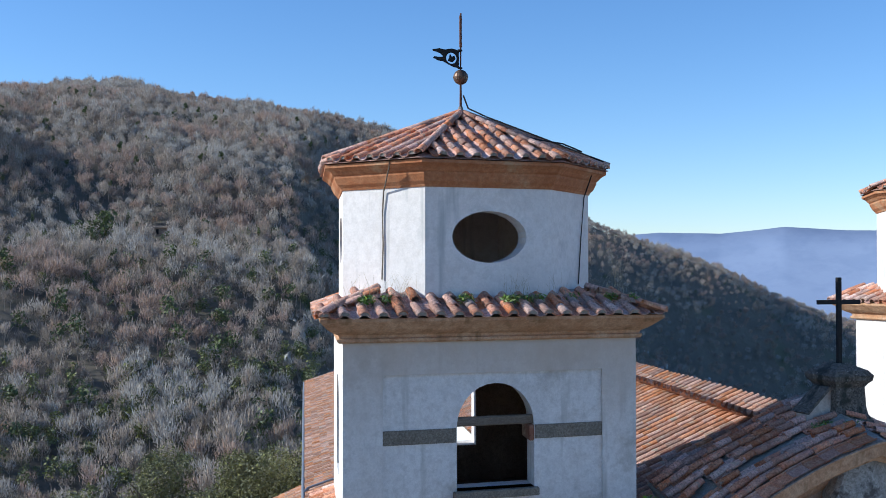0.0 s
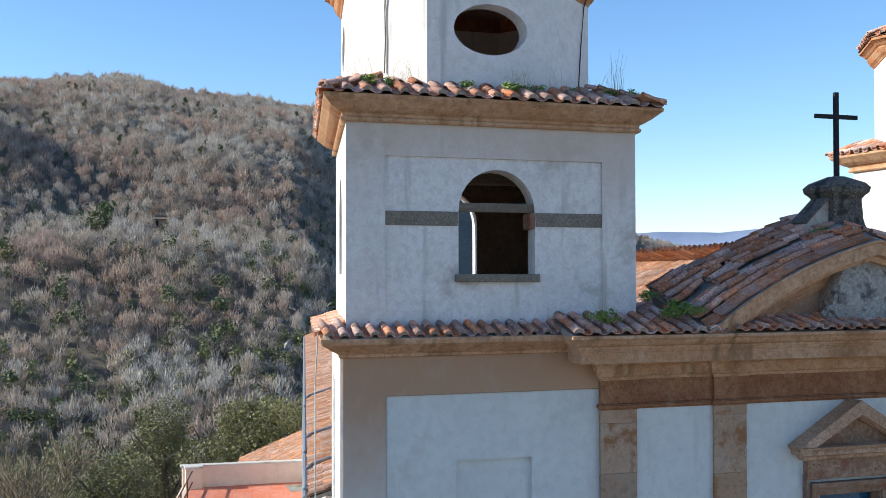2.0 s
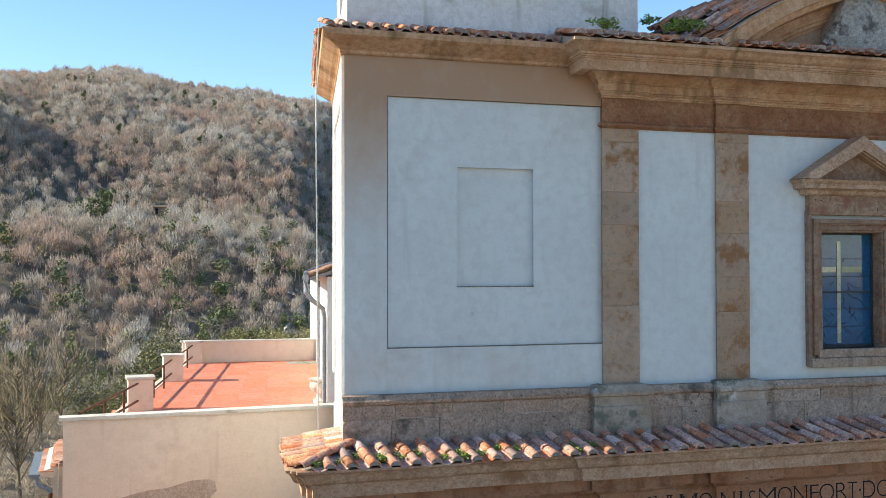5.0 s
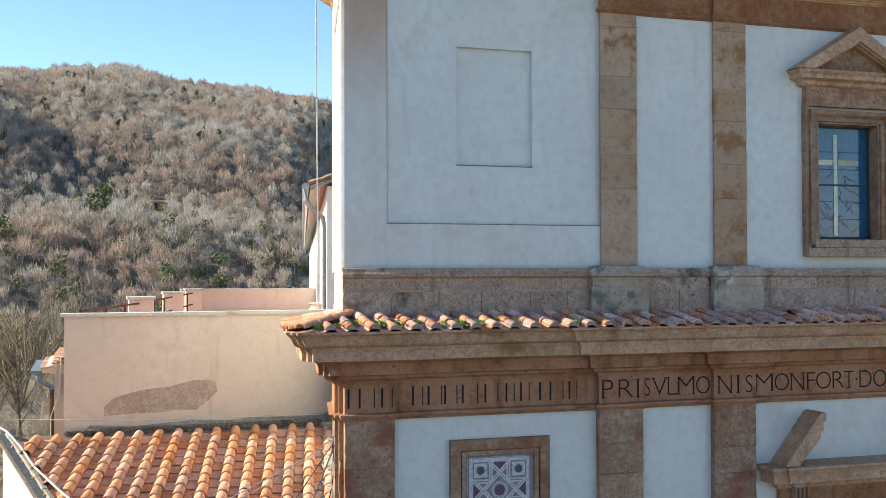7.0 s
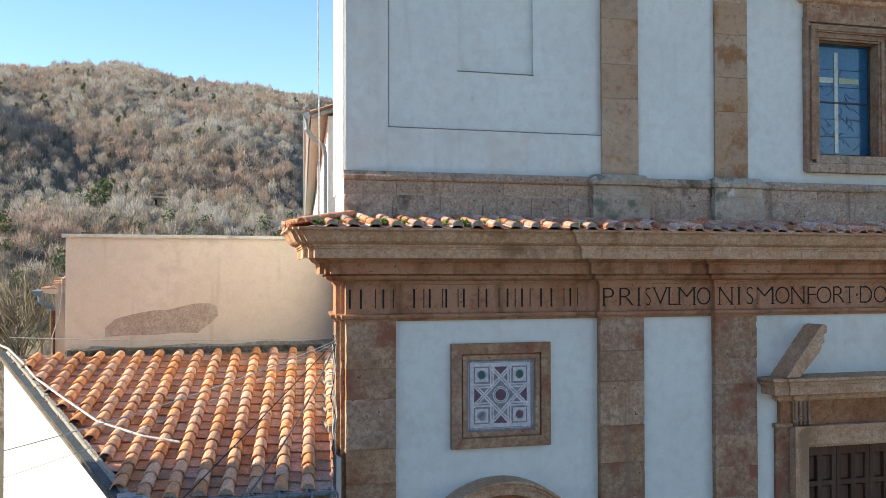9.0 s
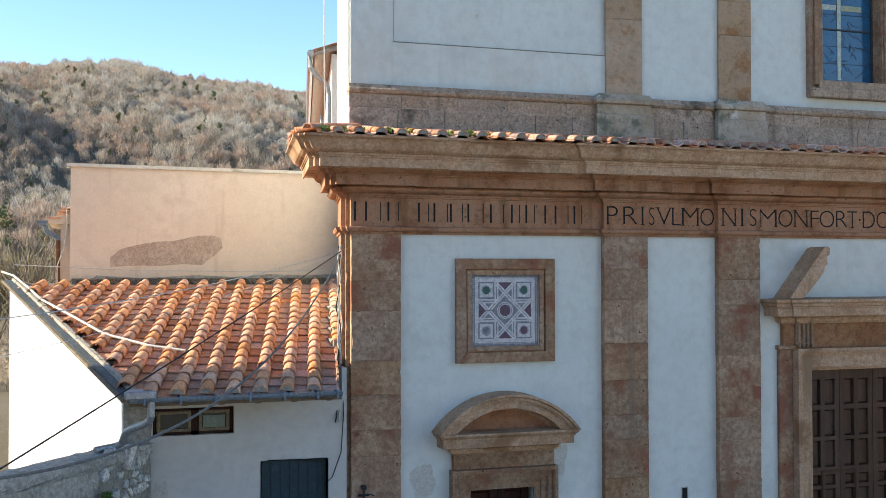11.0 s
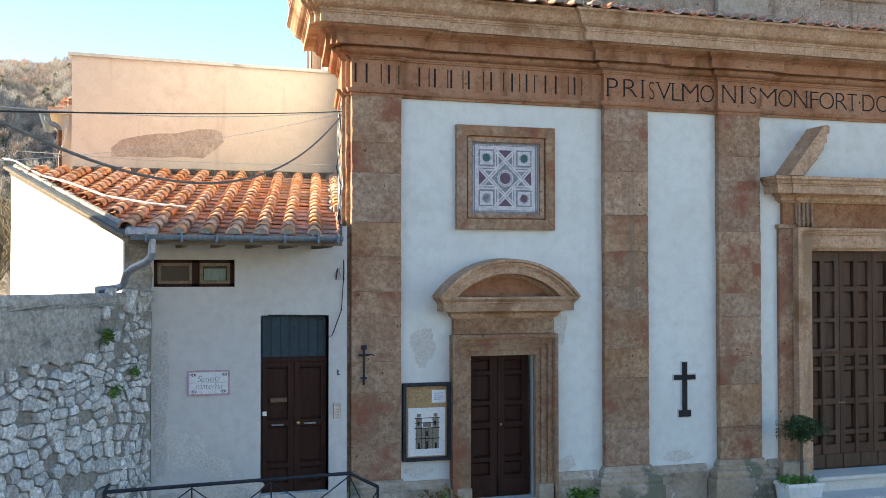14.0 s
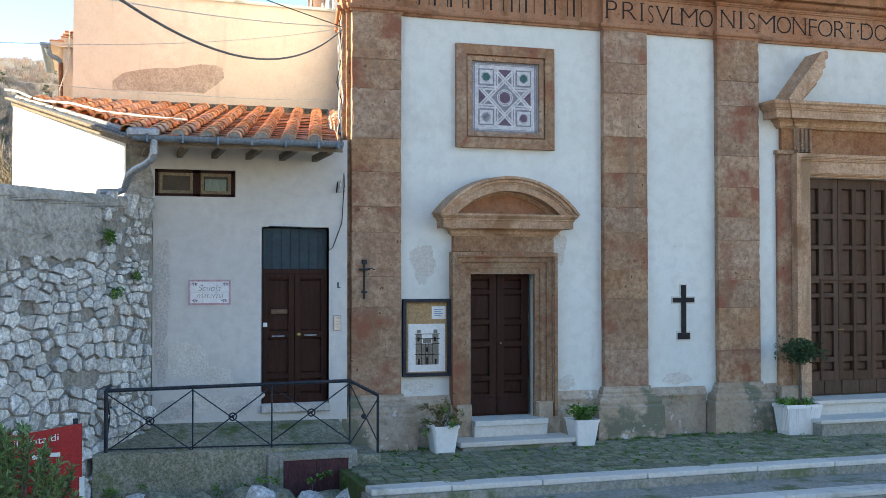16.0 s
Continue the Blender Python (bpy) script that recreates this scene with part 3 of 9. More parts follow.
def lathe(bm, profile, at, n=16):
    """A turned solid of (radius, z) about a vertical axis."""
    rings = [[bm.verts.new((at[0] + r * math.cos(2 * math.pi * k / n), at[1] + r * math.sin(2 * math.pi * k / n), at[2] + z)) for k in range(n)] for r, z in profile]
    for a, b in zip(rings, rings[1:]):
        for k in range(n):
            bm.faces.new((a[k], a[(k + 1) % n], b[(k + 1) % n], b[k]))
    bm.faces.new(rings[0])
    bm.faces.new(rings[-1])
    return bm


def sag(a, b, drop, n=14):
    a, b = Vector(a), Vector(b)
    return [a.lerp(b, i / n) - Vector((0, 0, drop * 4 * (i / n) * (1 - i / n))) for i in range(n + 1)]


# ---------------------------------------------------------------- tiles
def cover_mesh(name, length, w0, w1, rise, material, seg=5, th=0.016, plug=False):
    """A tapered half-round cover tile; its length runs up along +y from the wide lower end."""
    bm = bmesh.new()
    ends = []
    for y, w in ((0, w0), (length, w1)):
        out, inn = [], []
        for i in range(seg + 1):
            a = math.pi * i / seg
            out.append(bm.verts.new((math.cos(a) * w / 2, y, math.sin(a) * rise)))
            inn.append(bm.verts.new((math.cos(a) * (w / 2 - th), y, math.sin(a) * (rise - th))))
        ends.append((out, inn))
    (o0, i0), (o1, i1) = ends
    for i in range(seg):
        bm.faces.new((o0[i], o0[i + 1], o1[i + 1], o1[i]))
        bm.faces.new((i0[i], i1[i], i1[i + 1], i0[i + 1]))
        bm.faces.new((o0[i], i0[i], i0[i + 1], o0[i + 1]))
    for i in (0, seg):
        bm.faces.new((o0[i], i0[i], i1[i], o1[i]))
    me = mesh_from(bm, name, material)
    for p in me.polygons:
        p.use_smooth = len(p.vertices) == 4 and abs(p.normal.y) < 0.5
    return me


def pan_mesh(name, length, width, material, flat=False, th=0.016):
    """A shallow pan tile, dished or flat with raised rims."""
    bm = bmesh.new()
    w = width / 2
    prof = [(-w, 0.035), (-w + 0.03, 0.035), (-w + 0.035, 0.0), (w - 0.035, 0.0), (w - 0.03, 0.035), (w, 0.035)] if flat else \
        [(-w, 0.06), (-w * 0.6, 0.018), (0, 0.0), (w * 0.6, 0.018), (w, 0.06)]
    rows = []
    for y, lift in ((0, 0.0), (length, 0.0)):
        rows.append(([bm.verts.new((x, y, z + lift)) for x, z in prof], [bm.verts.new((x, y, z + lift - th)) for x, z in prof]))
    (t0, b0), (t1, b1) = rows
    for i in range(len(prof) - 1):
        bm.faces.new((t0[i], t0[i + 1], t1[i + 1], t1[i]))
        bm.faces.new((b0[i], b1[i], b1[i + 1], b0[i + 1]))
        bm.faces.new((t0[i], b0[i], b0[i + 1], t0[i + 1]))
    return mesh_from(bm, name, material)


def plug_mesh(name, w, rise, material):
    bm = bmesh.new()
    out = [(math.cos(math.pi * i / 6) * w / 2, math.sin(math.pi * i / 6) * rise) for i in range(7)]
    a = [bm.verts.new((x, 0.012, z)) for x, z in out]
    b = [bm.verts.new((x, 0.1, z)) for x, z in out]
    bm.faces.new(a)
    for i in range(6):
        bm.faces.new((a[i], a[i + 1], b[i + 1], b[i]))
    bm.faces.new((a[6], a[0], b[0], b[6]))
    return mesh_from(bm, name, material)


def frame_of(o, u, v):
    """A pose with x along u and y along v, at o."""
    u, v = Vector(u).normalized(), Vector(v).normalized()
    w = u.cross(v).normalized()
    u = v.cross(w)
    m = Matrix((u, v, w)).transposed().to_4x4()
    m.translation = Vector(o)
    return m


def joined(name, items, material, parent=None, label=""):
    """Many placed copies of meshes in one mesh object."""
    vs, fs, k = [], [], 0
    for me, m in items:
        co = np.empty(len(me.vertices) * 3)
        me.vertices.foreach_get("co", co)
        a = np.array(m)
        vs.append(co.reshape(-1, 3) @ a[:3, :3].T + a[:3, 3])
        fs += [[i + k for i in p.vertices] for p in me.polygons]
        k += len(me.vertices)
    me = bpy.data.meshes.new(name)
    me.from_pydata(np.concatenate(vs).tolist(), [], fs)
    me.materials.append(material)
    return under(new(name, me), parent, label)


TILE = {}


def tile_set(key, length, w0, w1, rise, pan_w, mat_cover, mat_pan, flat=False):
    TILE[key] = (cover_mesh(key + "_cover", length, w0, w1, rise, mat_cover), pan_mesh(key + "_pan", length, pan_w, mat_pan, flat), plug_mesh(key + "_plug", w0 - 0.03, rise - 0.015, M["mortar"]), length)


def lay_tiles(parent, key, o, u, v, cols, pitch, rows, step, keep=None, jitter=1.0, rng=None, as_stuff=False, first=0.0, material=None, plugs=True, skip=0.0, tilt=-2.2):
    """Lays cover and pan tiles on a roof plane: o is the eave's start, u along the eave, v up the slope."""
    cover, pan, plug, length = TILE[key]
    rng = rng or random.Random(5)
    o, u, v = Vector(o), Vector(u).normalized(), Vector(v).normalized()
    turn = frame_of((0, 0, 0), u, v)
    covers, pans, ends = [], [], []
    for c in range(cols):
        for r in range(rows):
            for kind in (0, 1):
                x, y = first + (c + 0.5 * kind) * pitch, r * step
                if keep and not keep(x, y + length * 0.5):
                    continue
                j = jitter
                m = Matrix.Translation(o + u * x + v * y) @ turn @ Matrix.Translation((rng.uniform(-0.012, 0.012) * j, rng.uniform(-0.02, 0.02) * j, (0.035 if kind == 0 else 0.0) + rng.uniform(-0.004, 0.006) * j)) \
                    @ Euler((radians(tilt + rng.uniform(-1, 1) * j), radians(rng.uniform(-2, 2) * j), radians(rng.uniform(-2.5, 2.5) * j))).to_matrix().to_4x4()
                if kind == 0:
                    if rng.random() < skip:
                        continue
                    covers.append(m)
                    if r == 0 and plugs:
                        ends.append(m)
                else:
                    pans.append(m)
    if as_stuff:
        joined("roof_tiles", [(cover, m) for m in covers] + [(pan, m) for m in pans], material, parent)["kind"] = "stuff"
    else:
        for m in covers[:300]:
            piece("cover_tile", cover, parent, m)
        for m in pans[:300]:
            piece("pan_tile", pan, parent, m)
        rest = [(cover, m) for m in covers[300:]] + [(pan, m) for m in pans[300:]]
        if rest:
            joined("roof_tiles", rest, material or M["tile_far"], parent)["kind"] = "stuff"
    if ends:
        joined("mortar_fill", [(plug, m) for m in ends], M["mortar"], parent, "grey mortar plugging the tile ends")["kind"] = "stuff"


# ---------------------------------------------------------------- leaves and stalks
def leaf_cloud(bm, rng, n, centre, radii, size, shape=1.0, hollow=0.3):
    """Small leaf blades scattered through an uneven round crown."""
    c = Vector(centre)
    for _ in range(n):
        d = Vector((rng.gauss(0, 1), rng.gauss(0, 1), rng.gauss(0, 1))).normalized()
        k = (hollow + (1 - hollow) * rng.random() ** 0.5)
        k *= 0.8 + 0.35 * noise.noise(d * 2.3 + c * 0.7)
        p = c + Vector((d.x * radii[0], d.y * radii[1], d.z * radii[2])) * k
        s = size * rng.uniform(0.6, 1.3)
        q = Euler((rng.uniform(-1.2, 1.2), rng.uniform(-1.2, 1.2), rng.uniform(0, 6.3))).to_matrix()
        a = q @ Vector((0, s * shape, 0))
        b = q @ Vector((s * 0.42, 0, s * 0.1))
        bm.faces.new([bm.verts.new(p - a), bm.verts.new(p + b), bm.verts.new(p + a), bm.verts.new(p - b)])
    return bm


def stalks(bm, rng, n, base, spread, height, r=0.003, lean=0.5):
    """Dry bent grass stalks from a patch of ground."""
    for _ in range(n):
        b = Vector(base) + Vector((rng.uniform(-spread, spread), rng.uniform(-spread * 0.4, spread * 0.4), 0))
        h = height * rng.uniform(0.5, 1.15)
        l = Vector((rng.uniform(-lean, lean), rng.uniform(-lean, lean), 0)) * h
        tube(bm, [b, b + l * 0.35 + Vector((0, 0, h * 0.55)), b + l + Vector((0, 0, h))], [r, r * 0.8, r * 0.3], 3, False)
    return bm


# ---------------------------------------------------------------- ground, hill and distance
AX = 13.45                      # the church's middle line
PZ = -0.21                      # the forecourt's level
PROFILE_Y = [-400, -30, 8, 18, 45, 70, 130, 210, 317, 390, 470, 540, 700, 950, 1100, 1500, 2500, 6000]
PROFILE_Z = [-3, -1.2, -1.1, 2.5, 3.5, -6, -42, -50, -14, 18, 36, 71, 120, 178, 172, 60, -150, -160]


def smooth(a, b, x):
    t = np.clip((x - a) / (b - a), 0, 1)
    return t * t * (3 - 2 * t)


def land(x, y):
    """The height of the ground at arrays of places."""
    z = np.interp(y, PROFILE_Y, PROFILE_Z)
    far = smooth(60, 200, y)
    slope = 0.9 - 0.63 * smooth(560, 950, y)
    slope = slope - 0.36 * smooth(0.3, 0.5, x / np.maximum(y, 200)) * (1 - smooth(700, 950, y))
    z = z - far * slope * np.maximum(0, x - (10 + 0.135 * y) * smooth(100, 300, y) - 12 - 30 * smooth(500, 900, y))
    z = z + np.minimum(13, 0.6 * np.maximum(0, -(x + 30 + (y - 600) * 0.03))) * smooth(430, 560, y) * (1 - smooth(800, 930, y))
    z = z + far * 2.2 * (np.sin(x * 0.045 + y * 0.013) * np.sin(y * 0.021 - x * 0.017) + 0.6 * np.sin(x * 0.11 + 1.3) * np.sin(y * 0.06 + 0.5))
    az = x / np.maximum(y + 18, 50)
    z = z + smooth(480, 820, y) * np.interp(az, [-0.3, -0.074, -0.047, -0.019, 0.042, 0.117, 0.184, 0.244, 0.271, 0.4, 0.484, 0.584, 0.633, 0.7, 0.772, 1.0],
                                            [-14, -12, -3, 2, 1, -10, -13, -9, -5, -18, -33, -38, -39, -52, -56, -60])
    side = -3.0 - 0.05 * np.maximum(0, x - 40)
    z = np.where(y < 60, np.maximum(np.minimum(z, 3.5 - np.maximum(0, x - 4) * 0.4 * smooth(8, 20, y)), side), z)
    floor = np.maximum(-52 - 0.22 * np.maximum(0, x - 150), -150)
    return np.where(y > 60, np.maximum(z, floor), z)


gx = np.concatenate([np.linspace(-4900, -420, 14), np.linspace(-400, 900, 190), np.linspace(940, 4900, 22)])
gy = np.concatenate([np.linspace(-4900, -80, 14), np.linspace(-60, 100, 54), np.linspace(107, 1200, 156), np.linspace(1260, 4900, 30)])
X, Y = np.meshgrid(gx, gy)
Z = land(X, Y)
nx, ny = len(gx), len(gy)
me = bpy.data.meshes.new("ground")
idx = np.arange(nx * ny).reshape(ny, nx)
quads = np.stack([idx[:-1, :-1], idx[:-1, 1:], idx[1:, 1:], idx[1:, :-1]], -1).reshape(-1, 4)
me.from_pydata(np.stack([X, Y, Z], -1).reshape(-1, 3).tolist(), [], quads.tolist())
me.materials.append(M["ground"])
for p in me.polygons:
    p.use_smooth = True
ground = tagged(new("ground", me), "wooded winter hillside of brown leaf litter and scrub", "ground", kind="structure")

# far mountains and the plain before them
def ridge(name, dist, heights, az0, az1, material, base, label):
    n = len(heights) * 12
    vs, fs = [], []
    for i in range(n + 1):
        t = i / n
        a = radians(az0 + (az1 - az0) * t)
        h = float(np.interp(t * (len(heights) - 1), range(len(heights)), heights))
        h += 4 * noise.noise((t * 14, dist * 0.01, 0))
        for k, (zz, dd) in enumerate(((base, -700), (base + (h - base) * 0.35, -420), (base + (h - base) * 0.75, -160), (h, 0), (base, 300))):
            d = dist + dd + (25 * noise.noise((t * 5, k * 3.1, 2)) if 0 < k < 3 else 0)
            vs.append((math.sin(a) * d, math.cos(a) * d, zz))
        if i:
            for k in range(4):
                q = (i - 1) * 5 + k
                fs.append((q, q + 1, q + 6, q + 5))
    mm = bpy.data.meshes.new(name)
    mm.from_pydata(vs, [], fs)
    mm.materials.append(material)
    for p in mm.polygons:
        p.use_smooth = True
    return tagged(new(name, mm), label, "mountains", kind="structure")


ridge("backdrop", 4700, [60, 120, 190, 185, 178, 196, 186, 214, 196, 190, 180, 176, 172, 168, 120, 60], 14, 60, M["far_hill"], -150, "mountain range on the horizon with its haze painted in as pale blue")

# ---------------------------------------------------------------- the church, lower storey
church = {}


def structure(name, bm, material, label, category, parent=None):
    return tagged(part(name, bm, material, parent), label, category, kind="structure")


def mir(x):
    return 2 * AX - x


XL, XR = 3.13, mir(3.13)
bm = bmesh.new()
plate(bm, [[(XL, PZ - 0.3), (5.27, PZ - 0.3), (5.27, 2.76), (6.48, 2.76), (6.48, PZ - 0.3), (12.27, PZ - 0.3), (12.27, 4.64), (mir(12.27), 4.64), (mir(12.27), PZ - 0.3),
            (mir(6.48), PZ - 0.3), (mir(6.48), 2.76), (mir(5.27), 2.76), (mir(5.27), PZ - 0.3), (XR, PZ - 0.3), (XR, 8.9), (XL, 8.9)]], front, 0.0, 0.6)
wall_lower = structure("wall_south", bm, M["plaster"], "white lime-plastered lower church front with grey streaks", "wall")
structure("wall_west", boxes((XL, XL + 0.5, 0.6, 5.9, PZ - 0.3, 9.0)), M["plaster"], "white plastered side wall of the bell tower's foot", "wall")
structure("wall_east", boxes((XR - 0.5, XR, 0.6, 5.9, PZ - 0.3, 9.0)), M["plaster"], "white plastered far side wall of the church front", "wall")
structure("wall_nave", boxes((9.2, 9.7, 6.0, 30, PZ - 0.3, 15.2), (mir(9.7), mir(9.2), 6.0, 30, PZ - 0.3, 15.2), (9.7, mir(9.7), 29.5, 30, PZ - 0.3, 15.2)), M["plaster"],
          "plain plastered nave walls behind the front", "wall")

# wainscot with a small moulding between the pilasters
gaps = [(4.0, 4.9), (6.87, 7.69), (8.8, 9.93), (11.26, 11.52)]
for a, b in gaps + [(mir(b), mir(a)) for a, b in gaps]:
    bm = bmesh.new()
    box(bm, a, b, -0.06, 0.0, PZ - 0.05, 0.5)
    plate(bm, [[(-0.0, 0.5), (-0.1, 0.5), (-0.1, 0.53), (-0.05, 0.6), (-0.03, 0.65), (0.0, 0.66)]], lambda u, v, d: (d, u, v), a, b)
    structure("wainscot", bm, M["plinth_stone"], "worn grey-brown plinth of stained render under the white wall", "plinth")


def worn_block(x0, x1, y0, y1, z0, z1, rng, step=0.09, chip=0.02):
    """A dressed block whose front edges are nicked and chipped."""
    out = []
    for (ax, az), (bx, bz) in zip([(x0, z0), (x1, z0), (x1, z1), (x0, z1)], [(x1, z0), (x1, z1), (x0, z1), (x0, z0)]):
        n = max(2, int(max(abs(bx - ax), abs(bz - az)) / step))
        out += [(ax + (bx - ax) * i / n, az + (bz - az) * i / n) for i in range(n)]
    cx, cz = (x0 + x1) / 2, (z0 + z1) / 2
    bm = bmesh.new()
    rings = [[], [], []]
    for x, z in out:
        c = 0.004 + 0.004 * rng.random() + (chip * rng.random() if rng.random() < 0.16 else 0)
        sx, sz = (1 if x < cx else -1), (1 if z < cz else -1)
        ex, ez = abs(x - (x0 if x < cx else x1)) < 1e-6, abs(z - (z0 if z < cz else z1)) < 1e-6
        rings[0].append(bm.verts.new((x + sx * c * ex, y0, z + sz * c * ez)))
        rings[1].append(bm.verts.new((x + sx * c * 0.25 * ex, y0 + c, z + sz * c * 0.15 * ez)))
        rings[2].append(bm.verts.new((x, y1, z)))
    n = len(out)
    for a, b in zip(rings, rings[1:]):
        for i in range(n):
            bm.faces.new((a[i], a[(i + 1) % n], b[(i + 1) % n], b[i]))
    bm.faces.new(rings[0])
    bm.faces.new(rings[2][::-1])
    return bm


def ashlar(parent, x0, x1, y0, y1, z0, z1, heights, rng, material):
    """A shaft of stacked stone blocks with thin shallow joints."""
    part("joint_mortar", boxes((x0 + 0.012, x1 - 0.012, y0 + 0.012, y1, z0, z1)), material, parent)
    z = z0
    i = 0
    while z < z1 - 0.05:
        h = min(heights[i % len(heights)] * rng.uniform(0.9, 1.12), z1 - z)
        if z1 - z - h < 0.2:
            h = z1 - z
        k = rng.uniform(-0.003, 0.003)
        part("stone_block", worn_block(x0 + k, x1 + k, y0 + rng.uniform(-0.004, 0.004), y1, z + 0.0025, z + h - 0.0025, rng), material, parent)
        z += h
        i += 1


rng = random.Random(11)
LOWER = [("corner", 3.12, 3.99), ("inner", 7.8, 8.69), ("door", 10.17, 11.08)]
for k, (w, a, b) in enumerate(LOWER + [(w, mir(b), mir(a)) for w, a, b in LOWER]):
    p = thing("pilaster", ((a + b) / 2, -0.12, PZ), "flat brown stone pilaster of stacked blocks against the white front", "pilaster", "lower pilasters")
    ashlar(p, a, b, -0.13, 0.02, 0.72, 7.22, [0.62, 0.85, 0.5, 0.72, 0.44, 0.58], rng, M["stone"])
    # attic base: block, torus and fillet
    prof = [(0.0, PZ - 0.05), (0.22, PZ - 0.05), (0.21, 0.36), (0.19, 0.38), (0.17, 0.4), (0.18, 0.45), (0.17, 0.5), (0.14, 0.53), (0.09, 0.54), (0.09, 0.57), (0.06, 0.59), (0.07, 0.63), (0.05, 0.66), (0.03, 0.68), (0.03, 0.715), (0.0, 0.72)]
    bm = bmesh.new()
    sweep(bm, prof, [(a, 0.02), (a, -0.13), (b, -0.13), (b, 0.02)])
    box(bm, a, b, -0.13, 0.02, PZ - 0.05, 0.72)
    part("base", bm, M["plinth_stone"], p, "worn moulded base with flaking pale render")
# the tower corner's pilaster turns round the side
p = thing("pilaster", (2.98, 0.5, PZ), "brown stone pilaster on the sunlit tower side", "pilaster", "lower pilasters")
ashlar(p, 3.05, 3.2, -0.02, 0.12, 0.72, 7.22, [0.62, 0.85, 0.5, 0.72, 0.44, 0.58], rng, M["stone"])
ashlar(p, 2.98, 3.2, 0.1, 1.2, 0.72, 7.22, [0.62, 0.85, 0.5, 0.72, 0.44, 0.58], rng, M["stone"])
part("base", boxes((2.8, 3.14, 0.03, 1.05, PZ - 0.05, 0.7), bevel=0.02), M["plinth_stone"], p)

# entablature: bed mouldings break round each pilaster, the crown only round the ends
STEPS = [(2.98, 1.8), (2.98, 0.1), (3.05, 0.1), (3.05, -0.02), (3.12, -0.02)]   # the corner's stepped edge, from the side to the front


def jogs(spans, y_in, y_out, x_left, x_right, y_back):
    pts = list(STEPS)
    first = True
    for a, b in spans:
        if first:
            pts += [(x_left, y_out), (b, y_out), (b, y_in)]
            first = False
        elif b >= x_right - 1e-6:
            pts += [(a, y_in), (a, y_out), (x_right, y_out)]
        else:
            pts += [(a, y_in), (a, y_out), (b, y_out), (b, y_in)]
    return pts + [(x_right, y_back)]


left_spans = [(3.12, 3.99), (7.8, 8.69), (10.17, 11.08)]
spans = left_spans + [(mir(b), mir(a)) for a, b in reversed(left_spans)]
bed = [(-0.1, 7.2), (0.02, 7.2), (0.03, 7.235), (0.07, 7.25), (0.09, 7.285), (0.09, 7.315), (0.012, 7.325), (0.0, 7.34), (0.0, 7.815), (0.03, 7.82), (0.03, 7.845), (0.055, 7.85), (0.06, 7.88),
       (0.11, 7.888), (0.155, 7.905), (0.19, 7.935), (0.2, 7.965), (0.185, 7.99), (0.15, 7.994), (0.15, 8.012), (0.3, 8.012), (0.32, 8.0), (0.32, 8.165), (0.34, 8.17), (0.34, 8.19), (0.38, 8.205), (0.42, 8.235), (0.43, 8.262), (-0.1, 8.262)]
entab = tagged(part("entablature", sweep(bmesh.new(), bed, jogs(spans, -0.03, -0.13, 3.12, mir(3.12), 1.8)), M["frieze_stone"]),
               "reddish-brown stone frieze with bed mouldings along the front", "cornice", kind="structure")
cspans = [(3.12, 3.99), (7.8, mir(7.8)), (mir(3.99), mir(3.12))]
crown = [(-0.1, 8.262), (0.44, 8.262), (0.46, 8.29), (0.63, 8.29), (0.635, 8.262), (0.66, 8.262), (0.66, 8.41), (0.68, 8.414), (0.68, 8.442), (0.7, 8.446), (0.7, 8.478), (0.72, 8.49), (0.76, 8.5), (0.81, 8.53),
         (0.845, 8.58), (0.87, 8.63), (0.91, 8.68), (0.955, 8.705), (0.97, 8.712), (0.97, 8.748), (0.6, 8.77), (-0.1, 8.9)]
part("corona", sweep(bmesh.new(), crown, jogs(cspans, -0.03, -0.13, 3.12, mir(3.12), 1.8)), M["pale_stone"], entab, "pale grey-brown crown moulding")

# tiles on the lower cornice
tile_set("eave", 0.5, 0.2, 0.16, 0.085, 0.25, M["tile"], M["tile"])
ledge = thing("cornice_roof", (6, -0.6, 8.74), "row of old terracotta tiles with weeds on the lower cornice", "tile roof", "tiled ledges")
slope_v = Vector((0, 1.05, 0.17))
lay_tiles(ledge, "eave", (2.34, -1.14, 8.75), (1, 0, 0), slope_v, 55, 0.345, 3, 0.38, rng=random.Random(3), keep=lambda x, y: y < 1.15 and x > y - 0.12, skip=0.02)
def bed_sheet(lo, hi):
    """A sloping mortar sheet between two level lines, with a flat underside."""
    b = bmesh.new()
    v = [b.verts.new(p) for p in (lo[0], lo[1], hi[1], hi[0])]
    u = [b.verts.new((p[0], p[1], 8.7)) for p in (lo[0], lo[1], hi[1], hi[0])]
    b.faces.new(v)
    b.faces.new(u[::-1])
    for i in range(4):
        b.faces.new((v[i], u[i], u[(i + 1) % 4], v[(i + 1) % 4]))
    return b
part("mortar_bed", bed_sheet(((2.27, -0.97, 8.755), (mir(2.27), -0.97, 8.755)), ((3.16, 0.05, 8.92), (mir(3.16), 0.05, 8.92))), M["mortar"], ledge)
side_ledge = thing("cornice_roof", (2.4, 2.5, 8.74), "terracotta tiles along the sunlit tower side cornice", "tile roof", "tiled ledges")
lay_tiles(side_ledge, "eave", (2.08, 1.75, 8.755), (0, -1, 0), Vector((1.05, 0, 0.17)), 9, 0.345, 3, 0.38, rng=random.Random(4), keep=lambda x, y: y < 1.15 and x < 2.77 - y, jitter=0.7)
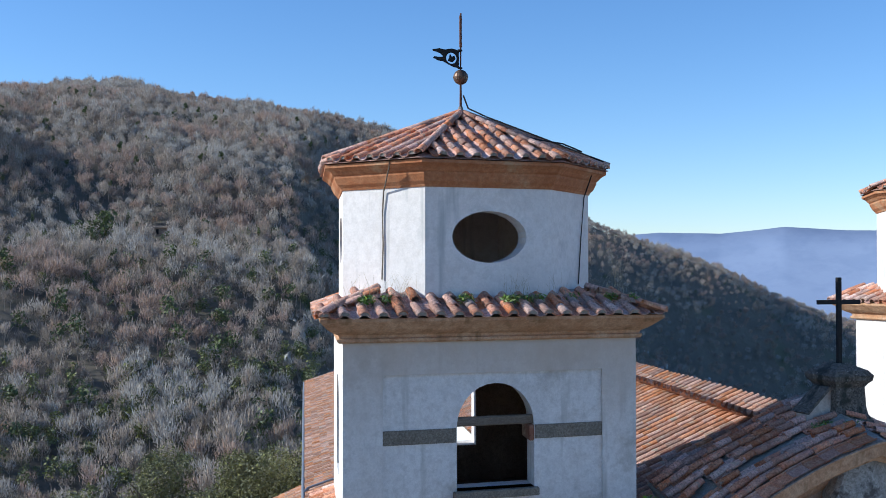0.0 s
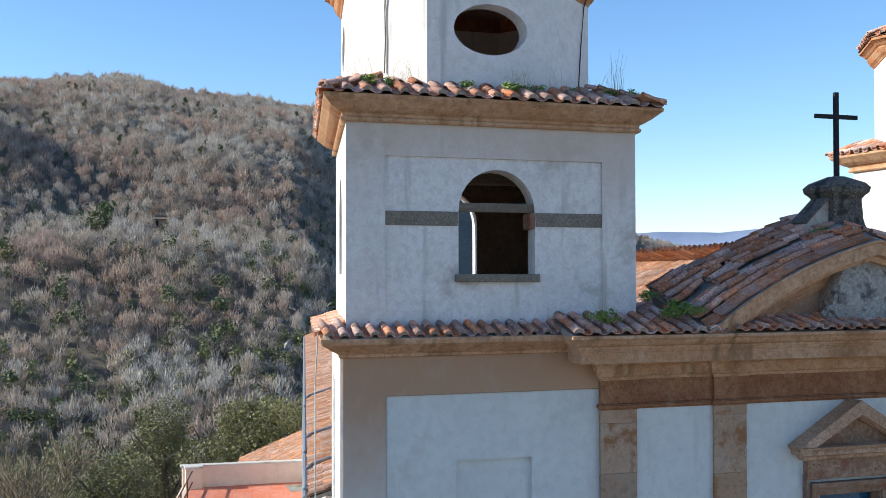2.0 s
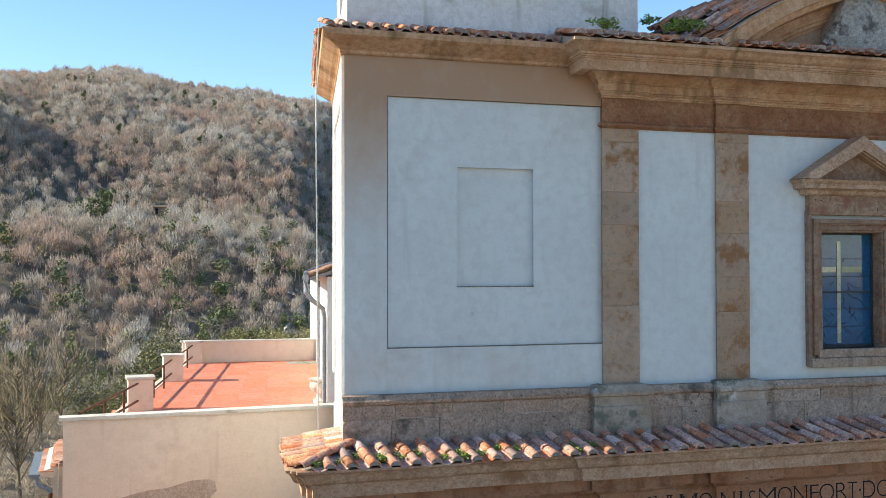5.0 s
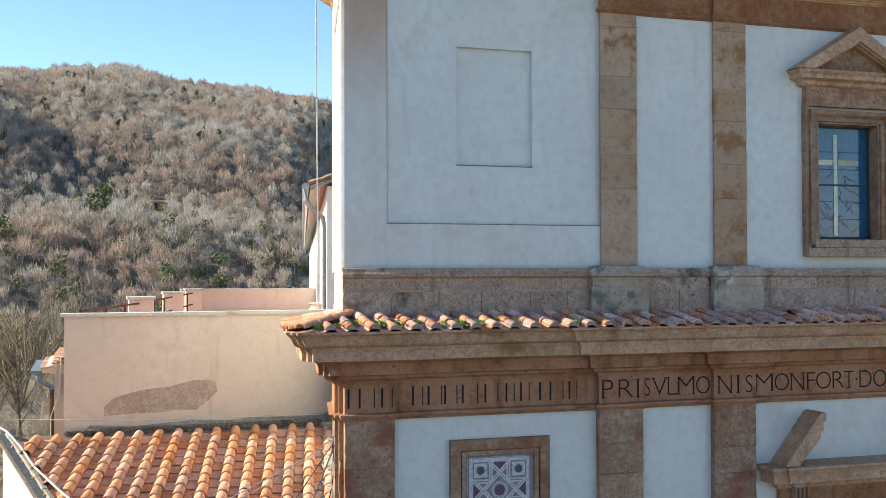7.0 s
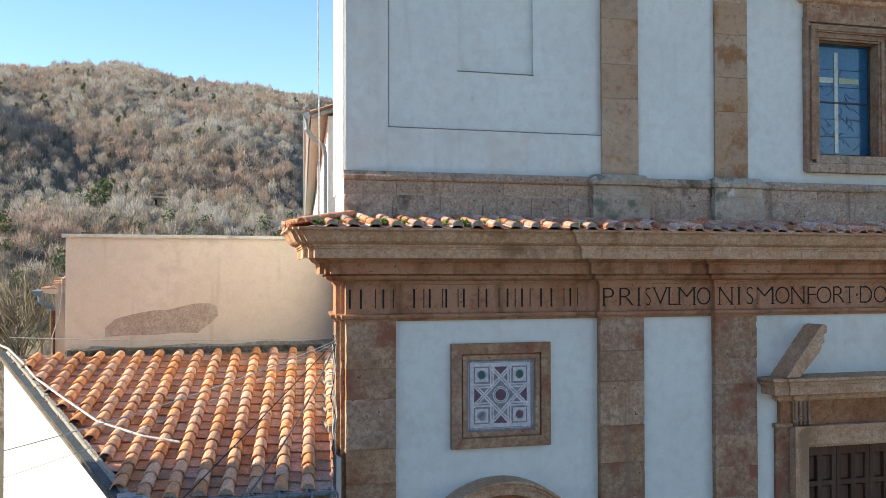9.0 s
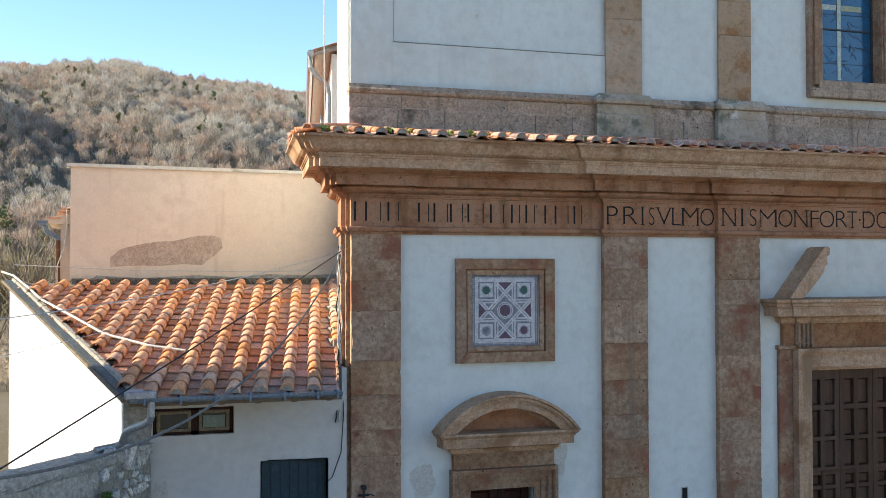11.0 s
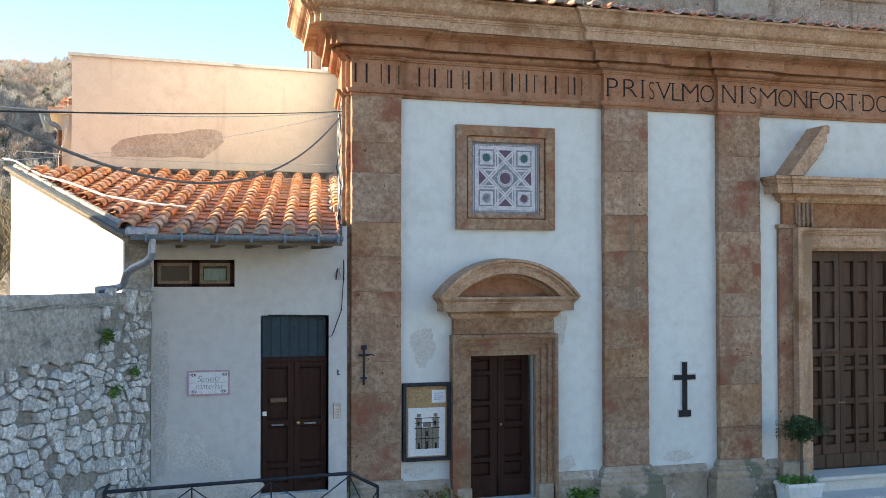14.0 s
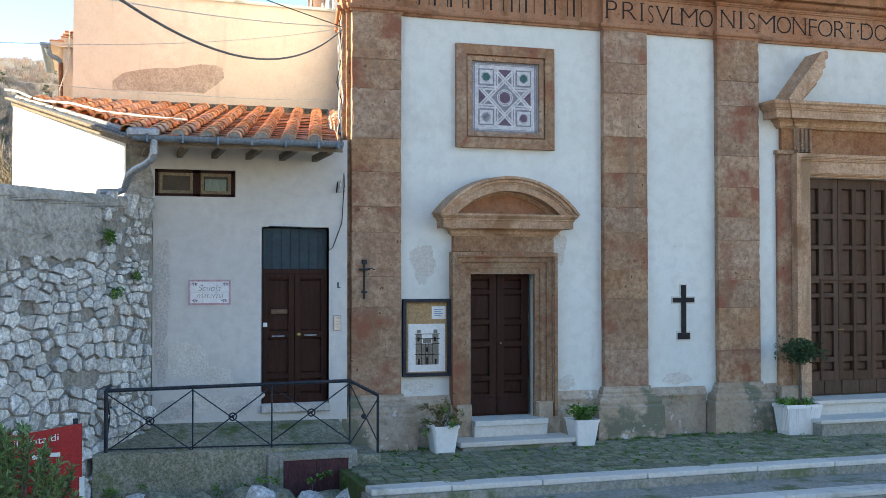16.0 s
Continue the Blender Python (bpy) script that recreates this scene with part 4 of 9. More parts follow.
part("mortar_bed", bed_sheet(((2.27, 1.8, 8.755), (2.27, -0.97, 8.755)), ((3.15, 1.8, 8.92), (3.15, 0.05, 8.92))), M["mortar"], side_ledge)
# hip tiles on the corner
hip = Vector((1.1, 1.1, 0.19))
for i in range(4):
    piece("hip_tile", TILE["eave"][0], side_ledge, frame_of(Vector((2.2, -1.04, 8.82)) + hip * (i * 0.27), (1, -1, 0), hip))

# ---------------------------------------------------------------- upper storey
plinth = structure("plinth_course", boxes((3.13, mir(3.13), 0.0, 0.5, 8.8, 9.38), (3.13, mir(3.13), 0.016, 0.5, 9.38, 9.7)), M["grey_stone"], "dark lichened stone plinth of the upper storey", "plinth")
prng = random.Random(21)
def course(x0, x1, y0, z0, z1, lens):
    x = x0
    while x < x1 - 0.05:
        w = min(prng.uniform(*lens), x1 - x)
        if x1 - x - w < 0.4:
            w = x1 - x
        part("plinth_block", worn_block(x + 0.002, x + w - 0.002, y0 + prng.uniform(-0.008, 0.008), 0.1, z0 + 0.003, z1 - 0.003, prng, 0.08, 0.03), M["grey_stone"], plinth)
        x += w
for a, b in ((3.11, 7.67), (8.81, 10.17), (11.26, mir(11.26)), (mir(10.17), mir(8.81)), (mir(7.67), mir(3.11))):
    course(a, b, -0.02, 8.82, 9.36, (0.7, 1.6))
    course(a, b, 0.0, 9.36, 9.6, (0.8, 1.7))
    part("moulding", sweep(bmesh.new(), [(-0.1, 9.6), (0.02, 9.6), (0.05, 9.63), (0.06, 9.67), (0.03, 9.7), (0.0, 9.76), (-0.15, 9.77)], [(a, 0.0), (b, 0.0)]), M["grey_stone"], plinth, "pitted moulding with black lichen")
for a, b in ((7.67, 8.81), (10.17, 11.26), (mir(11.26), mir(10.17)), (mir(8.81), mir(7.67))):
    bm = bmesh.new()
    sweep(bm, [(-0.2, 8.82), (0.0, 8.82), (0.0, 9.42), (-0.03, 9.44), (-0.03, 9.6), (0.03, 9.62), (0.04, 9.68), (0.0, 9.72), (-0.06, 9.8), (-0.2, 9.82)], [(a, 0.2), (a, -0.15), (b, -0.15), (b, 0.2)])
    box(bm, a + 0.05, b - 0.05, -0.1, 0.2, 8.82, 9.78)
    part("pedestal", bm, M["plinth_stone"], plinth, "pilaster pedestal with white lime flaking")

bm = bmesh.new()
niche = rect(5.18, 6.62, 11.59, 13.69)
panel = rect(3.9, 7.97, 10.54, 14.88)
plate(bm, [rect(3.15, 8.02, 9.7, 15.62), panel], front, 0.17, 0.235)
tower_face = structure("wall_tower_face", bm, M["tower_border"], "pale plaster border round the tower's sunk panel", "wall")
bm = bmesh.new()
plate(bm, [rect(3.914, 7.99, 10.552, 14.868), niche], front, 0.225, 0.3)
structure("wall_tower_panel", bm, M["plaster"], "smooth white sunk panel of the tower's middle storey", "wall")
structure("wall_tower_core", boxes((3.15, 8.0, 0.302, 0.7, 9.0, 15.62)), M["plaster"], "white plaster at the back of the blind niche", "wall")
part("panel_sill", boxes((3.9, 7.97, 0.163, 0.225, 10.535, 10.55), (5.17, 6.63, 0.212, 0.29, 11.58, 11.596), bevel=0.004), M["band_stone"], tower_face, "grimy ledge of the sunk panel")
structure("wall_tower_west", boxes((3.15, 3.6, 0.7, 5.8, 9.0, 15.62)), M["bright_white"], "sunlit white side wall of the tower", "wall")
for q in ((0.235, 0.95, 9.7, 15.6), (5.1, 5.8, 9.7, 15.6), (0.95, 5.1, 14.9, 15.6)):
    part("side_border", boxes((3.1, 3.15) + q), M["bright_white"], bpy.data.objects["wall_tower_west"])
structure("wall_tower_back", boxes((3.6, 8.8, 5.4, 5.8, 9.0, 15.68), (8.4, 8.8, 0.7, 5.4, 9.0, 16.2)), M["tower_plaster"], "plastered rear walls of the tower", "wall")

# nave front between the towers
bm = bmesh.new()
w0, w1 = 12.74, mir(12.74)
plate(bm, [rect(7.97, mir(7.97), 9.7, 15.5), rect(w0, w1, 10.33, 12.62)], front, 0.19, 0.7)
structure("wall_south_upper", bm, M["plaster"], "white lime-plastered upper front between the towers", "wall")
UPPER = [(7.96, 8.71), (10.34, 11.06)]
for a, b in UPPER + [(mir(b), mir(a)) for a, b in UPPER]:
    p = thing("pilaster", ((a + b) / 2, 0.12, 9.78), "flat ochre-brown stone pilaster of the upper storey", "pilaster", "upper pilasters")
    ashlar(p, a, b, 0.12, 0.2, 9.8, 14.52, [1.3, 0.7, 0.9, 0.6, 1.0], rng, M["upper_stone"])
us = UPPER + [(mir(b), mir(a)) for a, b in reversed(UPPER)]
def jogs2(spans, y_in, y_out, back):
    a0, b0 = spans[0]
    pts = [(a0, back), (a0, y_out), (b0, y_out), (b0, y_in)]
    for a, b in spans[1:-1]:
        pts += [(a, y_in), (a, y_out), (b, y_out), (b, y_in)]
    a, b = spans[-1]
    return pts + [(a, y_in), (a, y_out), (b, y_out), (b, back)]
band = [(-0.1, 14.48), (0.01, 14.48), (0.02, 14.5), (0.045, 14.515), (0.055, 14.535), (0.055, 14.56), (0.03, 14.565), (0.03, 14.585), (0.0, 14.595), (0.0, 15.03), (-0.1, 15.03)]
upper_entab = tagged(part("entablature", sweep(bmesh.new(), band, jogs2(us, 0.17, 0.1, 0.6)), M["red_frieze"]), "red-brown stuccoed frieze under the pediment cornice", "cornice", kind="structure")
bed2 = [(-0.1, 15.03), (0.025, 15.03), (0.025, 15.055), (0.05, 15.06), (0.055, 15.085), (0.08, 15.105), (0.1, 15.11), (0.1, 15.135), (0.14, 15.14), (0.14, 15.275), (0.165, 15.28), (0.165, 15.3), (0.19, 15.31), (0.235, 15.34), (0.26, 15.38), (0.3, 15.42), (0.36, 15.44), (0.36, 15.46), (-0.1, 15.46)]
part("bed_moulding", sweep(bmesh.new(), bed2, jogs2(us, 0.17, 0.06, 0.6)), M["ochre_stone"], upper_entab, "ochre bed moulding breaking round the pilasters")
crown2 = [(-0.1, 15.46), (0.36, 15.46), (0.4, 15.44), (0.68, 15.43), (0.685, 15.395), (0.71, 15.395), (0.71, 15.585), (0.73, 15.59), (0.73, 15.615), (0.755, 15.62), (0.755, 15.65), (0.78, 15.655), (0.78, 15.695), (0.8, 15.705),
          (0.84, 15.725), (0.875, 15.76), (0.9, 15.8), (0.94, 15.835), (0.97, 15.845), (0.97, 15.9), (-0.1, 16.0)]
part("corona", sweep(bmesh.new(), crown2, [(7.96, 0.9), (7.96, 0.1), (mir(7.96), 0.1), (mir(7.96), 0.9)]), M["ochre_stone"], upper_entab, "ochre crown moulding with chipped edges")

# tower cornice
tower_corn = [(-0.1, 15.55), (0.03, 15.55), (0.06, 15.57), (0.06, 15.61), (0.1, 15.64), (0.16, 15.67), (0.25, 15.72), (0.36, 15.78), (0.4, 15.8), (0.42, 15.86), (0.42, 15.9), (-0.1, 15.98)]
def tower_cornice(mx):
    pts = [(3.13, 5.82), (3.13, 0.15), (8.2, 0.15)]
    if mx:
        pts = [(mir(x), y) for x, y in reversed(pts)]
    return tagged(part("cornice", sweep(bmesh.new(), tower_corn, pts), M["ochre_stone"]), "ochre moulded cornice round the bell tower", "cornice", kind="structure")
tower_cornice(False)
tower_cornice(True)
ledge2 = thing("cornice_roof", (5, 0, 15.95), "weathered terracotta tiles along the tower ledge", "tile roof", "tiled ledges")
tile_set("ledge", 0.45, 0.17, 0.14, 0.075, 0.2, M["tile"], M["tile"])
lay_tiles(ledge2, "ledge", (2.85, -0.24, 15.915), (1, 0, 0), Vector((0, 0.5, 0.15)), 17, 0.262, 2, 0.32, rng=random.Random(6), keep=lambda x, y: y < 0.62)
bm = bmesh.new()
plate(bm, [[(-0.26, 15.9), (0.3, 15.9), (0.3, 16.06)]], lambda u, v, d: (d, u, v), 2.8, 7.2)
part("mortar_bed", bm, M["mortar"], ledge2)
ledge3 = thing("cornice_roof", (2.8, 3, 15.95), "sunlit terracotta tiles along the tower's side ledge", "tile roof", "tiled ledges")
lay_tiles(ledge3, "ledge", (2.66, 5.8, 15.93), (0, -1, 0), Vector((0.5, 0, 0.15)), 21, 0.262, 2, 0.32, rng=random.Random(7), keep=lambda x, y: y < 0.7)

# ---------------------------------------------------------------- belfry
BZ0, BZ1 = 16.0, 19.72
arch_hole = arch(5.25, 6.72, 16.98, 18.1, 0.76)
back_hole = arch(4.95, 6.42, 16.98, 18.1, 0.76)
bell_panel = [(3.9, 16.02), (8.06, 16.02), (8.06, 19.05), (3.9, 19.05)]
def belfry(mx):
    f = mir if mx else (lambda x: x)
    def pl(d0):
        return (lambda u, v, d: (f(u), d0 + d, v))
    w = structure("wall_belfry_face", plate(bmesh.new(), [rect(3.2, 8.75, BZ0 - 0.3, BZ1), bell_panel], pl(0.26), 0.0, 0.05), M["belfry_border"], "weathered plaster border of the belfry under a worn beige wash", "wall")
    plate_bm = plate(bmesh.new(), [rect(3.2, 8.75, BZ0 - 0.3, BZ1), arch_hole], pl(0.31), 0.0, 0.62)
    structure("wall_belfry_front", plate_bm, M["tower_plaster"], "streaked white belfry wall with an arched opening", "wall")
    b = bmesh.new()
    for a, c in ((3.9, 5.24), (6.73, 8.06)):
        box(b, min(f(a), f(c)), max(f(a), f(c)), 0.285, 0.31, 17.84, 18.09, bevel=0.006)
    part("impost_band", b, M["band_stone"], w, "dark grey-brown impost band")
    b = bmesh.new()
    box(b, min(f(6.722), f(6.62)), max(f(6.722), f(6.62)), 0.3, 0.95, 17.8, 18.09, bevel=0.02)
    part("impost_return", b, M["stone"], w)
    b = bmesh.new()
    box(b, min(f(5.18), f(6.8)), max(f(5.18), f(6.8)), 0.2, 0.6, 16.84, 16.98, bevel=0.015)
    part("window_sill", b, M["band_stone"], w, "rough grey stone sill")
    # three other sides, each with its arch, set edge to edge
    c_y = 3.05
    hole_side = arch(c_y - 0.75, c_y + 0.75, 16.98, 18.1, 0.76)
    for x0, x1, name in ((3.2, 3.8, "wall_belfry_west"), (8.15, 8.75, "wall_belfry_east")):
        s = plate(bmesh.new(), [rect(0.93, 5.8, BZ0 - 0.3, BZ1), hole_side], lambda u, v, d: (f(d), u, v), x0, x1)
        # the near tower's west side is whiter than its other sides
        structure(name, s, M["bright_white"] if x0 < 4 and not mx else M["tower_plaster"], "white belfry side wall with an arched opening", "wall")
    s = plate(bmesh.new(), [rect(3.8, 8.15, BZ0 - 0.3, BZ1), back_hole], pl(0.0), 5.2, 5.8)
    structure("wall_belfry_back", s, M["tower_plaster"], "belfry rear wall with an arched opening", "wall")
    structure("floor_belfry", boxes((min(f(3.6), f(8.4)), max(f(3.6), f(8.4)), 0.7, 5.4, 16.0, 16.2)), M["interior"], "dark brown belfry floor", "floor")
    # added lining sheets that turn the inner wall faces dark brown
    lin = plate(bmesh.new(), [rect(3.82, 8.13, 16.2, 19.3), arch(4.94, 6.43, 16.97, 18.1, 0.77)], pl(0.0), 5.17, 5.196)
    structure("lining_belfry", lin, M["interior"], "added dark brown lining that darkens the belfry inside", "wall")
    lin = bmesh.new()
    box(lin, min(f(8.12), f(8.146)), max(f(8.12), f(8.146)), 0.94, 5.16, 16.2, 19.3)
    structure("lining_belfry", lin, M["interior"], "added dark brown lining that darkens the belfry inside", "wall")
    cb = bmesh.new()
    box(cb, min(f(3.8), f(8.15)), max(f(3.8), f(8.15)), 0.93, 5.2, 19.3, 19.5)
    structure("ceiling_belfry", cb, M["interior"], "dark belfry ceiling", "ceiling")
    return w
belfry(False)
belfry(True)
beam = tagged(part("tie_beam", boxes((5.1, 6.85, 0.36, 0.5, 18.1, 18.26), bevel=0.02), M["beam"]), "weathered grey wooden beam across the belfry arch", "beam")
tagged(part("tie_beam", boxes((3.8, 8.15, 2.2, 2.42, 18.75, 19.0), bevel=0.02), M["beam"]), "brown wooden beam inside the belfry", "beam")

bell_corn = [(-0.1, 19.62), (0.04, 19.62), (0.07, 19.65), (0.07, 19.69), (0.03, 19.71), (0.05, 19.76), (0.14, 19.8), (0.24, 19.86), (0.33, 19.94), (0.38, 19.98), (0.4, 20.0), (0.4, 20.05), (-0.1, 20.1)]
def belfry_roof(mx, seed):
    f = mir if mx else (lambda x: x)
    path = [(3.17, 5.83), (3.17, 0.24), (8.78, 0.24), (8.78, 5.83)]
    if mx:
        path = [(f(x), y) for x, y in reversed(path)]
    tagged(part("cornice", sweep(bmesh.new(), bell_corn, path + [], closed=True), M["ochre_stone"]), "ochre moulded cornice under the belfry tiles", "cornice", kind="structure")
    x0, x1, y0, y1 = 2.72, 9.2, -0.22, 6.3
    if mx:
        x0, x1 = f(x1), f(x0)
    r = thing("belfry_roof", ((x0 + x1) / 2, 3, 20.05), "skirt roof of old terracotta tiles with grass tufts", "tile roof", "tower roofs")
    rg = random.Random(seed)
    n = int((x1 - x0) / 0.335)
    up = 0.36
    lay_tiles(r, "eave", (x0 + 0.12, y0, 20.06), (1, 0, 0), Vector((0, 1, up)), n, 0.335, 3, 0.36, rng=rg, keep=lambda x, y: y < 1.2 and y - 0.3 < x and y - 0.3 < (x1 - x0) - x - 0.1, skip=0.04)
    lay_tiles(r, "eave", (x0, y1, 20.06), (0, -1, 0), Vector((1, 0, up)), int((y1 - y0) / 0.335), 0.335, 3, 0.36, rng=rg, keep=lambda x, y: y < 1.2 and y - 0.3 < (y1 - y0) - x - 0.1, plugs=False)
    lay_tiles(r, "eave", (x1, y0 + 0.1, 20.06), (0, 1, 0), Vector((-1, 0, up)), int((y1 - y0) / 0.335), 0.335, 3, 0.36, rng=rg, keep=lambda x, y: y < 1.2 and y - 0.3 < x, as_stuff=True, material=M["tile_far"], plugs=False)
    for ox, oy, hx, hy in ((x0 + 0.02, y0 + 0.02, 1, 1), (x1 - 0.02, y0 + 0.02, -1, 1)):
        h = Vector((hx, hy, up))
        for i in range(4):
            piece("hip_tile", TILE["eave"][0], r, frame_of(Vector((ox, oy, 20.13)) + h * (i * 0.28), (1 * hx * hy, -1, 0) if hx > 0 else (1, 1, 0), h))
    b = bmesh.new()
    pts = [(x0 + 0.1, y0 + 0.1), (x1 - 0.1, y0 + 0.1), (x1 - 0.1, y1 - 0.1), (x0 + 0.1, y1 - 0.1)]
    lo = [b.verts.new((x, y, 20.04)) for x, y in pts]
    k = 1.3
    hi = [b.verts.new((x + (k if i in (0, 3) else -k), y + (k if i < 2 else -k), 20.04 + k * up)) for i, (x, y) in enumerate(pts)]
    for i in range(4):
        b.faces.new((lo[i], lo[(i + 1) % 4], hi[(i + 1) % 4], hi[i]))
    b.faces.new(hi)
    b.faces.new(lo[::-1])
    part("mortar_bed", b, M["mortar"], r)
    return r
belfry_roof(False, 31)
belfry_roof(True, 32)

# ---------------------------------------------------------------- the side walls run askew to the front
SKEW = 0.19


def lean(x):
    return SKEW * min(1.0, max(0.0, (17.4 - x) / 3.0))


def skew_all(obs):
    """Leans the plan behind the front to the right, as the church's sides do."""
    done = set()
    for ob in obs:
        if ob.type != "MESH":
            continue
        if ob.data.users > 1:
            ob.matrix_basis.translation.x += lean(ob.matrix_basis.translation.x) * max(0, ob.matrix_basis.translation.y)
        elif ob.data.name not in done:
            done.add(ob.data.name)
            for v in ob.data.vertices:
                v.co.x += lean(v.co.x) * max(0, v.co.y)


skew_all([o for o in scene.objects if o is not ground and not o.name.startswith("backdrop") and o.type == "MESH"])
before_lantern = set(scene.objects)

# ---------------------------------------------------------------- octagonal lantern
OCT = [(4.1, 4.4), (3.66, 2.08), (4.83, 0.64), (7.25, 0.64), (8.6, 1.85), (9.05, 4.2), (8.2, 5.64), (5.78, 5.64)]
OC = (6.45, 3.14)
def lantern(mx):
    f = mir if mx else (lambda x: x)
    pts = [(f(x), y) for x, y in OCT]
    if mx:
        pts = pts[::-1]
    walls = thing("lantern", (f(OC[0]), OC[1], 20.3), "eight-sided white plastered lantern with oval openings on the bell tower", "lantern", "tower lanterns")
    for i in range(8):
        a, b = Vector(pts[i]), Vector(pts[(i + 1) % 8])
        d = (b - a).normalized()
        n = Vector((d.y, -d.x))
        L = (b - a).length
        loops = [rect(0, L, 20.2, 22.5)]
        if i in (0, 2):
            rx = min(0.72, L * 0.3)
            loops.append(oval(L * 0.508, 21.47, rx, 0.47))
        def pl(u, v, dd, a=a, d=d, n=n):
            q = a + d * u - n * dd
            return (q.x, q.y, v)
        # inner end mitred so that neighbours meet
        bmw = bmesh.new()
        plate(bmw, loops, pl, 0.0, 0.4)
        for v in bmw.verts:
            q = Vector((v.co.x, v.co.y)) - a
            depth = -(q.dot(n))
            if depth > 0.2:
                u = q.dot(d)
                if u < 0.01 or u > L - 0.01:
                    s = 0.155 if u < 0.01 else -0.155
                    v.co.x += d.x * s
                    v.co.y += d.y * s
        part("wall_panel", bmw, M["lantern_plaster"], walls)
    corn = [(-0.2, 22.36), (0.02, 22.36), (0.04, 22.4), (0.1, 22.46), (0.14, 22.54), (0.16, 22.58), (0.16, 22.62), (0.2, 22.65), (0.24, 22.7), (0.3, 22.74), (0.34, 22.76), (0.34, 22.82), (-0.2, 22.86)]
    part("cornice", sweep(bmesh.new(), corn, pts, closed=True), M["oct_cornice"], walls, "terracotta-washed moulded cornice")
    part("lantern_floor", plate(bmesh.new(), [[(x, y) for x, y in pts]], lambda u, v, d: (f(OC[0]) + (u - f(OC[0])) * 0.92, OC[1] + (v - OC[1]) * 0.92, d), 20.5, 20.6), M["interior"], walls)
    roof = thing("lantern_roof", (f(OC[0]), OC[1], 22.85), "eight-sided roof of red terracotta tiles above the lantern", "tile roof", "tower roofs")
    apex = Vector((f(6.36), 3.14, 24.02))
    b = bmesh.new()
    off = []
    for i in range(8):
        p = Vector(pts[i])
        c = Vector((f(OC[0]), OC[1]))
        q = p + (p - c).normalized() * 0.42
        off.append(Vector((q.x, q.y, 22.84)))
    ring = [b.verts.new(q) for q in off]
    top = b.verts.new(apex - Vector((0, 0, 0.04)))
    for i in range(8):
        b.faces.new((ring[i], ring[(i + 1) % 8], top))
    b.faces.new(ring[::-1])
    part("roof_bed", b, M["tile"], roof)
    cover, pan, plug, length = TILE["ledge"]
    rg = random.Random(40 + mx)
    ends = []
    for i in range(8):
        a, c = off[i], off[(i + 1) % 8]
        u = (c - a).normalized()
        mid = (a + c) / 2
        v = apex - mid
        v = (v - u * v.dot(u))
        H, L = v.length, (c - a).length
        v.normalize()
        au = (apex - a).dot(u)
        n = int(L / 0.285)
        for k in range(n):
            for kind in (0, 1):
                x = (k + 0.5 + 0.5 * kind) * L / n
                r = 0
                while True:
                    y = r * 0.33
                    t = (y + 0.25) / H
                    if t > 0.97 or x < au * t + 0.02 or x > L - (L - au) * t - 0.02:
                        break
                    m = frame_of(a + u * x + v * y, u, v) @ Matrix.Translation((rg.uniform(-0.01, 0.01), rg.uniform(-0.02, 0.02), 0.06 if kind == 0 else 0.03)) \
                        @ Euler((radians(-2.5), radians(rg.uniform(-2, 2)), radians(rg.uniform(-2.5, 2.5)))).to_matrix().to_4x4()
                    if i in (1, 2, 3, 4) or kind == 0:
                        piece("cover_tile" if kind == 0 else "pan_tile", cover if kind == 0 else pan, roof, m)
                    if kind == 0 and r == 0:
                        ends.append((plug, m))
                    r += 1
        # hip tiles
        h = apex - a
        nh = int(h.length / 0.34)
        for k in range(nh):
            side = h.cross(Vector((0, 0, 1)))
            piece("hip_tile", cover, roof, frame_of(a + h * (k * 0.34 / h.length) + Vector((0, 0, 0.09)), side, h))
    joined("mortar_fill", ends, M["mortar"], roof)["kind"] = "stuff"
    b = bmesh.new()
    lathe(b, [(0.2, -0.06), (0.16, 0.04), (0.06, 0.12), (0.05, 0.2)], apex, 10)
    part("finial_mortar", b, M["mortar"], roof)
    return apex
apex = lantern(False)
lantern(True)

# ---------------------------------------------------------------- pediment, nave roof
FOOT = 9.78
TOP = 17.62
half = AX - FOOT
RAD = (half ** 2 + (TOP - 15.95) ** 2) / (2 * (TOP - 15.95))
CZ = TOP - RAD
def arc_at(r, x):
    return CZ + math.sqrt(max(0, r * r - (x - AX) ** 2))
def flat_arc(a, r):
    """A point on the pediment's line: an arc drawn half-way towards its chord."""
    x, z = AX + math.sin(a) * r, CZ + math.cos(a) * r
    k = min(1.0, abs(x - AX) / half)
    chord = TOP + (15.95 - TOP) * k
    return x, z - 0.5 * (arc_at(RAD, x) - chord)
def arc_strip(bm, prof, a0, a1, n=40):
    """Bends a profile of (radius change, y) round the pediment's arc."""
    rings = []
    for i in range(n + 1):
        a = a0 + (a1 - a0) * i / n
        pts = [(flat_arc(a, RAD + dr), y) for dr, y in prof]
        rings.append([bm.verts.new((q[0], y, q[1])) for q, y in pts])
    k = len(prof)
    for p, q in zip(rings, rings[1:]):
        for j in range(k):
            bm.faces.new((p[j], q[j], q[(j + 1) % k], p[(j + 1) % k]))
    bm.faces.new(rings[0])
    bm.faces.new(rings[-1])
    return bm
AH = math.asin(half / RAD)
ped = thing("pediment", (AX, 0, 15.98), "segmental ochre stucco pediment over the nave front", "pediment")
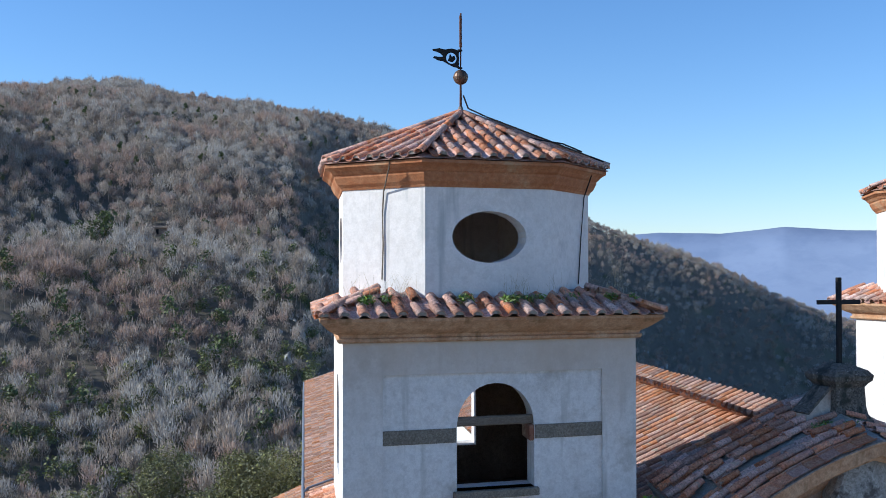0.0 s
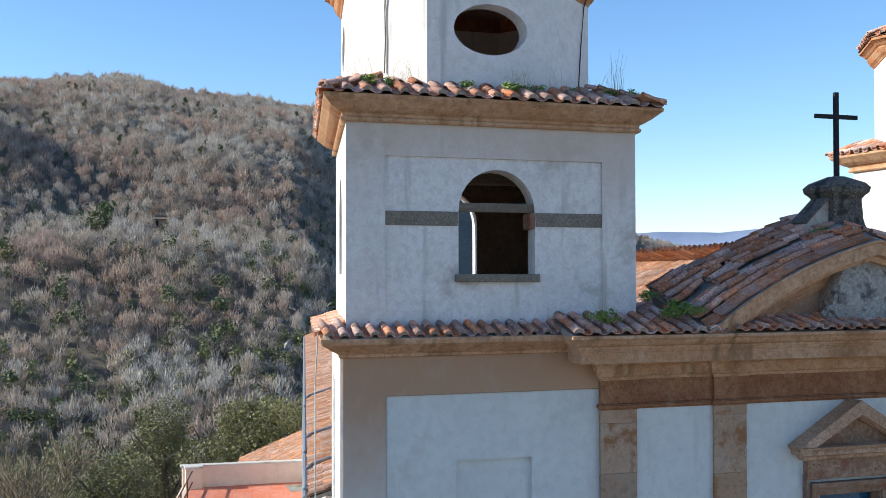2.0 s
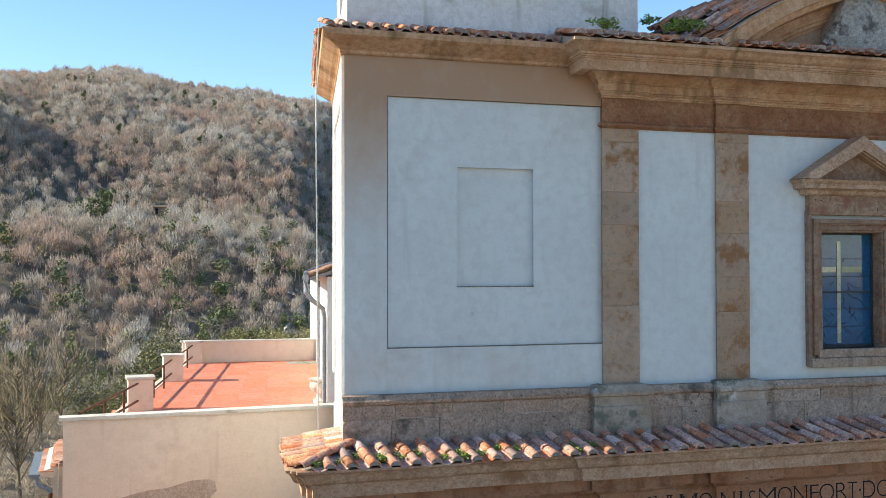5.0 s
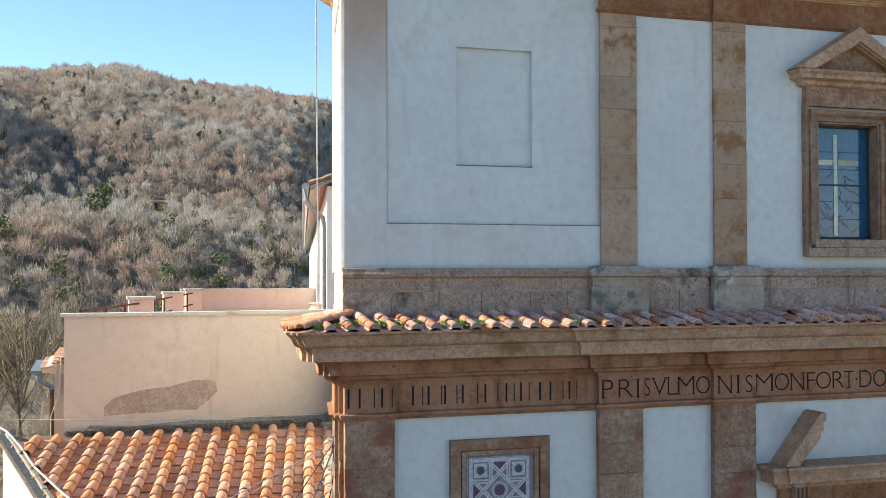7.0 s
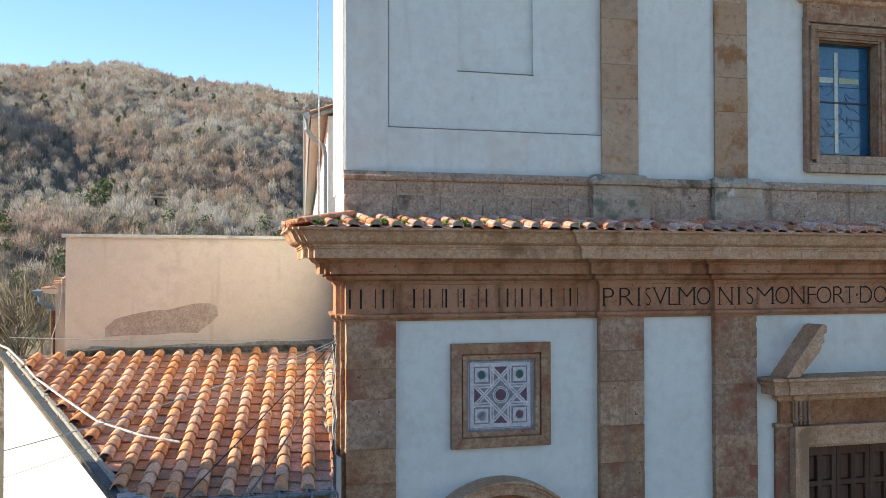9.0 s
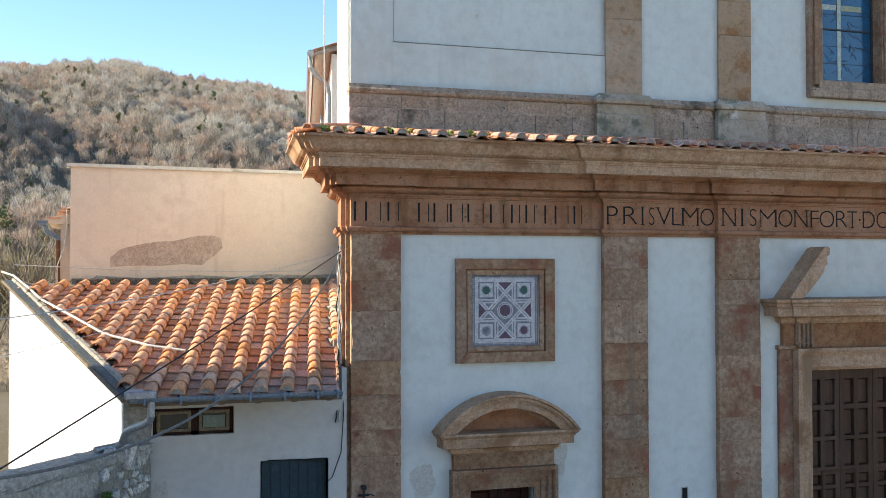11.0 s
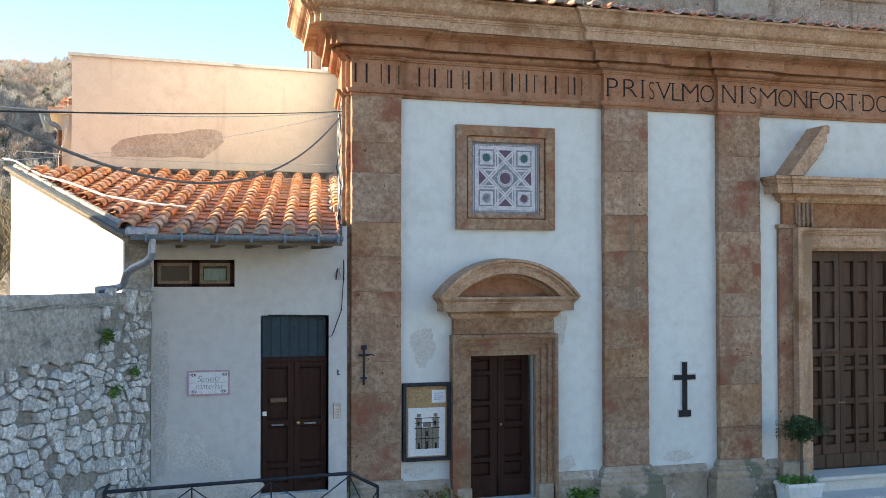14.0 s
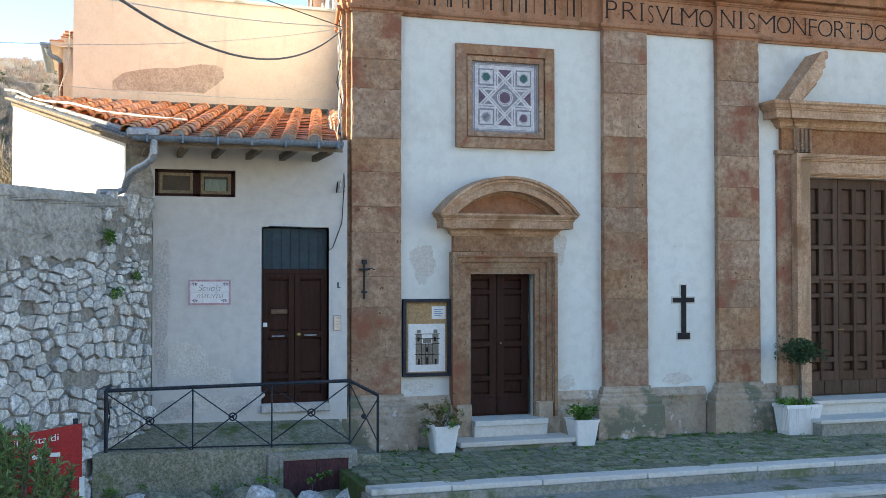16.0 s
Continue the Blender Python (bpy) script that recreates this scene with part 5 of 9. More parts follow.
prof = [(-0.5, 0.2), (-0.5, -0.05), (-0.44, -0.12), (-0.4, -0.2), (-0.4, -0.55), (-0.3, -0.6), (-0.28, -0.75), (-0.06, -0.78), (-0.03, -0.82), (0.0, -0.82), (0.0, 0.3)]
part("raking_cornice", arc_strip(bmesh.new(), prof, -AH, AH), M["ochre_stone"], ped)
inner = [flat_arc(-AH + 2 * AH * i / 30, RAD - 0.45) for i in range(31)]
inner = [(x, z) for x, z in inner if z > 15.92]
part("tympanum", plate(bmesh.new(), [[(inner[0][0], 15.9)] + inner + [(inner[-1][0], 15.9)]], front, 0.05, 0.4), M["beige_plaster"], ped, "ochre-brown tympanum")
prof = [(-0.8, 0.06), (-0.8, 0.0), (-0.74, -0.03), (-0.72, -0.06), (-0.66, -0.07), (-0.64, -0.1), (-0.55, -0.12), (-0.5, -0.14), (-0.45, -0.14), (-0.45, 0.06)]
part("inner_moulding", arc_strip(bmesh.new(), prof, -AH * 0.86, AH * 0.86), M["ochre_stone"], ped)
# coat of arms: a scrolled white stone shield
sh = bmesh.new()
def shield(k, d):
    out = []
    for i in range(36):
        a = 2 * math.pi * i / 36
        w = 0.86 + 0.07 * math.cos(4 * a + 0.6) + 0.05 * math.sin(6 * a)
        out.append((AX + k * w * math.sin(a) * 0.84, 16.55 + k * 1.02 * math.cos(a) * (1.0 - 0.04 * math.cos(3 * a)), d))
    return [sh.verts.new((x, y, z)) for x, z, y in out]
rings = [shield(1.0, 0.0), shield(1.03, -0.3), shield(0.98, -0.42), shield(0.9, -0.44), shield(0.84, -0.36), shield(0.75, -0.36), shield(0.5, -0.44), shield(0.2, -0.48)]
for a, b in zip(rings, rings[1:]):
    for i in range(36):
        sh.faces.new((a[i], a[(i + 1) % 36], b[(i + 1) % 36], b[i]))
sh.faces.new(rings[-1])
sh.faces.new(rings[0])
for s in (-1, 1):
    for (cx, cz, r) in ((0.72, 17.35, 0.2), (0.86, 16.2, 0.17), (0.62, 15.75, 0.2)):
        tube(sh, [(AX + s * (cx + r * (1 - t / 10) * math.cos(t * 0.9)), -0.42 - 0.05 * math.sin(t), cz + r * (1 - t / 10) * math.sin(t * 0.9)) for t in range(9)], 0.055, 6)
tagged(part("stone_cartouche", sh, M["cartouche"]), "weathered white stone cartouche with scrolled edges in the pediment", "cartouche")

# tile courses over the pediment, following the round
proof = thing("pediment_roof", (AX, 0, 16.3), "curved roof of red and grey terracotta tiles over the pediment", "tile roof")
RISE = 0.29                      # the curved roof climbs towards the back


def lift_of(x, y):
    t = max(0.0, y + 0.8)
    k = min(1.0, abs(x - AX) / half)
    return RISE * t - 0.24 * t * max(0.0, arc_at(RAD, x) - TOP - (15.95 - TOP) * k)


bed_bm = arc_strip(bmesh.new(), [(-0.03, -0.8), (0.02, -0.81), (0.02, 0.4), (0.02, 1.52), (-0.4, 1.52), (-0.1, 0.4)], -AH * 1.02, AH * 1.02)
for v in bed_bm.verts:
    v.co.z += lift_of(v.co.x, v.co.y)
part("roof_bed", bed_bm, M["mortar"], proof)
def arc_frame(a, y, dr):
    x, z = flat_arc(a, RAD + dr)
    o = Vector((x, y, z + lift_of(x, y)))
    x0, z0 = flat_arc(a - 0.01, RAD + dr)
    x1, z1 = flat_arc(a + 0.01, RAD + dr)
    t = Vector((x1 - x0, 0, z1 - z0)).normalized()
    if a > 0:
        t = -t
        return frame_of(o, (0, 1, RISE), t)
    return frame_of(o, (0, -1, -RISE), t)
rg = random.Random(51)
tile_set("round", 0.47, 0.185, 0.15, 0.085, 0.26, M["tile"], M["tile"])
cover, pan, plug, length = TILE["round"]
flat_red = pan_mesh("verge_tile", 0.44, 0.3, M["pan_tile"], True)
nrow = int(AH * RAD / 0.36)
for side in (-1, 1):
    for r in range(nrow):
        a = side * (AH - (r * 0.36) / RAD)
        for c in range(8):
            y = -0.68 + c * 0.285
            wob = Euler((radians(-3.4 + rg.uniform(-1, 1)), radians(rg.uniform(-3, 3)), radians(rg.uniform(-4, 4)))).to_matrix().to_4x4()
            if c == 0:
                piece("verge_tile", flat_red, proof, arc_frame(a, y, 0.085) @ wob)
                continue
            if c == 3 and rg.random() < 0.75:
                continue
            if rg.random() < 0.03:
                continue
            m = arc_frame(a, y + rg.uniform(-0.02, 0.02), 0.105 + rg.uniform(-0.01, 0.012)) @ wob
            piece("cover_tile", cover, proof, m)
            piece("pan_tile", pan, proof, arc_frame(a, y + 0.142, 0.06) @ wob)

# valley tiles between tower and pediment, and the low tiles under the tympanum
valley = thing("cornice_roof", (8.8, -0.3, 16.0), "mossy old tiles with weeds where tower ledge meets pediment", "tile roof", "tiled ledges")
lay_tiles(valley, "eave", (7.12, -0.86, 15.93), (1, 0, 0), Vector((0.08, 1, 0.22)), 10, 0.3, 4, 0.36, rng=random.Random(8), keep=lambda x, y: y < 1.5)
bm = bmesh.new()
plate(bm, [[(-0.84, 15.89), (0.5, 15.89), (0.5, 16.2)]], lambda u, v, d: (d, u, v), 7.05, 10.0)
part("mortar_bed", bm, M["mortar"], valley)
tymp_tiles = thing("cornice_roof", (AX, -0.5, 15.95), "short row of grey weathered tiles below the tympanum", "tile roof", "tiled ledges")
lay_tiles(tymp_tiles, "ledge", (10.3, -0.88, 15.95), (1, 0, 0), Vector((0, 1, 0.2)), 22, 0.285, 3, 0.32, rng=random.Random(9), keep=lambda x, y: y < 0.95)
bm = bmesh.new()
plate(bm, [[(-0.84, 15.9), (0.06, 15.9), (0.06, 16.1)]], lambda u, v, d: (d, u, v), 10.2, mir(10.2))
part("mortar_bed", bm, M["mortar"], tymp_tiles)

# nave roof: a long gable behind the front
nroof = thing("nave_roof", (AX, 16, 15.2), "long gabled nave roof of faded terracotta tiles", "tile roof")
bm = bmesh.new()
RX, RZ = 13.45, 17.3
plate(bm, [[(8.3, 15.3), (18.6, 15.3), (RX, RZ)]], lambda u, v, d: (u, d, v), 1.6, 30.4)
part("roof_bed", bm, M["mortar"], nroof)
v = Vector((RX - 8.3, 0, RZ - 15.3))
tile_set("nave", 0.5, 0.22, 0.18, 0.09, 0.27, M["tile_far"], M["tile_far"])
lay_tiles(nroof, "nave", (8.3, 30.2, 15.33), (0, -1, 0), v, 78, 0.36, 15, 0.42, rng=random.Random(10), as_stuff=True, material=M["tile_far"], plugs=False)
lay_tiles(nroof, "nave", (18.6, 1.8, 15.33), (0, 1, 0), Vector((RX - 18.6, 0, RZ - 15.3)), 78, 0.36, 15, 0.42, rng=random.Random(12), as_stuff=True, material=M["tile_far"], plugs=False)
items = []
for i in range(70):
    items.append((TILE["nave"][0], frame_of((RX, 1.7 + i * 0.41, RZ + 0.03), (1, 0, 0), (0, 1, 0.01))))
joined("ridge_tiles", items, M["tile_far"], nroof, "ridge of pale cap tiles")["kind"] = "stuff"

skew_all([o for o in scene.objects if o not in before_lantern and (o.parent in (nroof,))])

# cross on its pedestal behind the pediment
cross = thing("roof_cross", (13.72, 0.8, 17.6), "plain dark iron cross on a stone block on the pediment", "cross")
bm = bmesh.new()
sweep(bm, [(-0.2, 17.5), (0.2, 17.5), (0.15, 17.85), (0.08, 17.95), (0.05, 18.1), (0.03, 18.5), (0.08, 18.58), (0.14, 18.64), (0.16, 18.74), (0.08, 18.84), (-0.2, 18.98)],
      [(13.42, 1.15), (13.42, 0.5), (14.04, 0.5), (14.04, 1.15)], closed=True)
box(bm, 13.43, 14.03, 0.52, 1.13, 17.5, 18.6)
part("pedestal", bm, M["lichen"], cross, "lichened moulded stone pedestal")
part("buttress", plate(bmesh.new(), [[(12.8, 17.5), (13.44, 17.5), (13.44, 18.46), (13.3, 18.46), (12.8, 18.02)]], front, 0.62, 1.0), M["belfry_wash"], cross, "weathered raking block")
part("block_cap", plate(bmesh.new(), [[(12.76, 18.02), (12.8, 17.98), (13.31, 18.46), (13.44, 18.46), (13.44, 18.52), (13.29, 18.52)]], front, 0.56, 1.06), M["lichen"], cross)
part("upright", boxes((13.67, 13.77, 0.76, 0.84, 18.9, 20.72), bevel=0.008), M["black"], cross)
part("arm", boxes((13.2, 14.24, 0.77, 0.83, 20.17, 20.26), bevel=0.008), M["black"], cross)


# ---------------------------------------------------------------- doors, windows and stone frames
def stone_frame(parent, x0, x1, z0, z1, layers, material, sill=False, name="architrave"):
    """A moulded frame round an opening: layers of (inner edge, outer edge, front y) outward from the opening."""
    prof = [(layers[0][0], 0.06)]
    for a, b, y in layers:
        prof += [(a + 0.002, y), (b - 0.002, y)]
    prof.append((layers[-1][1], 0.06))
    bm = bmesh.new()
    rings = [[bm.verts.new(f(o, y)) for o, y in prof] for f in (lambda o, y: (x0 - o, y, z0), lambda o, y: (x0 - o, y, z1 + o), lambda o, y: (x1 + o, y, z1 + o), lambda o, y: (x1 + o, y, z0))]
    k = len(prof)
    for p, q in zip(rings, rings[1:]):
        for j in range(k):
            bm.faces.new((p[j], q[j], q[(j + 1) % k], p[(j + 1) % k]))
    bm.faces.new(rings[0])
    bm.faces.new(rings[-1][::-1])
    return part(name, bm, material, parent)


def panel_leaf(parent, name, x0, x1, z0, z1, y, cols, rows, material, stile=0.07, depth=0.055):
    """A framed door leaf with sunk, fielded panels; rows are (bottom, top) heights."""
    bm = bmesh.new()
    box(bm, x0, x1, y + depth, y + depth + 0.03, z0, z1)
    edges = [x0 + (x1 - x0) * i / cols for i in range(cols + 1)]
    for e in edges:
        a, b = max(x0, e - stile / 2 - (stile / 2 if e == x1 else 0)), min(x1, e + stile / 2 + (stile / 2 if e == x0 else 0))
        box(bm, a, b, y, y + depth + 0.005, z0, z1, bevel=0.006)
    zs = [z0] + [v for r in rows for v in r] + [z1]
    for i in range(0, len(zs), 2):
        if zs[i + 1] - zs[i] > 0.005:
            box(bm, x0 + stile * 0.4, x1 - stile * 0.4, y + 0.002, y + depth + 0.005, zs[i], zs[i + 1], bevel=0.005)
    leaf = part(name, bm, material, parent)
    for c in range(cols):
        for a, b in rows:
            b2 = bmesh.new()
            box(b2, edges[c] + stile / 2 + 0.022, edges[c + 1] - stile / 2 - 0.022, y + depth * 0.62, y + depth + 0.01, a + 0.022, b - 0.022, bevel=0.012)
            part("door_panel", b2, material, leaf)
    return leaf


def ball(bm, at, r, n=10):
    lathe(bm, [(r * math.sin(math.pi * max(0.02, min(0.98, i / 8))), -r * math.cos(math.pi * i / 8)) for i in range(9)], at, n)
    return bm


# side portal with a round-headed pediment
def side_portal(mx):
    f = mir if mx else (lambda x: x)
    c = f(5.875)
    x0, x1 = c - 0.605, c + 0.605
    p = thing("side_portal", (c, -0.1, PZ), "moulded brown stone door surround with a segmental pediment", "portal", "side portals")
    stone_frame(p, x0, x1, 0.24, 2.76, [(0.0, 0.09, -0.04), (0.09, 0.11, -0.075), (0.11, 0.2, -0.08), (0.2, 0.225, -0.12), (0.225, 0.29, -0.13), (0.29, 0.315, -0.17), (0.315, 0.38, -0.19)], M["stone"])
    for a_, b_ in ((x0 - 0.42, x0 - 0.02), (x1 + 0.02, x1 + 0.42)):
        part("jamb_foot", boxes((a_, b_, -0.17, 0.02, PZ - 0.05, 0.5), bevel=0.015), M["plinth_stone"], p)
    part("frieze", boxes((x0 - 0.34, x1 + 0.34, -0.11, 0.05, 3.14, 3.46), bevel=0.01), M["stone"], p)
    corn = [(-0.2, 3.42), (0.0, 3.42), (0.015, 3.45), (0.04, 3.455), (0.05, 3.5), (0.08, 3.53), (0.11, 3.535), (0.11, 3.56), (0.22, 3.565), (0.225, 3.55), (0.245, 3.55), (0.245, 3.68), (0.265, 3.685), (0.265, 3.71), (0.29, 3.73), (0.32, 3.765), (0.32, 3.795), (-0.2, 3.81)]
    part("cornice", sweep(bmesh.new(), corn, [(x0 - 0.36, 0.1), (x0 - 0.36, -0.12), (x1 + 0.36, -0.12), (x1 + 0.36, 0.1)]), M["pale_stone"], p)
    hw, rise = 1.3, 0.66
    R = (hw ** 2 + rise ** 2) / (2 * rise)
    cz = 3.79 + rise - R
    ah = math.asin(hw / R)
    bm = bmesh.new()
    prof = [(-0.31, 0.05), (-0.31, -0.06), (-0.285, -0.08), (-0.27, -0.1), (-0.25, -0.11), (-0.25, -0.36), (-0.13, -0.36), (-0.13, -0.385), (-0.105, -0.39), (-0.1, -0.42), (-0.06, -0.43), (-0.045, -0.47), (0.0, -0.48), (0.02, 0.05)]
    rings = []
    n = 28
    for i in range(n + 1):
        a = -ah + 2 * ah * i / n
        rings.append([bm.verts.new((c + math.sin(a) * (R + dr), y, max(3.78, cz + math.cos(a) * (R + dr)))) for dr, y in prof])
    for q, r in zip(rings, rings[1:]):
        for j in range(len(prof)):
            k = (j + 1) % len(prof)
            bm.faces.new((q[j], r[j], r[k], q[k]))
    bm.faces.new(rings[0])
    bm.faces.new(rings[-1])
    part("curved_cornice", bm, M["pale_stone"], p, "curved moulded pediment edge, weathered grey on top")
    pts = [(c + math.sin(-ah + 2 * ah * i / 20) * (R - 0.28), max(3.8, cz + math.cos(-ah + 2 * ah * i / 20) * (R - 0.28))) for i in range(21)]
    part("tympanum", plate(bmesh.new(), [pts], front, -0.03, 0.04), M["frieze_stone"], p)
    part("threshold", boxes((x0 - 0.03, x1 + 0.12, -0.32, 0.2, -0.05, 0.14), (x0 - 0.03, x1 + 0.12, -0.36, 0.36, 0.14, 0.235), bevel=0.008), M["white_stone"], p, "white marble threshold")
    s = thing("door_step", (c, -0.5, PZ), "broad pale stone step before the side door", "step", "door steps")
    part("tread", boxes((c - 1.05, c + 1.04, -0.8, -0.18, -0.135, -0.05), bevel=0.01), M["white_stone"], s)
    part("riser", boxes((c - 1.0, c + 1.0, -0.75, -0.2, PZ - 0.05, -0.135)), M["concrete"], s)
    d = thing("door_1" if not mx else "door_3", (c, 0.12, 0.24), "closed dark brown panelled double door in a stone surround", "door", "side doors")
    rows = [(0.62, 0.86), (0.94, 1.46), (1.56, 1.86), (1.94, 2.4), (2.47, 2.67)]
    for a, b in ((x0, c - 0.004), (c + 0.004, x1)):
        panel_leaf(d, "door_leaf", a, b, 0.24, 2.755, 0.27, 1, rows, M["wood"], 0.14, 0.075)
    part("kick_board", boxes((x0 + 0.02, c - 0.02, 0.25, 0.28, 0.28, 0.56), (c + 0.02, x1 - 0.02, 0.25, 0.28, 0.28, 0.56), bevel=0.008), M["wood"], d)
    part("knob", ball(bmesh.new(), (c + 0.06, 0.24, 1.52), 0.025), M["brass"], d, "small round brass knob")
side_portal(False)
side_portal(True)

# main portal with a broken pediment
mp = thing("main_portal", (AX, -0.2, PZ), "tall brown stone main door surround with a broken pediment", "portal")
DX0, DX1 = 12.27, mir(12.27)
stone_frame(mp, DX0, DX1, 0.37, 4.64, [(0.0, 0.03, -0.06), (0.03, 0.05, -0.1), (0.05, 0.075, -0.13), (0.075, 0.3, -0.15), (0.3, 0.325, -0.19), (0.325, 0.36, -0.205), (0.36, 0.385, -0.235), (0.385, 0.44, -0.25)], M["pale_stone"])
for s in (1, -1):
    bm = bmesh.new()
    a, b = sorted((AX - s * (AX - 11.52), AX - s * (AX - 11.83)))
    box(bm, a, b, -0.08, 0.04, 0.37, 5.12, bevel=0.012)
    box(bm, a - 0.04, b + 0.04, -0.13, 0.04, 5.06, 5.14, bevel=0.012)
    part("side_strip", bm, M["stone"], mp)
for a_, b_ in ((11.46, 12.0), (mir(12.0), mir(11.46))):
    part("jamb_foot", boxes((a_, b_, -0.24, 0.04, PZ - 0.05, 0.62), bevel=0.015), M["plinth_stone"], mp)
part("frieze", boxes((11.6, mir(11.6), -0.1, 0.05, 5.08, 5.62), bevel=0.01), M["red_frieze"], mp, "reddish stuccoed frieze")
for s in (1, -1):
    bm = bmesh.new()
    for k in range(4):
        x = 11.88 + k * 0.095
        a, b = sorted((AX - s * (AX - x), AX - s * (AX - x - 0.055)))
        box(bm, a, b, -0.19, -0.1, 5.2, 5.6, bevel=0.012)
        box(bm, a, b, -0.2, -0.1, 5.1, 5.18, bevel=0.012)
    a, b = sorted((AX - s * (AX - 11.85), AX - s * (AX - 12.24)))
    box(bm, a, b, -0.15, -0.1, 5.16, 5.62)
    part("triglyph", bm, M["stone"], mp, "grooved triglyph bracket")
corn = [(-0.2, 5.56), (0.0, 5.56), (0.02, 5.59), (0.05, 5.595), (0.06, 5.64), (0.09, 5.68), (0.12, 5.69), (0.12, 5.73), (0.27, 5.735), (0.275, 5.715), (0.3, 5.715), (0.3, 5.86), (0.32, 5.865), (0.32, 5.89), (0.35, 5.9), (0.37, 5.95), (0.41, 5.98), (0.42, 6.03), (-0.2, 6.06)]
part("cornice", sweep(bmesh.new(), corn, [(11.55, 0.15), (11.55, -0.14), (11.86, -0.14), (11.86, -0.18), (mir(11.86), -0.18), (mir(11.86), -0.14), (mir(11.55), -0.14), (mir(11.55), 0.15)]), M["pale_stone"], mp)
for s in (1, -1):
    g = lambda x: AX - s * (AX - x)
    out = [(g(11.45), 6.05), (g(11.75), 6.05), (g(12.22), 6.54), (g(12.24), 6.66), (g(12.3), 6.7), (g(12.29), 6.84), (g(12.35), 6.88), (g(12.36), 7.0), (g(12.31), 7.03), (g(12.22), 7.0)]
    part("raking_block", plate(bmesh.new(), [out if s > 0 else out[::-1]], front, -0.52, 0.02), M["pale_stone"], mp, "raking cornice piece of the broken pediment")
    out2 = [(g(11.6), 6.05), (g(11.86), 6.05), (g(12.2), 6.4), (g(12.2), 6.6)]
    part("raking_moulding", plate(bmesh.new(), [out2 if s > 0 else out2[::-1]], front, -0.38, 0.02), M["stone"], mp)
d = thing("door_2", (AX, 0.12, 0.37), "closed brown coffered double door of the church", "door")
rows = [(0.84, 1.02), (1.12, 1.62), (1.74, 2.29), (2.37, 2.57), (2.72, 3.24), (3.32, 3.84), (3.94, 4.44)]
n = 3
wl = (DX1 - DX0) / n
for i in range(n):
    panel_leaf(d, "door_leaf", DX0 + wl * i + 0.004, DX0 + wl * (i + 1) - 0.004, 0.37, 4.635, 0.14, 2, rows, M["wood_main"], 0.11, 0.095)
part("wicket_frame", boxes((12.62, 12.66, 0.115, 0.15, 0.4, 2.66), (13.4, 13.44, 0.115, 0.15, 0.4, 2.66), (12.66, 13.4, 0.115, 0.15, 2.62, 2.66), bevel=0.005), M["wood_main"], d)
part("skirting", boxes(*[(DX0 + 0.41 * i + 0.01, DX0 + 0.41 * (i + 1) - 0.005, 0.1, 0.14, 0.4, 0.66) for i in range(6)], bevel=0.008), M["wood_main"], d)
part("door_handle", tube(bmesh.new(), [(12.98, 0.1, 1.66), (13.14, 0.1, 1.66)], 0.012, 6), M["brass"], d, "worn brass handle")
part("lock", lathe(bmesh.new(), [(0.03, 0), (0.03, 0.01), (0.01, 0.02)], (12.9, 0.1, 3.4), 10), M["black"], d)
ms = thing("main_steps", (AX, -0.6, PZ), "pale stone steps before the main church door", "steps")
part("step", boxes((11.95, mir(11.95), -0.55, 0.12, 0.08, 0.29), (11.92, mir(11.92), -0.6, 0.12, 0.29, 0.365), bevel=0.008), M["white_stone"], ms)
part("step", boxes((11.6, mir(11.6), -1.22, 0.0, 0.02, 0.09), bevel=0.01), M["white_stone"], ms)
part("step", boxes((11.65, mir(11.65), -1.18, 0.0, PZ - 0.05, 0.02)), M["concrete"], ms)

# upper window with its pediment
uw = thing("window_1", (AX, 0.1, 9.9), "tall stone-framed window with leaded glass and a yellow cross", "window", kind="structure")
W0, W1, WZ0, WZ1 = 12.74, mir(12.74), 10.33, 12.62
bm = bmesh.new()
for a, b, y in [(0.0, 0.04, 0.14), (0.04, 0.14, 0.1), (0.14, 0.17, 0.06), (0.17, 0.26, 0.03)]:
    box(bm, W0 - b, W0 - a, y, 0.25, WZ0 - 0.1, WZ1 + a, bevel=0.006)
    box(bm, W1 + a, W1 + b, y, 0.25, WZ0 - 0.1, WZ1 + a, bevel=0.006)
    box(bm, W0 - b, W1 + b, y, 0.25, WZ1 + a, WZ1 + b, bevel=0.006)
part("window_frame", bm, M["stone"], uw)
part("reveal", boxes((W0 - 0.02, W0 + 0.004, 0.25, 0.68, WZ0, WZ1), (W1 - 0.004, W1 + 0.02, 0.25, 0.68, WZ0, WZ1), (W0, W1, 0.25, 0.68, WZ1 - 0.004, WZ1 + 0.02)), M["stone"], uw)
part("side_strip", boxes((W0 - 0.36, W0 - 0.26, 0.08, 0.25, 10.0, 13.05), (W1 + 0.26, W1 + 0.36, 0.08, 0.25, 10.0, 13.05), bevel=0.01), M["stone"], uw)
part("window_sill", boxes((W0 - 0.34, W1 + 0.34, 0.0, 0.3, 9.98, 10.16), (W0 - 0.14, W1 + 0.14, 0.06, 0.7, 10.16, 10.33), bevel=0.012), M["grey_stone"], uw, "lichened sill")
part("frieze", boxes((W0 - 0.34, W1 + 0.34, 0.06, 0.25, 12.95, 13.36), bevel=0.01), M["stone"], uw)
corn = [(-0.1, 13.33), (0.0, 13.33), (0.05, 13.36), (0.07, 13.42), (0.13, 13.44), (0.2, 13.46), (0.2, 13.54), (0.24, 13.57), (0.28, 13.62), (-0.1, 13.64)]
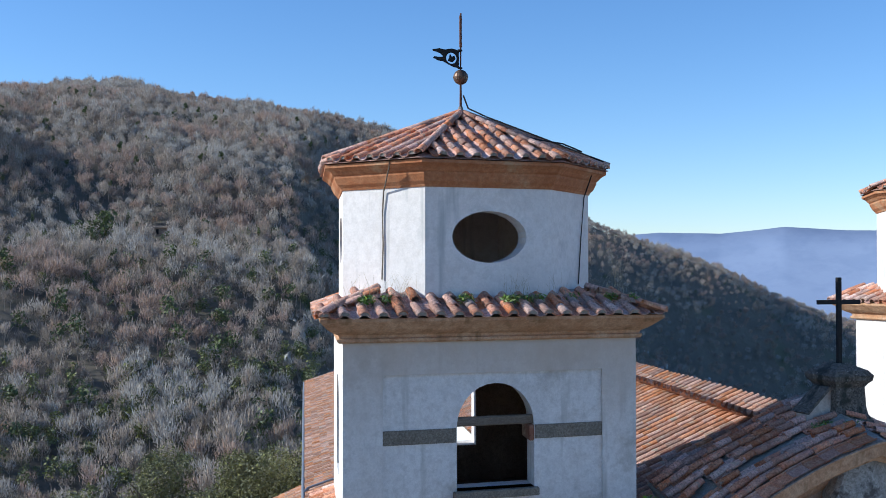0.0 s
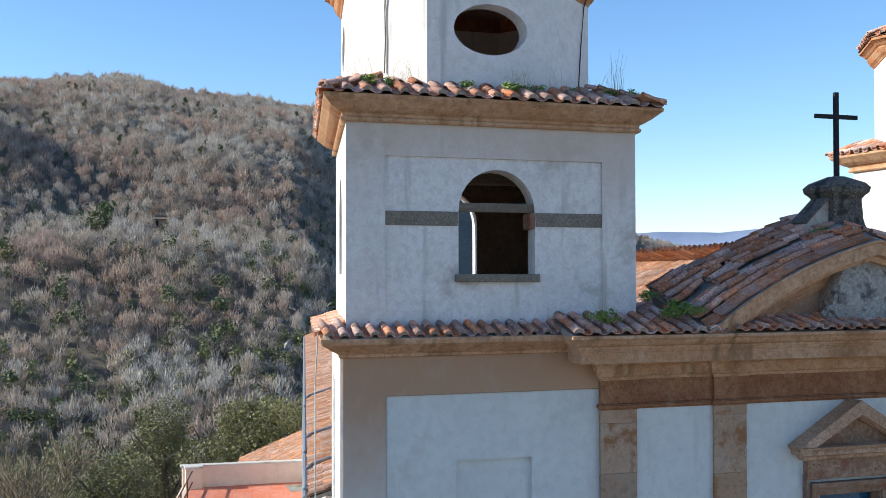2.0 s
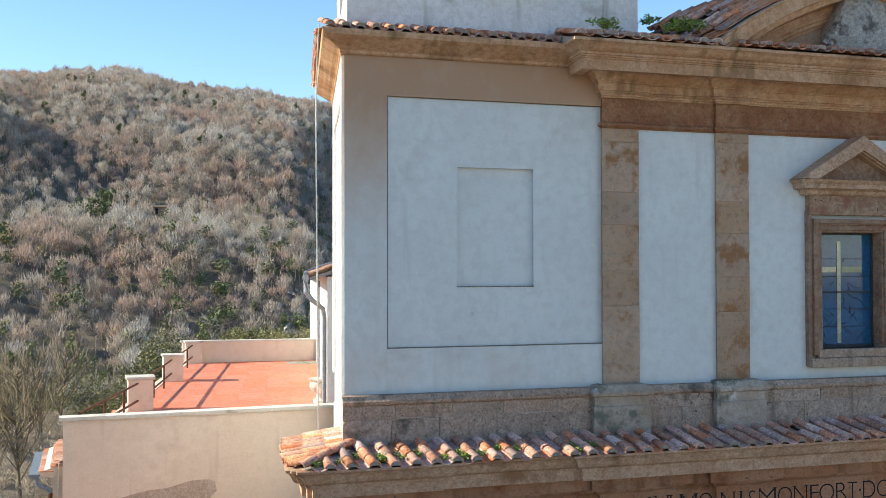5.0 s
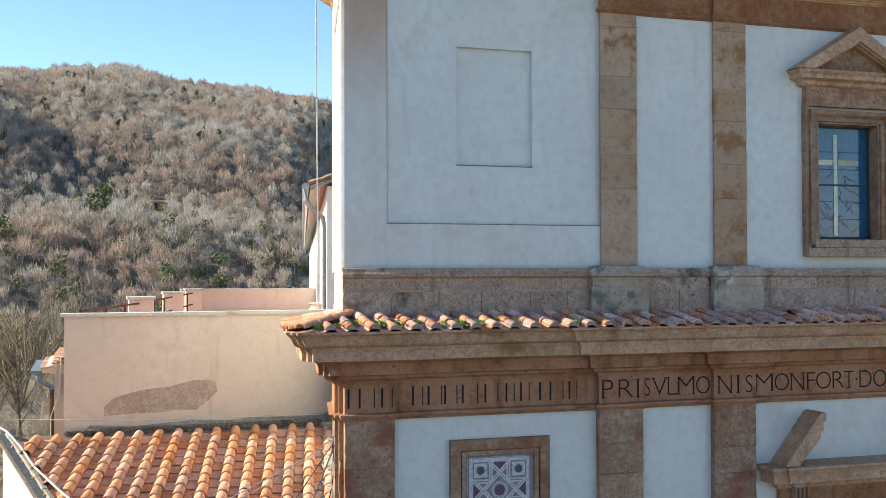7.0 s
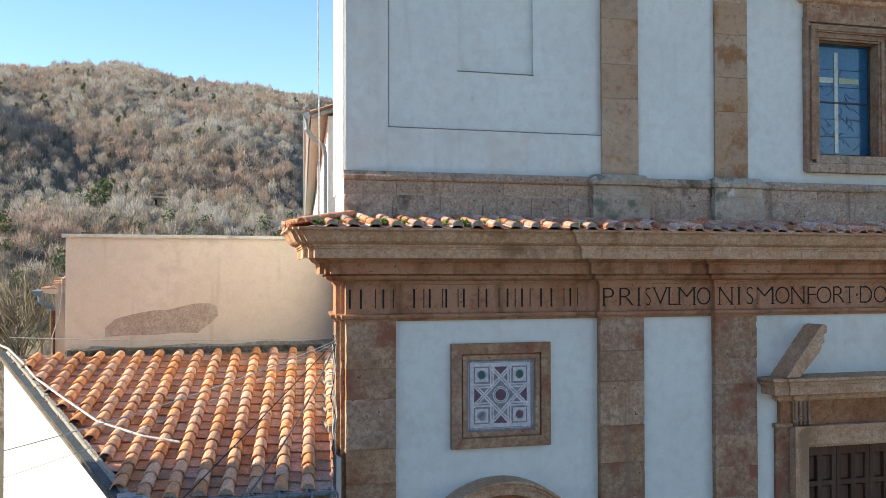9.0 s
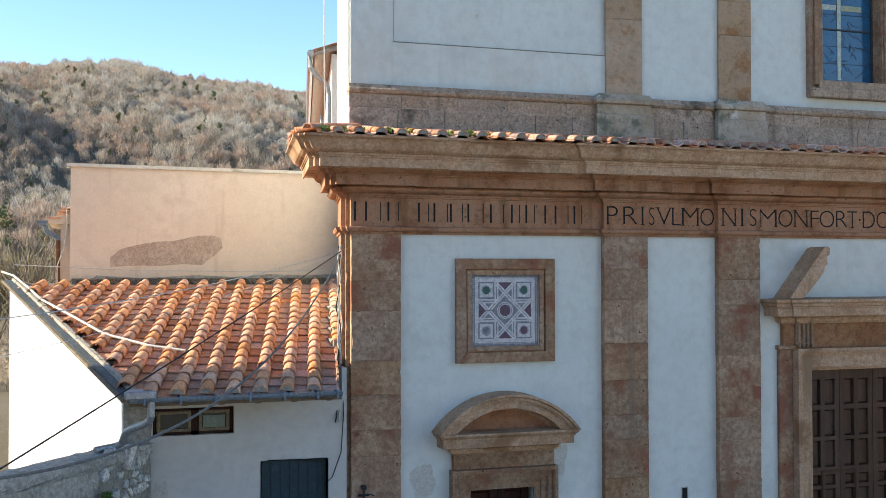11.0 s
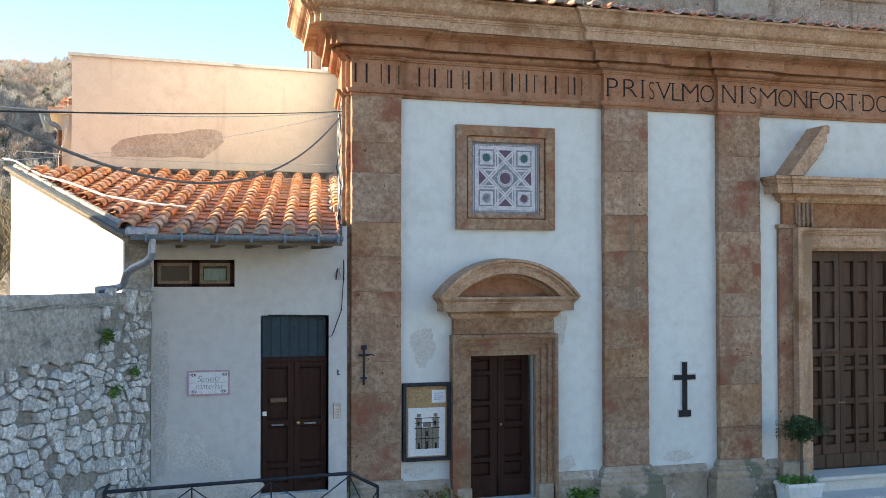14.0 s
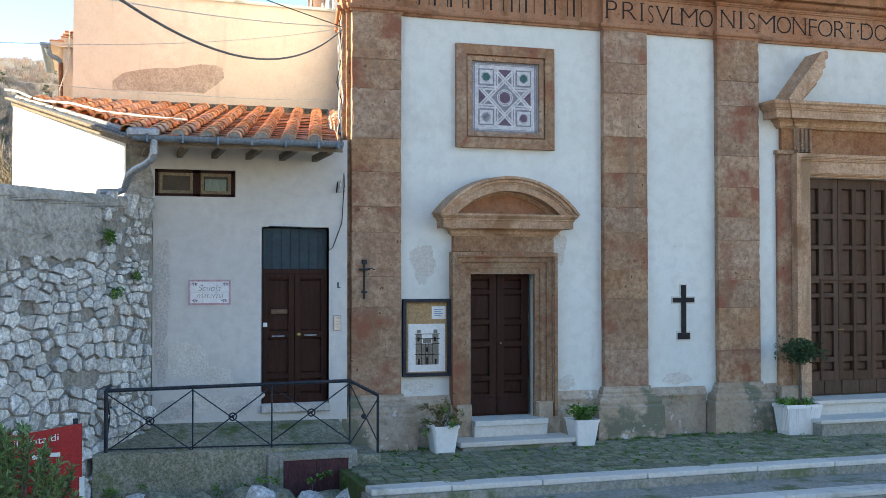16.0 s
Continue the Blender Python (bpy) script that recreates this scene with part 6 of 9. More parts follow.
part("cornice", sweep(bmesh.new(), corn, [(W0 - 0.42, 0.2), (W0 - 0.42, 0.04), (W1 + 0.42, 0.04), (W1 + 0.42, 0.2)]), M["pale_stone"], uw)
bm = bmesh.new()
for s in (1, -1):
    g = lambda x: AX - s * x
    for lo, y in ((0.0, -0.24), (0.1, -0.18), (0.17, -0.1)):
        q = [(g(1.42), 13.63), (g(1.42 - 0.36 - lo * 0.5), 13.63), (g(0.0), 14.22 - lo * 0.4), (g(0.0), 14.5 - lo * 0.7)]
        plate(bm, [q if s < 0 else q[::-1]], front, y, 0.2)
part("gable_moulding", bm, M["pale_stone"], uw, "grey-topped raking cornice")
part("gable_field", plate(bmesh.new(), [[(AX - 0.95, 13.63), (AX + 0.95, 13.63), (AX, 14.2)]], front, 0.05, 0.2), M["stone"], uw)
part("pane", boxes((W0, W1, 0.44, 0.45, WZ0, WZ1)), M["pane"], uw, "dark leaded stained glass")
part("sash", boxes((W0, W0 + 0.04, 0.4, 0.47, WZ0, WZ1), (W1 - 0.04, W1, 0.4, 0.47, WZ0, WZ1), (W0, W1, 0.4, 0.47, WZ0, WZ0 + 0.06), (W0, W1, 0.41, 0.46, 11.42, 11.45), (W0, W1, 0.4, 0.47, WZ1 - 0.04, WZ1)), M["cross_green"], uw)
part("pale_glass_cross", boxes((13.31, 13.4, 0.428, 0.44, 10.42, 12.45), (12.84, 13.29, 0.428, 0.44, 11.83, 11.94)), M["pale_glass"], uw, "pale stained-glass cross")
part("yellow_glass_arm", boxes((13.42, 13.9, 0.428, 0.44, 11.83, 11.94)), M["yellow_glass"], uw, "yellow stained-glass arm of the cross")
bm = bmesh.new()
lr = random.Random(77)
for k in range(20):
    x, z = lr.uniform(W0 + 0.1, W1 - 0.15), lr.uniform(WZ0 + 0.1, 11.75)
    pts = [(x, 0.436, z)]
    for _ in range(5):
        x, z = min(W1 - 0.05, max(W0 + 0.05, x + lr.uniform(-0.12, 0.18))), z + lr.uniform(-0.14, 0.14)
        pts.append((x, 0.436, z))
    tube(bm, pts, 0.005, 4)
for z in (10.75, 11.1, 11.75, 12.1):
    tube(bm, [(W0, 0.436, z), (W1, 0.436, z)], 0.005, 4)
part("lead_line", bm, M["cross_green"], uw)

# ---------------------------------------------------------------- framed marble inlay
mi = thing("marble_panel", (5.92, -0.05, 4.97), "square inlaid marble panel with a star in a stone frame", "wall panel")
def ring_bars(a, b, y0, y1, mat, name, label=""):
    """Four mitred bars of a square frame, each a part."""
    o = [(5.0 + a, 4.97 + a), (6.85 - a, 4.97 + a), (6.85 - a, 6.79 - a), (5.0 + a, 6.79 - a)]
    i_ = [(5.0 + b, 4.97 + b), (6.85 - b, 4.97 + b), (6.85 - b, 6.79 - b), (5.0 + b, 6.79 - b)]
    for k in range(4):
        j = (k + 1) % 4
        part(name, plate(bmesh.new(), [[o[k], o[j], i_[j], i_[k]]], front, y0, y1), mat, mi, label)
ring_bars(0.0, 0.18, -0.09, 0.0, M["stone"], "stone_bar", "brown stone frame bar")
ring_bars(0.18, 0.205, -0.03, 0.0, M["frieze_stone"], "inner_fillet")
ring_bars(0.205, 0.285, -0.068, 0.0, M["stone"], "inner_bar")
PX0, PX1, PZ0, PZ1 = 5.285, 6.565, 5.255, 6.505
pc, pz, ph = (PX0 + PX1) / 2, (PZ0 + PZ1) / 2, (PX1 - PX0) / 2
part("slab", boxes((PX0, PX1, -0.012, 0.0, PZ0, PZ1)), M["marble"], mi, "pale marble ground")
def inlay(name, loops, mat, y, label=""):
    part(name, plate(bmesh.new(), loops, front, y, -0.01), mat, mi, label)
def sq(r, c=(0, 0)):
    return [(pc + c[0] - r, pz + c[1] - r), (pc + c[0] + r, pz + c[1] - r), (pc + c[0] + r, pz + c[1] + r), (pc + c[0] - r, pz + c[1] + r)]
inlay("border_band", [sq(ph - 0.015), sq(ph - 0.075)], M["marble_grey"], -0.015)
for k in range(4):
    for i in range(34):
        a = (i - 16.5) * 0.0335
        c = ((a, ph - 0.045), (a, 0.045 - ph), (ph - 0.045, a), (0.045 - ph, a))[k]
        inlay("tessera", [[(pc + c[0] + u * 0.012, pz + c[1] * 0.976 + v * 0.012) for u, v in ((-1, 0), (0, -1), (1, 0), (0, 1))]], M["marble"], -0.016)
inlay("star_ground", [sq(0.495)], M["marble_grey"], -0.0145)
for a in range(4):
    t = math.pi / 2 * a
    def rot(u, v):
        return (pc + u * math.cos(t) - v * math.sin(t), pz + u * math.sin(t) + v * math.cos(t))
    inlay("purple_wedge", [[rot(-0.125, 0.49), rot(0.0, 0.365), rot(0.125, 0.49)]], M["porphyry"], -0.0175, "purple porphyry triangle")
    for lo, hi, y in ((0.258, 0.298, -0.0158), (0.316, 0.356, -0.0162)):
        inlay("star_strap", [[rot(lo - 0.495, 0.495), rot(0.495, lo - 0.495), rot(0.495, hi - 0.495), rot(hi - 0.495, 0.495)]], M["marble"], y)
    for lo, hi, y in ((0.125, 0.153, -0.0166), (0.171, 0.199, -0.017)):
        for s in (1, -1):
            inlay("star_strap", [[rot(lo, s * 0.495), rot(lo, s * 0.16), rot(hi, s * 0.16), rot(hi, s * 0.495)][::s]], M["marble"], y)
    cc = rot(0.355, 0.355)
    def corner(r):
        return [(cc[0] + u * r, cc[1] + v * r) for u, v in ((-1, -1), (1, -1), (1, 1), (-1, 1))]
    inlay("corner_ground", [corner(0.145)], M["marble_grey"], -0.0178)
    inlay("corner_field", [corner(0.122)], M["marble"], -0.0188)
    inlay("roundel", [oval(cc[0], cc[1], 0.088, 0.088, 18), oval(cc[0], cc[1], 0.08, 0.08, 18)], M["marble_grey"], -0.0196)
    inlay("roundel", [oval(cc[0], cc[1], 0.072, 0.072, 18)], (M["serpentine"], M["serpentine"], M["marble_grey"], M["porphyry"])[a], -0.0198, "inlaid stone disc")
inlay("roundel", [oval(pc, pz, 0.15, 0.15, 24)], M["marble"], -0.0182)
inlay("roundel", [oval(pc, pz, 0.13, 0.13, 24), oval(pc, pz, 0.118, 0.118, 24)], M["marble_grey"], -0.019)
inlay("roundel", [oval(pc, pz, 0.102, 0.102, 24)], M["porphyry"], -0.0194, "central purple disc")

# ---------------------------------------------------------------- writing on the frieze
def letters(text, x0, x1, z, h, y, mat, name, parent=None, depth=0.004, squeeze=True, thin=0.0):
    """Raised lettering, fitted between x0 and x1."""
    cu = bpy.data.curves.new(name, "FONT")
    cu.body, cu.size, cu.extrude, cu.offset = text, h / 0.72, depth, thin
    tmp = bpy.data.objects.new("tmp", cu)
    scene.collection.objects.link(tmp)
    bpy.context.view_layer.update()
    mesh = bpy.data.meshes.new_from_object(tmp.evaluated_get(bpy.context.evaluated_depsgraph_get()))
    bpy.data.objects.remove(tmp)
    xs = [v.co.x for v in mesh.vertices]
    k = (x1 - x0) / (max(xs) - min(xs)) if squeeze else 1.0
    m0 = min(xs)
    for v in mesh.vertices:
        v.co = Vector((x0 + (v.co.x - m0) * k, y - v.co.z, z + v.co.y))
    mesh.materials.clear()
    mesh.materials.append(mat)
    ob = new(name, mesh)
    return under(ob, parent)


def carved(text, x0, x1, z, h, y):
    """One carved capital with thin strokes and small serifs at the ends of its stems."""
    ob = letters(text, x0, x1, z, h, y, M["letter"], "frieze_lettering", entab, 0.002, True, -0.0085)
    me = ob.data
    zs = [v.co.z for v in me.vertices]
    lo, hi = min(zs), max(zs)
    for v in me.vertices:
        v.co.z = z + (v.co.z - lo) * h / (hi - lo)
    ends = set()
    for e in me.edges:
        p, q = me.vertices[e.vertices[0]].co, me.vertices[e.vertices[1]].co
        w = abs(p.x - q.x)
        if abs(p.z - q.z) < 0.002 and abs(p.y - q.y) < 0.001 and 0.012 < w < 0.07 and (abs(p.z - z) < 0.004 or abs(p.z - z - h) < 0.004):
            ends.add((round((p.x + q.x) / 2, 3), abs(p.z - z) < 0.004))
    if text in "SO" or not ends:
        return ob
    b = bmesh.new()
    b.from_mesh(me)
    for x, low in sorted(ends):
        za, zb = (z - 0.004, z + 0.01) if low else (z + h - 0.01, z + h + 0.004)
        box(b, x - 0.04, x + 0.04, y - 0.0025, y - 0.0002, za, zb)
    b.to_mesh(me)
    b.free()
    return ob


LZ, LH = 7.418, 0.325            # the lettering's foot and height
# the person's name stays as plain bars, one to a letter
bars = [(3.2, 0.06), (3.5, 0.28), (3.85, 0.2), (4.42, 0.2), (4.73, 0.26), (5.02, 0.24), (5.37, 0.3), (5.77, 0.26), (6.12, 0.17), (6.4, 0.18), (6.7, 0.05), (7.01, 0.27), (7.33, 0.17)]
for x, w in bars:
    yy = -0.132 if x < 3.95 else -0.032
    bw = boxes((x - w / 2, x - w / 2 + 0.034, yy - 0.003, yy, LZ, LZ + LH))
    if w > 0.1:
        box(bw, x + w / 2 - 0.016, x + w / 2, yy - 0.003, yy, LZ, LZ + LH)
    part("frieze_lettering", bw, M["letter"], entab)
for text, a, b, y in (("P", 7.86, 8.08, -0.13), ("R", 8.19, 8.48, -0.13), ("I", 8.565, 8.6, -0.13), ("S", 8.77, 8.88, -0.03), ("V", 8.93, 9.23, -0.03), ("L", 9.25, 9.44, -0.03), ("M", 9.46, 9.81, -0.03),
                      ("O", 9.85, 10.14, -0.03), ("N", 10.26, 10.55, -0.13), ("I", 10.67, 10.71, -0.13), ("S", 10.85, 11.0, -0.13), ("M", 11.12, 11.52, -0.03), ("O", 11.56, 11.88, -0.03), ("N", 11.92, 12.22, -0.03),
                      ("F", 12.29, 12.48, -0.03), ("O", 12.5, 12.84, -0.03), ("R", 12.88, 13.15, -0.03), ("T", 13.15, 13.38, -0.03), ("D", 13.51, 13.8, -0.03), ("O", 13.84, 14.16, -0.03)):
    carved(text, a, b, LZ, LH, y - 0.001)
part("frieze_lettering", boxes((13.42, 13.46, -0.033, -0.03, LZ + 0.14, LZ + 0.18)), M["letter"], entab)

# ---------------------------------------------------------------- black crosses, notice board
wc = thing("wall_cross", (9.49, -0.02, 1.54), "flat black metal cross on a stepped foot on the white wall", "cross")
cz0, cz1, cxm = 1.54, 2.55, 9.49
part("back_plate", boxes((cxm - 0.075, cxm + 0.075, -0.012, 0, cz0 - 0.02, cz1 + 0.02), (cxm - 0.25, cxm + 0.25, -0.011, 0, 2.2, 2.34), (cxm - 0.15, cxm + 0.15, -0.0105, 0, cz0 - 0.02, cz0 + 0.15)), M["white_stone"], wc, "pale mortar edge")
part("upright", boxes((cxm - 0.05, cxm + 0.05, -0.03, 0, cz0, cz1), bevel=0.004), M["black"], wc)
part("arm", boxes((cxm - 0.225, cxm + 0.225, -0.032, 0, 2.225, 2.315), bevel=0.004), M["black"], wc)
part("foot", boxes((cxm - 0.125, cxm + 0.125, -0.034, 0, cz0, cz0 + 0.12), bevel=0.004), M["black"], wc)
sc = thing("torch_bracket", (3.33, -0.2, 2.33), "dark wrought-iron torch bracket on the corner pilaster", "bracket")
bm = bmesh.new()
tube(bm, [(3.33, -0.17, 2.34), (3.33, -0.17, 2.98)], 0.018, 8)
part("stem", bm, M["iron"], sc)
part("ring", boxes((3.24, 3.42, -0.2, -0.13, 2.82, 2.85), (3.28, 3.38, -0.2, -0.13, 2.44, 2.47), (3.29, 3.37, -0.21, -0.13, 2.93, 3.0), bevel=0.005), M["iron"], sc)
part("arm", tube(bmesh.new(), [(3.33, -0.17, 2.84), (3.44, -0.22, 2.85), (3.5, -0.24, 2.83)], 0.01, 6), M["iron"], sc)
nb = thing("notice_board", (4.46, -0.08, 1.0), "wall-mounted glazed notice board with a printed church view", "notice board")
part("frame", boxes((4.03, 4.09, -0.1, 0, 1.0, 2.33), (4.83, 4.89, -0.1, 0, 1.0, 2.33), (4.09, 4.83, -0.1, 0, 1.0, 1.06), (4.09, 4.83, -0.1, 0, 2.27, 2.33), bevel=0.006), M["iron"], nb)
part("back_board", boxes((4.09, 4.83, -0.03, 0, 1.06, 2.27)), M["cork"], nb)
part("paper_sheet", boxes((4.56, 4.81, -0.036, -0.03, 1.98, 2.2)), M["paper"], nb)
part("text_bar", boxes(*[(4.6, 4.76 - 0.03 * (i % 2), -0.039, -0.036, 2.14 - i * 0.035, 2.15 - i * 0.035) for i in range(4)]), M["blue_paint"], nb)
part("poster", boxes((4.14, 4.8, -0.036, -0.03, 1.08, 1.9)), M["paper"], nb, "printed sheet with a drawing of a twin-towered church")
draw = bmesh.new()
for q in ((4.27, 4.68, 1.2, 1.55), (4.27, 4.38, 1.55, 1.72), (4.57, 4.68, 1.55, 1.72), (4.29, 4.36, 1.74, 1.8), (4.59, 4.66, 1.74, 1.8), (4.4, 4.55, 1.57, 1.64)):
    box(draw, q[0], q[1], -0.0395, -0.036, q[2], q[3])
part("drawn_church", draw, M["band_stone"], nb)
draw = bmesh.new()
for x in (4.27, 4.37, 4.44, 4.5, 4.57, 4.67):
    box(draw, x, x + 0.008, -0.042, -0.0395, 1.2, 1.55)
for z in (1.37, 1.55, 1.64, 1.72):
    box(draw, 4.25, 4.7, -0.0425, -0.0395, z, z + 0.012)
for x, z, h in ((4.455, 1.2, 0.13), (4.31, 1.2, 0.1), (4.61, 1.2, 0.1), (4.455, 1.42, 0.08), (4.3, 1.6, 0.07), (4.6, 1.6, 0.07)):
    box(draw, x, x + 0.035, -0.0415, -0.0395, z, z + h)
part("drawn_line", draw, M["letter"], nb)
bm = bmesh.new()
box(bm, 4.89, 4.92, -0.08, -0.04, 1.62, 1.7, bevel=0.006)
box(bm, 4.89, 4.91, -0.085, -0.03, 1.78, 1.82, bevel=0.004)
part("latch", bm, M["black"], nb)

# ---------------------------------------------------------------- school house
school_front = structure("wall_school_front", plate(bmesh.new(), [[(-0.12, -1.0), (3.0, -1.0), (3.0, 4.98), (-0.53, 4.98), (-0.53, 3.6), (-0.12, 3.6)], rect(1.6, 2.68, 0.66, 3.51), rect(-0.11 + 0.02, 1.165, 3.99, 4.42)], front, -0.33, 0.05),
                         M["school_wall"], "patchy grey-white rendered front wall of the school", "wall")
part("corner_render", plate(bmesh.new(), [[(-0.53, 3.6), (-0.16, 3.6), (-0.13, 3.9), (-0.1, 4.2), (-0.17, 4.5), (-0.12, 4.97), (-0.53, 4.97)]], front, -0.337, -0.33), M["rough_render"], school_front, "rough bare render at the corner")
SV = Vector((0.2, 0.98, 0.207)).normalized()
bm = bmesh.new()
ax, ay, bx, by = -0.535, -0.325, -2.58, 6.0
q = [(ax, ay, -1.0), (bx, by, -1.0), (bx, by, 6.3), (ax, ay, 4.98)]
lo = [bm.verts.new(p) for p in q]
hi = [bm.verts.new((p[0] + (0.35 if p[1] > 1 else 0.02), p[1], p[2])) for p in q]
bm.faces.new(lo)
bm.faces.new(hi[::-1])
for i in range(4):
    bm.faces.new((lo[i], lo[(i + 1) % 4], hi[(i + 1) % 4], hi[i]))
structure("wall_school_side", bm, M["bright_white"], "bright white sunlit gable side of the school", "wall")
structure("floor_school", boxes((0.3, 3.0, 0.05, 5.8, 0.5, 0.6)), M["interior"], "school floor behind the door", "floor")
sr = thing("school_roof", (0.5, 2.0, 4.8), "sloping school roof of orange barrel tiles over flat pans", "tile roof")
bm = bmesh.new()
pl = [(-0.5, -1.66, 4.72), (2.62, -1.66, 4.72), (4.35, 6.1, 6.35), (-2.62, 6.05, 6.34)]
a = [bm.verts.new(p) for p in pl]
b = [bm.verts.new((p[0], p[1], p[2] - 0.1)) for p in pl]
bm.faces.new(a)
bm.faces.new(b[::-1])
for i in range(4):
    bm.faces.new((a[i], b[i], b[(i + 1) % 4], a[(i + 1) % 4]))
part("roof_deck", bm, M["beam"], sr)
tile_set("school", 0.52, 0.235, 0.185, 0.105, 0.39, M["tile_new"], M["pan_tile"], flat=True)
RE = 2.6                        # where the eave stops short of the church corner


def bed_strip(p, q, w):
    """A flat strip of metal from p to q, w wide."""
    bm = bmesh.new()
    lo = [bm.verts.new(v) for v in (p, (p[0] + w, p[1], p[2]), (q[0] + w, q[1], q[2]), q)]
    hi = [bm.verts.new(v.co + Vector((0, 0, 0.02))) for v in lo]
    bm.faces.new(lo[::-1])
    bm.faces.new(hi)
    for i in range(4):
        bm.faces.new((lo[i], lo[(i + 1) % 4], hi[(i + 1) % 4], hi[i]))
    return bm


def in_school(x, y):
    p = Vector((-4.4, -1.72, 4.75)) + Vector((1, 0, 0)) * x + SV * y
    t = (p.y + 1.66) / 7.72
    pan = abs(((x - 0.17) / 0.4) % 1 - 0.5) < 0.1
    return p.x > -0.5 - 2.1 * t + (0.26 if pan else 0.16) and p.x < RE + (4.28 - RE) * t - 0.05 and p.y < 5.78
lay_tiles(sr, "school", (-4.4, -1.72, 4.75), (1, 0, 0), SV, 21, 0.4, 19, 0.425, keep=in_school, rng=random.Random(15), jitter=0.5, tilt=-3.6, material=M["pan_tile"], first=0.17)
bm = bmesh.new()
for i in range(26):
    t0, t1 = i / 26, (i + 1) / 26
    w = 0.07 + 0.03 * noise.noise((i * 0.9, 4, 4))
    a = Vector((-0.5, -1.7, 4.74)).lerp(Vector((-2.63, 6.05, 6.37)), t0)
    c = Vector((-0.5, -1.7, 4.74)).lerp(Vector((-2.63, 6.05, 6.37)), t1)
    tube(bm, [a + Vector((0.14, 0, 0.015)), c + Vector((0.14, 0, 0.015))], [w, w], 6)
part("verge_mortar", bm, M["mortar"], sr, "uneven mortar verge")
part("verge_strip", bed_strip((-0.56, -1.72, 4.755), (-2.69, 6.05, 6.39), 0.2), M["slate_metal"], sr, "dark metal strip along the verge")
part("verge_board", tube(bmesh.new(), [(-0.58, -1.74, 4.72), (-2.72, 6.05, 6.38)], 0.03, 6), M["beam"], sr)
part("flashing", boxes((-1.4, 4.0, 5.9, 6.1, 6.2, 6.44), bevel=0.02), M["lichen"], sr, "dark mortar flashing at the wall")
bm = bmesh.new()
rp = random.Random(9)
for k in range(3, 10):
    y = -1.6 + k * 0.75
    t = (y + 1.66) / 7.72
    box(bm, 2.5 + 1.66 * t, 2.76 + 1.66 * t, y, y + 0.78, 4.72 + 1.7 * t, 4.86 + 1.7 * t + rp.uniform(0, 0.03))
part("side_flashing", bm, M["mortar"], sr, "grey mortar strip against the church")

gut = thing("roof_gutter", (1.2, -1.75, 4.65), "blue-grey half-round eaves gutter with a zinc downpipe", "gutter")
bm = bmesh.new()
prof = [(math.cos(math.pi * (1 + i / 8)) * 0.08, math.sin(math.pi * (1 + i / 8)) * 0.08) for i in range(9)]
prof += [(x * 0.85, z * 0.85) for x, z in reversed(prof)]
a = [bm.verts.new((-0.5, -1.76 + u, 4.76 + v)) for u, v in prof]
b = [bm.verts.new((2.6, -1.76 + u, 4.76 + v)) for u, v in prof]
for i in range(len(prof)):
    j = (i + 1) % len(prof)
    bm.faces.new((a[i], a[j], b[j], b[i]))
bm.faces.new(a)
bm.faces.new(b)
part("trough", bm, M["gutter_blue"], gut)
part("bracket", boxes(*[(x, x + 0.03, -1.86, -1.66, 4.66, 4.78) for x in (-0.3, 0.2, 0.7, 1.2, 1.7, 2.2, 2.5)]), M["gutter_blue"], gut)
part("hopper", boxes((-0.56, -0.12, -1.86, -1.5, 4.74, 4.86), bevel=0.02), M["zinc"], gut)
part("downpipe", tube(bmesh.new(), [(-0.19, -1.76, 4.7), (-0.19, -1.76, 4.5), (-0.21, -1.73, 4.43), (-0.27, -1.65, 4.37), (-0.46, -1.4, 4.27), (-0.52, -1.28, 4.21), (-0.55, -1.15, 4.12), (-0.58, -1.08, 4.02), (-0.68, -1.05, 3.98), (-0.95, -1.2, 3.96)], 0.055, 10), M["zinc"], gut, "bent zinc downpipe")
rafters = thing("eave_rafters", (1.2, -1.0, 4.6), "short dark wooden rafter ends under the school eaves", "rafter")
for i in range(6):
    x = -0.3 + i * 0.54
    part("rafter", boxes((x, x + 0.09, -1.6, -0.33, 4.6, 4.7), bevel=0.005), M["beam"], rafters)

sd = thing("school_door", (2.14, -0.25, 0.66), "closed dark red-brown double door with a ribbed glass transom", "door")
for a, b in ((1.6, 2.138), (2.142, 2.68)):
    panel_leaf(sd, "door_leaf", a, b, 0.66, 2.76, -0.24, 1, [(0.8, 1.05), (1.13, 1.72), (1.82, 2.68)], M["wood"], 0.1)
part("transom_bar", boxes((1.6, 2.68, -0.25, -0.18, 2.76, 2.84), bevel=0.005), M["wood"], sd)
part("transom_glass", boxes((1.6, 2.68, -0.2, -0.19, 2.84, 3.51)), M["transom"], sd, "dark ribbed transom glass")
part("transom_rib", boxes(*[(1.62 + 0.152 * i, 1.628 + 0.152 * i, -0.21, -0.2, 2.84, 3.51) for i in range(8)]), M["iron"], sd)
part("letter_slot", boxes((1.75, 2.02, -0.262, -0.235, 2.11, 2.19), bevel=0.006), M["bronze"], sd, "dark metal letter slot")
part("door_handle", boxes((1.77, 1.97, -0.275, -0.24, 1.735, 1.76), (2.3, 2.5, -0.275, -0.24, 1.745, 1.77), bevel=0.006), M["zinc"], sd)
part("knob", ball(bmesh.new(), (2.2, -0.28, 1.77), 0.035), M["brass"], sd)
part("doorstep", boxes((1.57, 2.71, -0.4, -0.2, 0.52, 0.655), bevel=0.015), M["grey_patch"], sd)
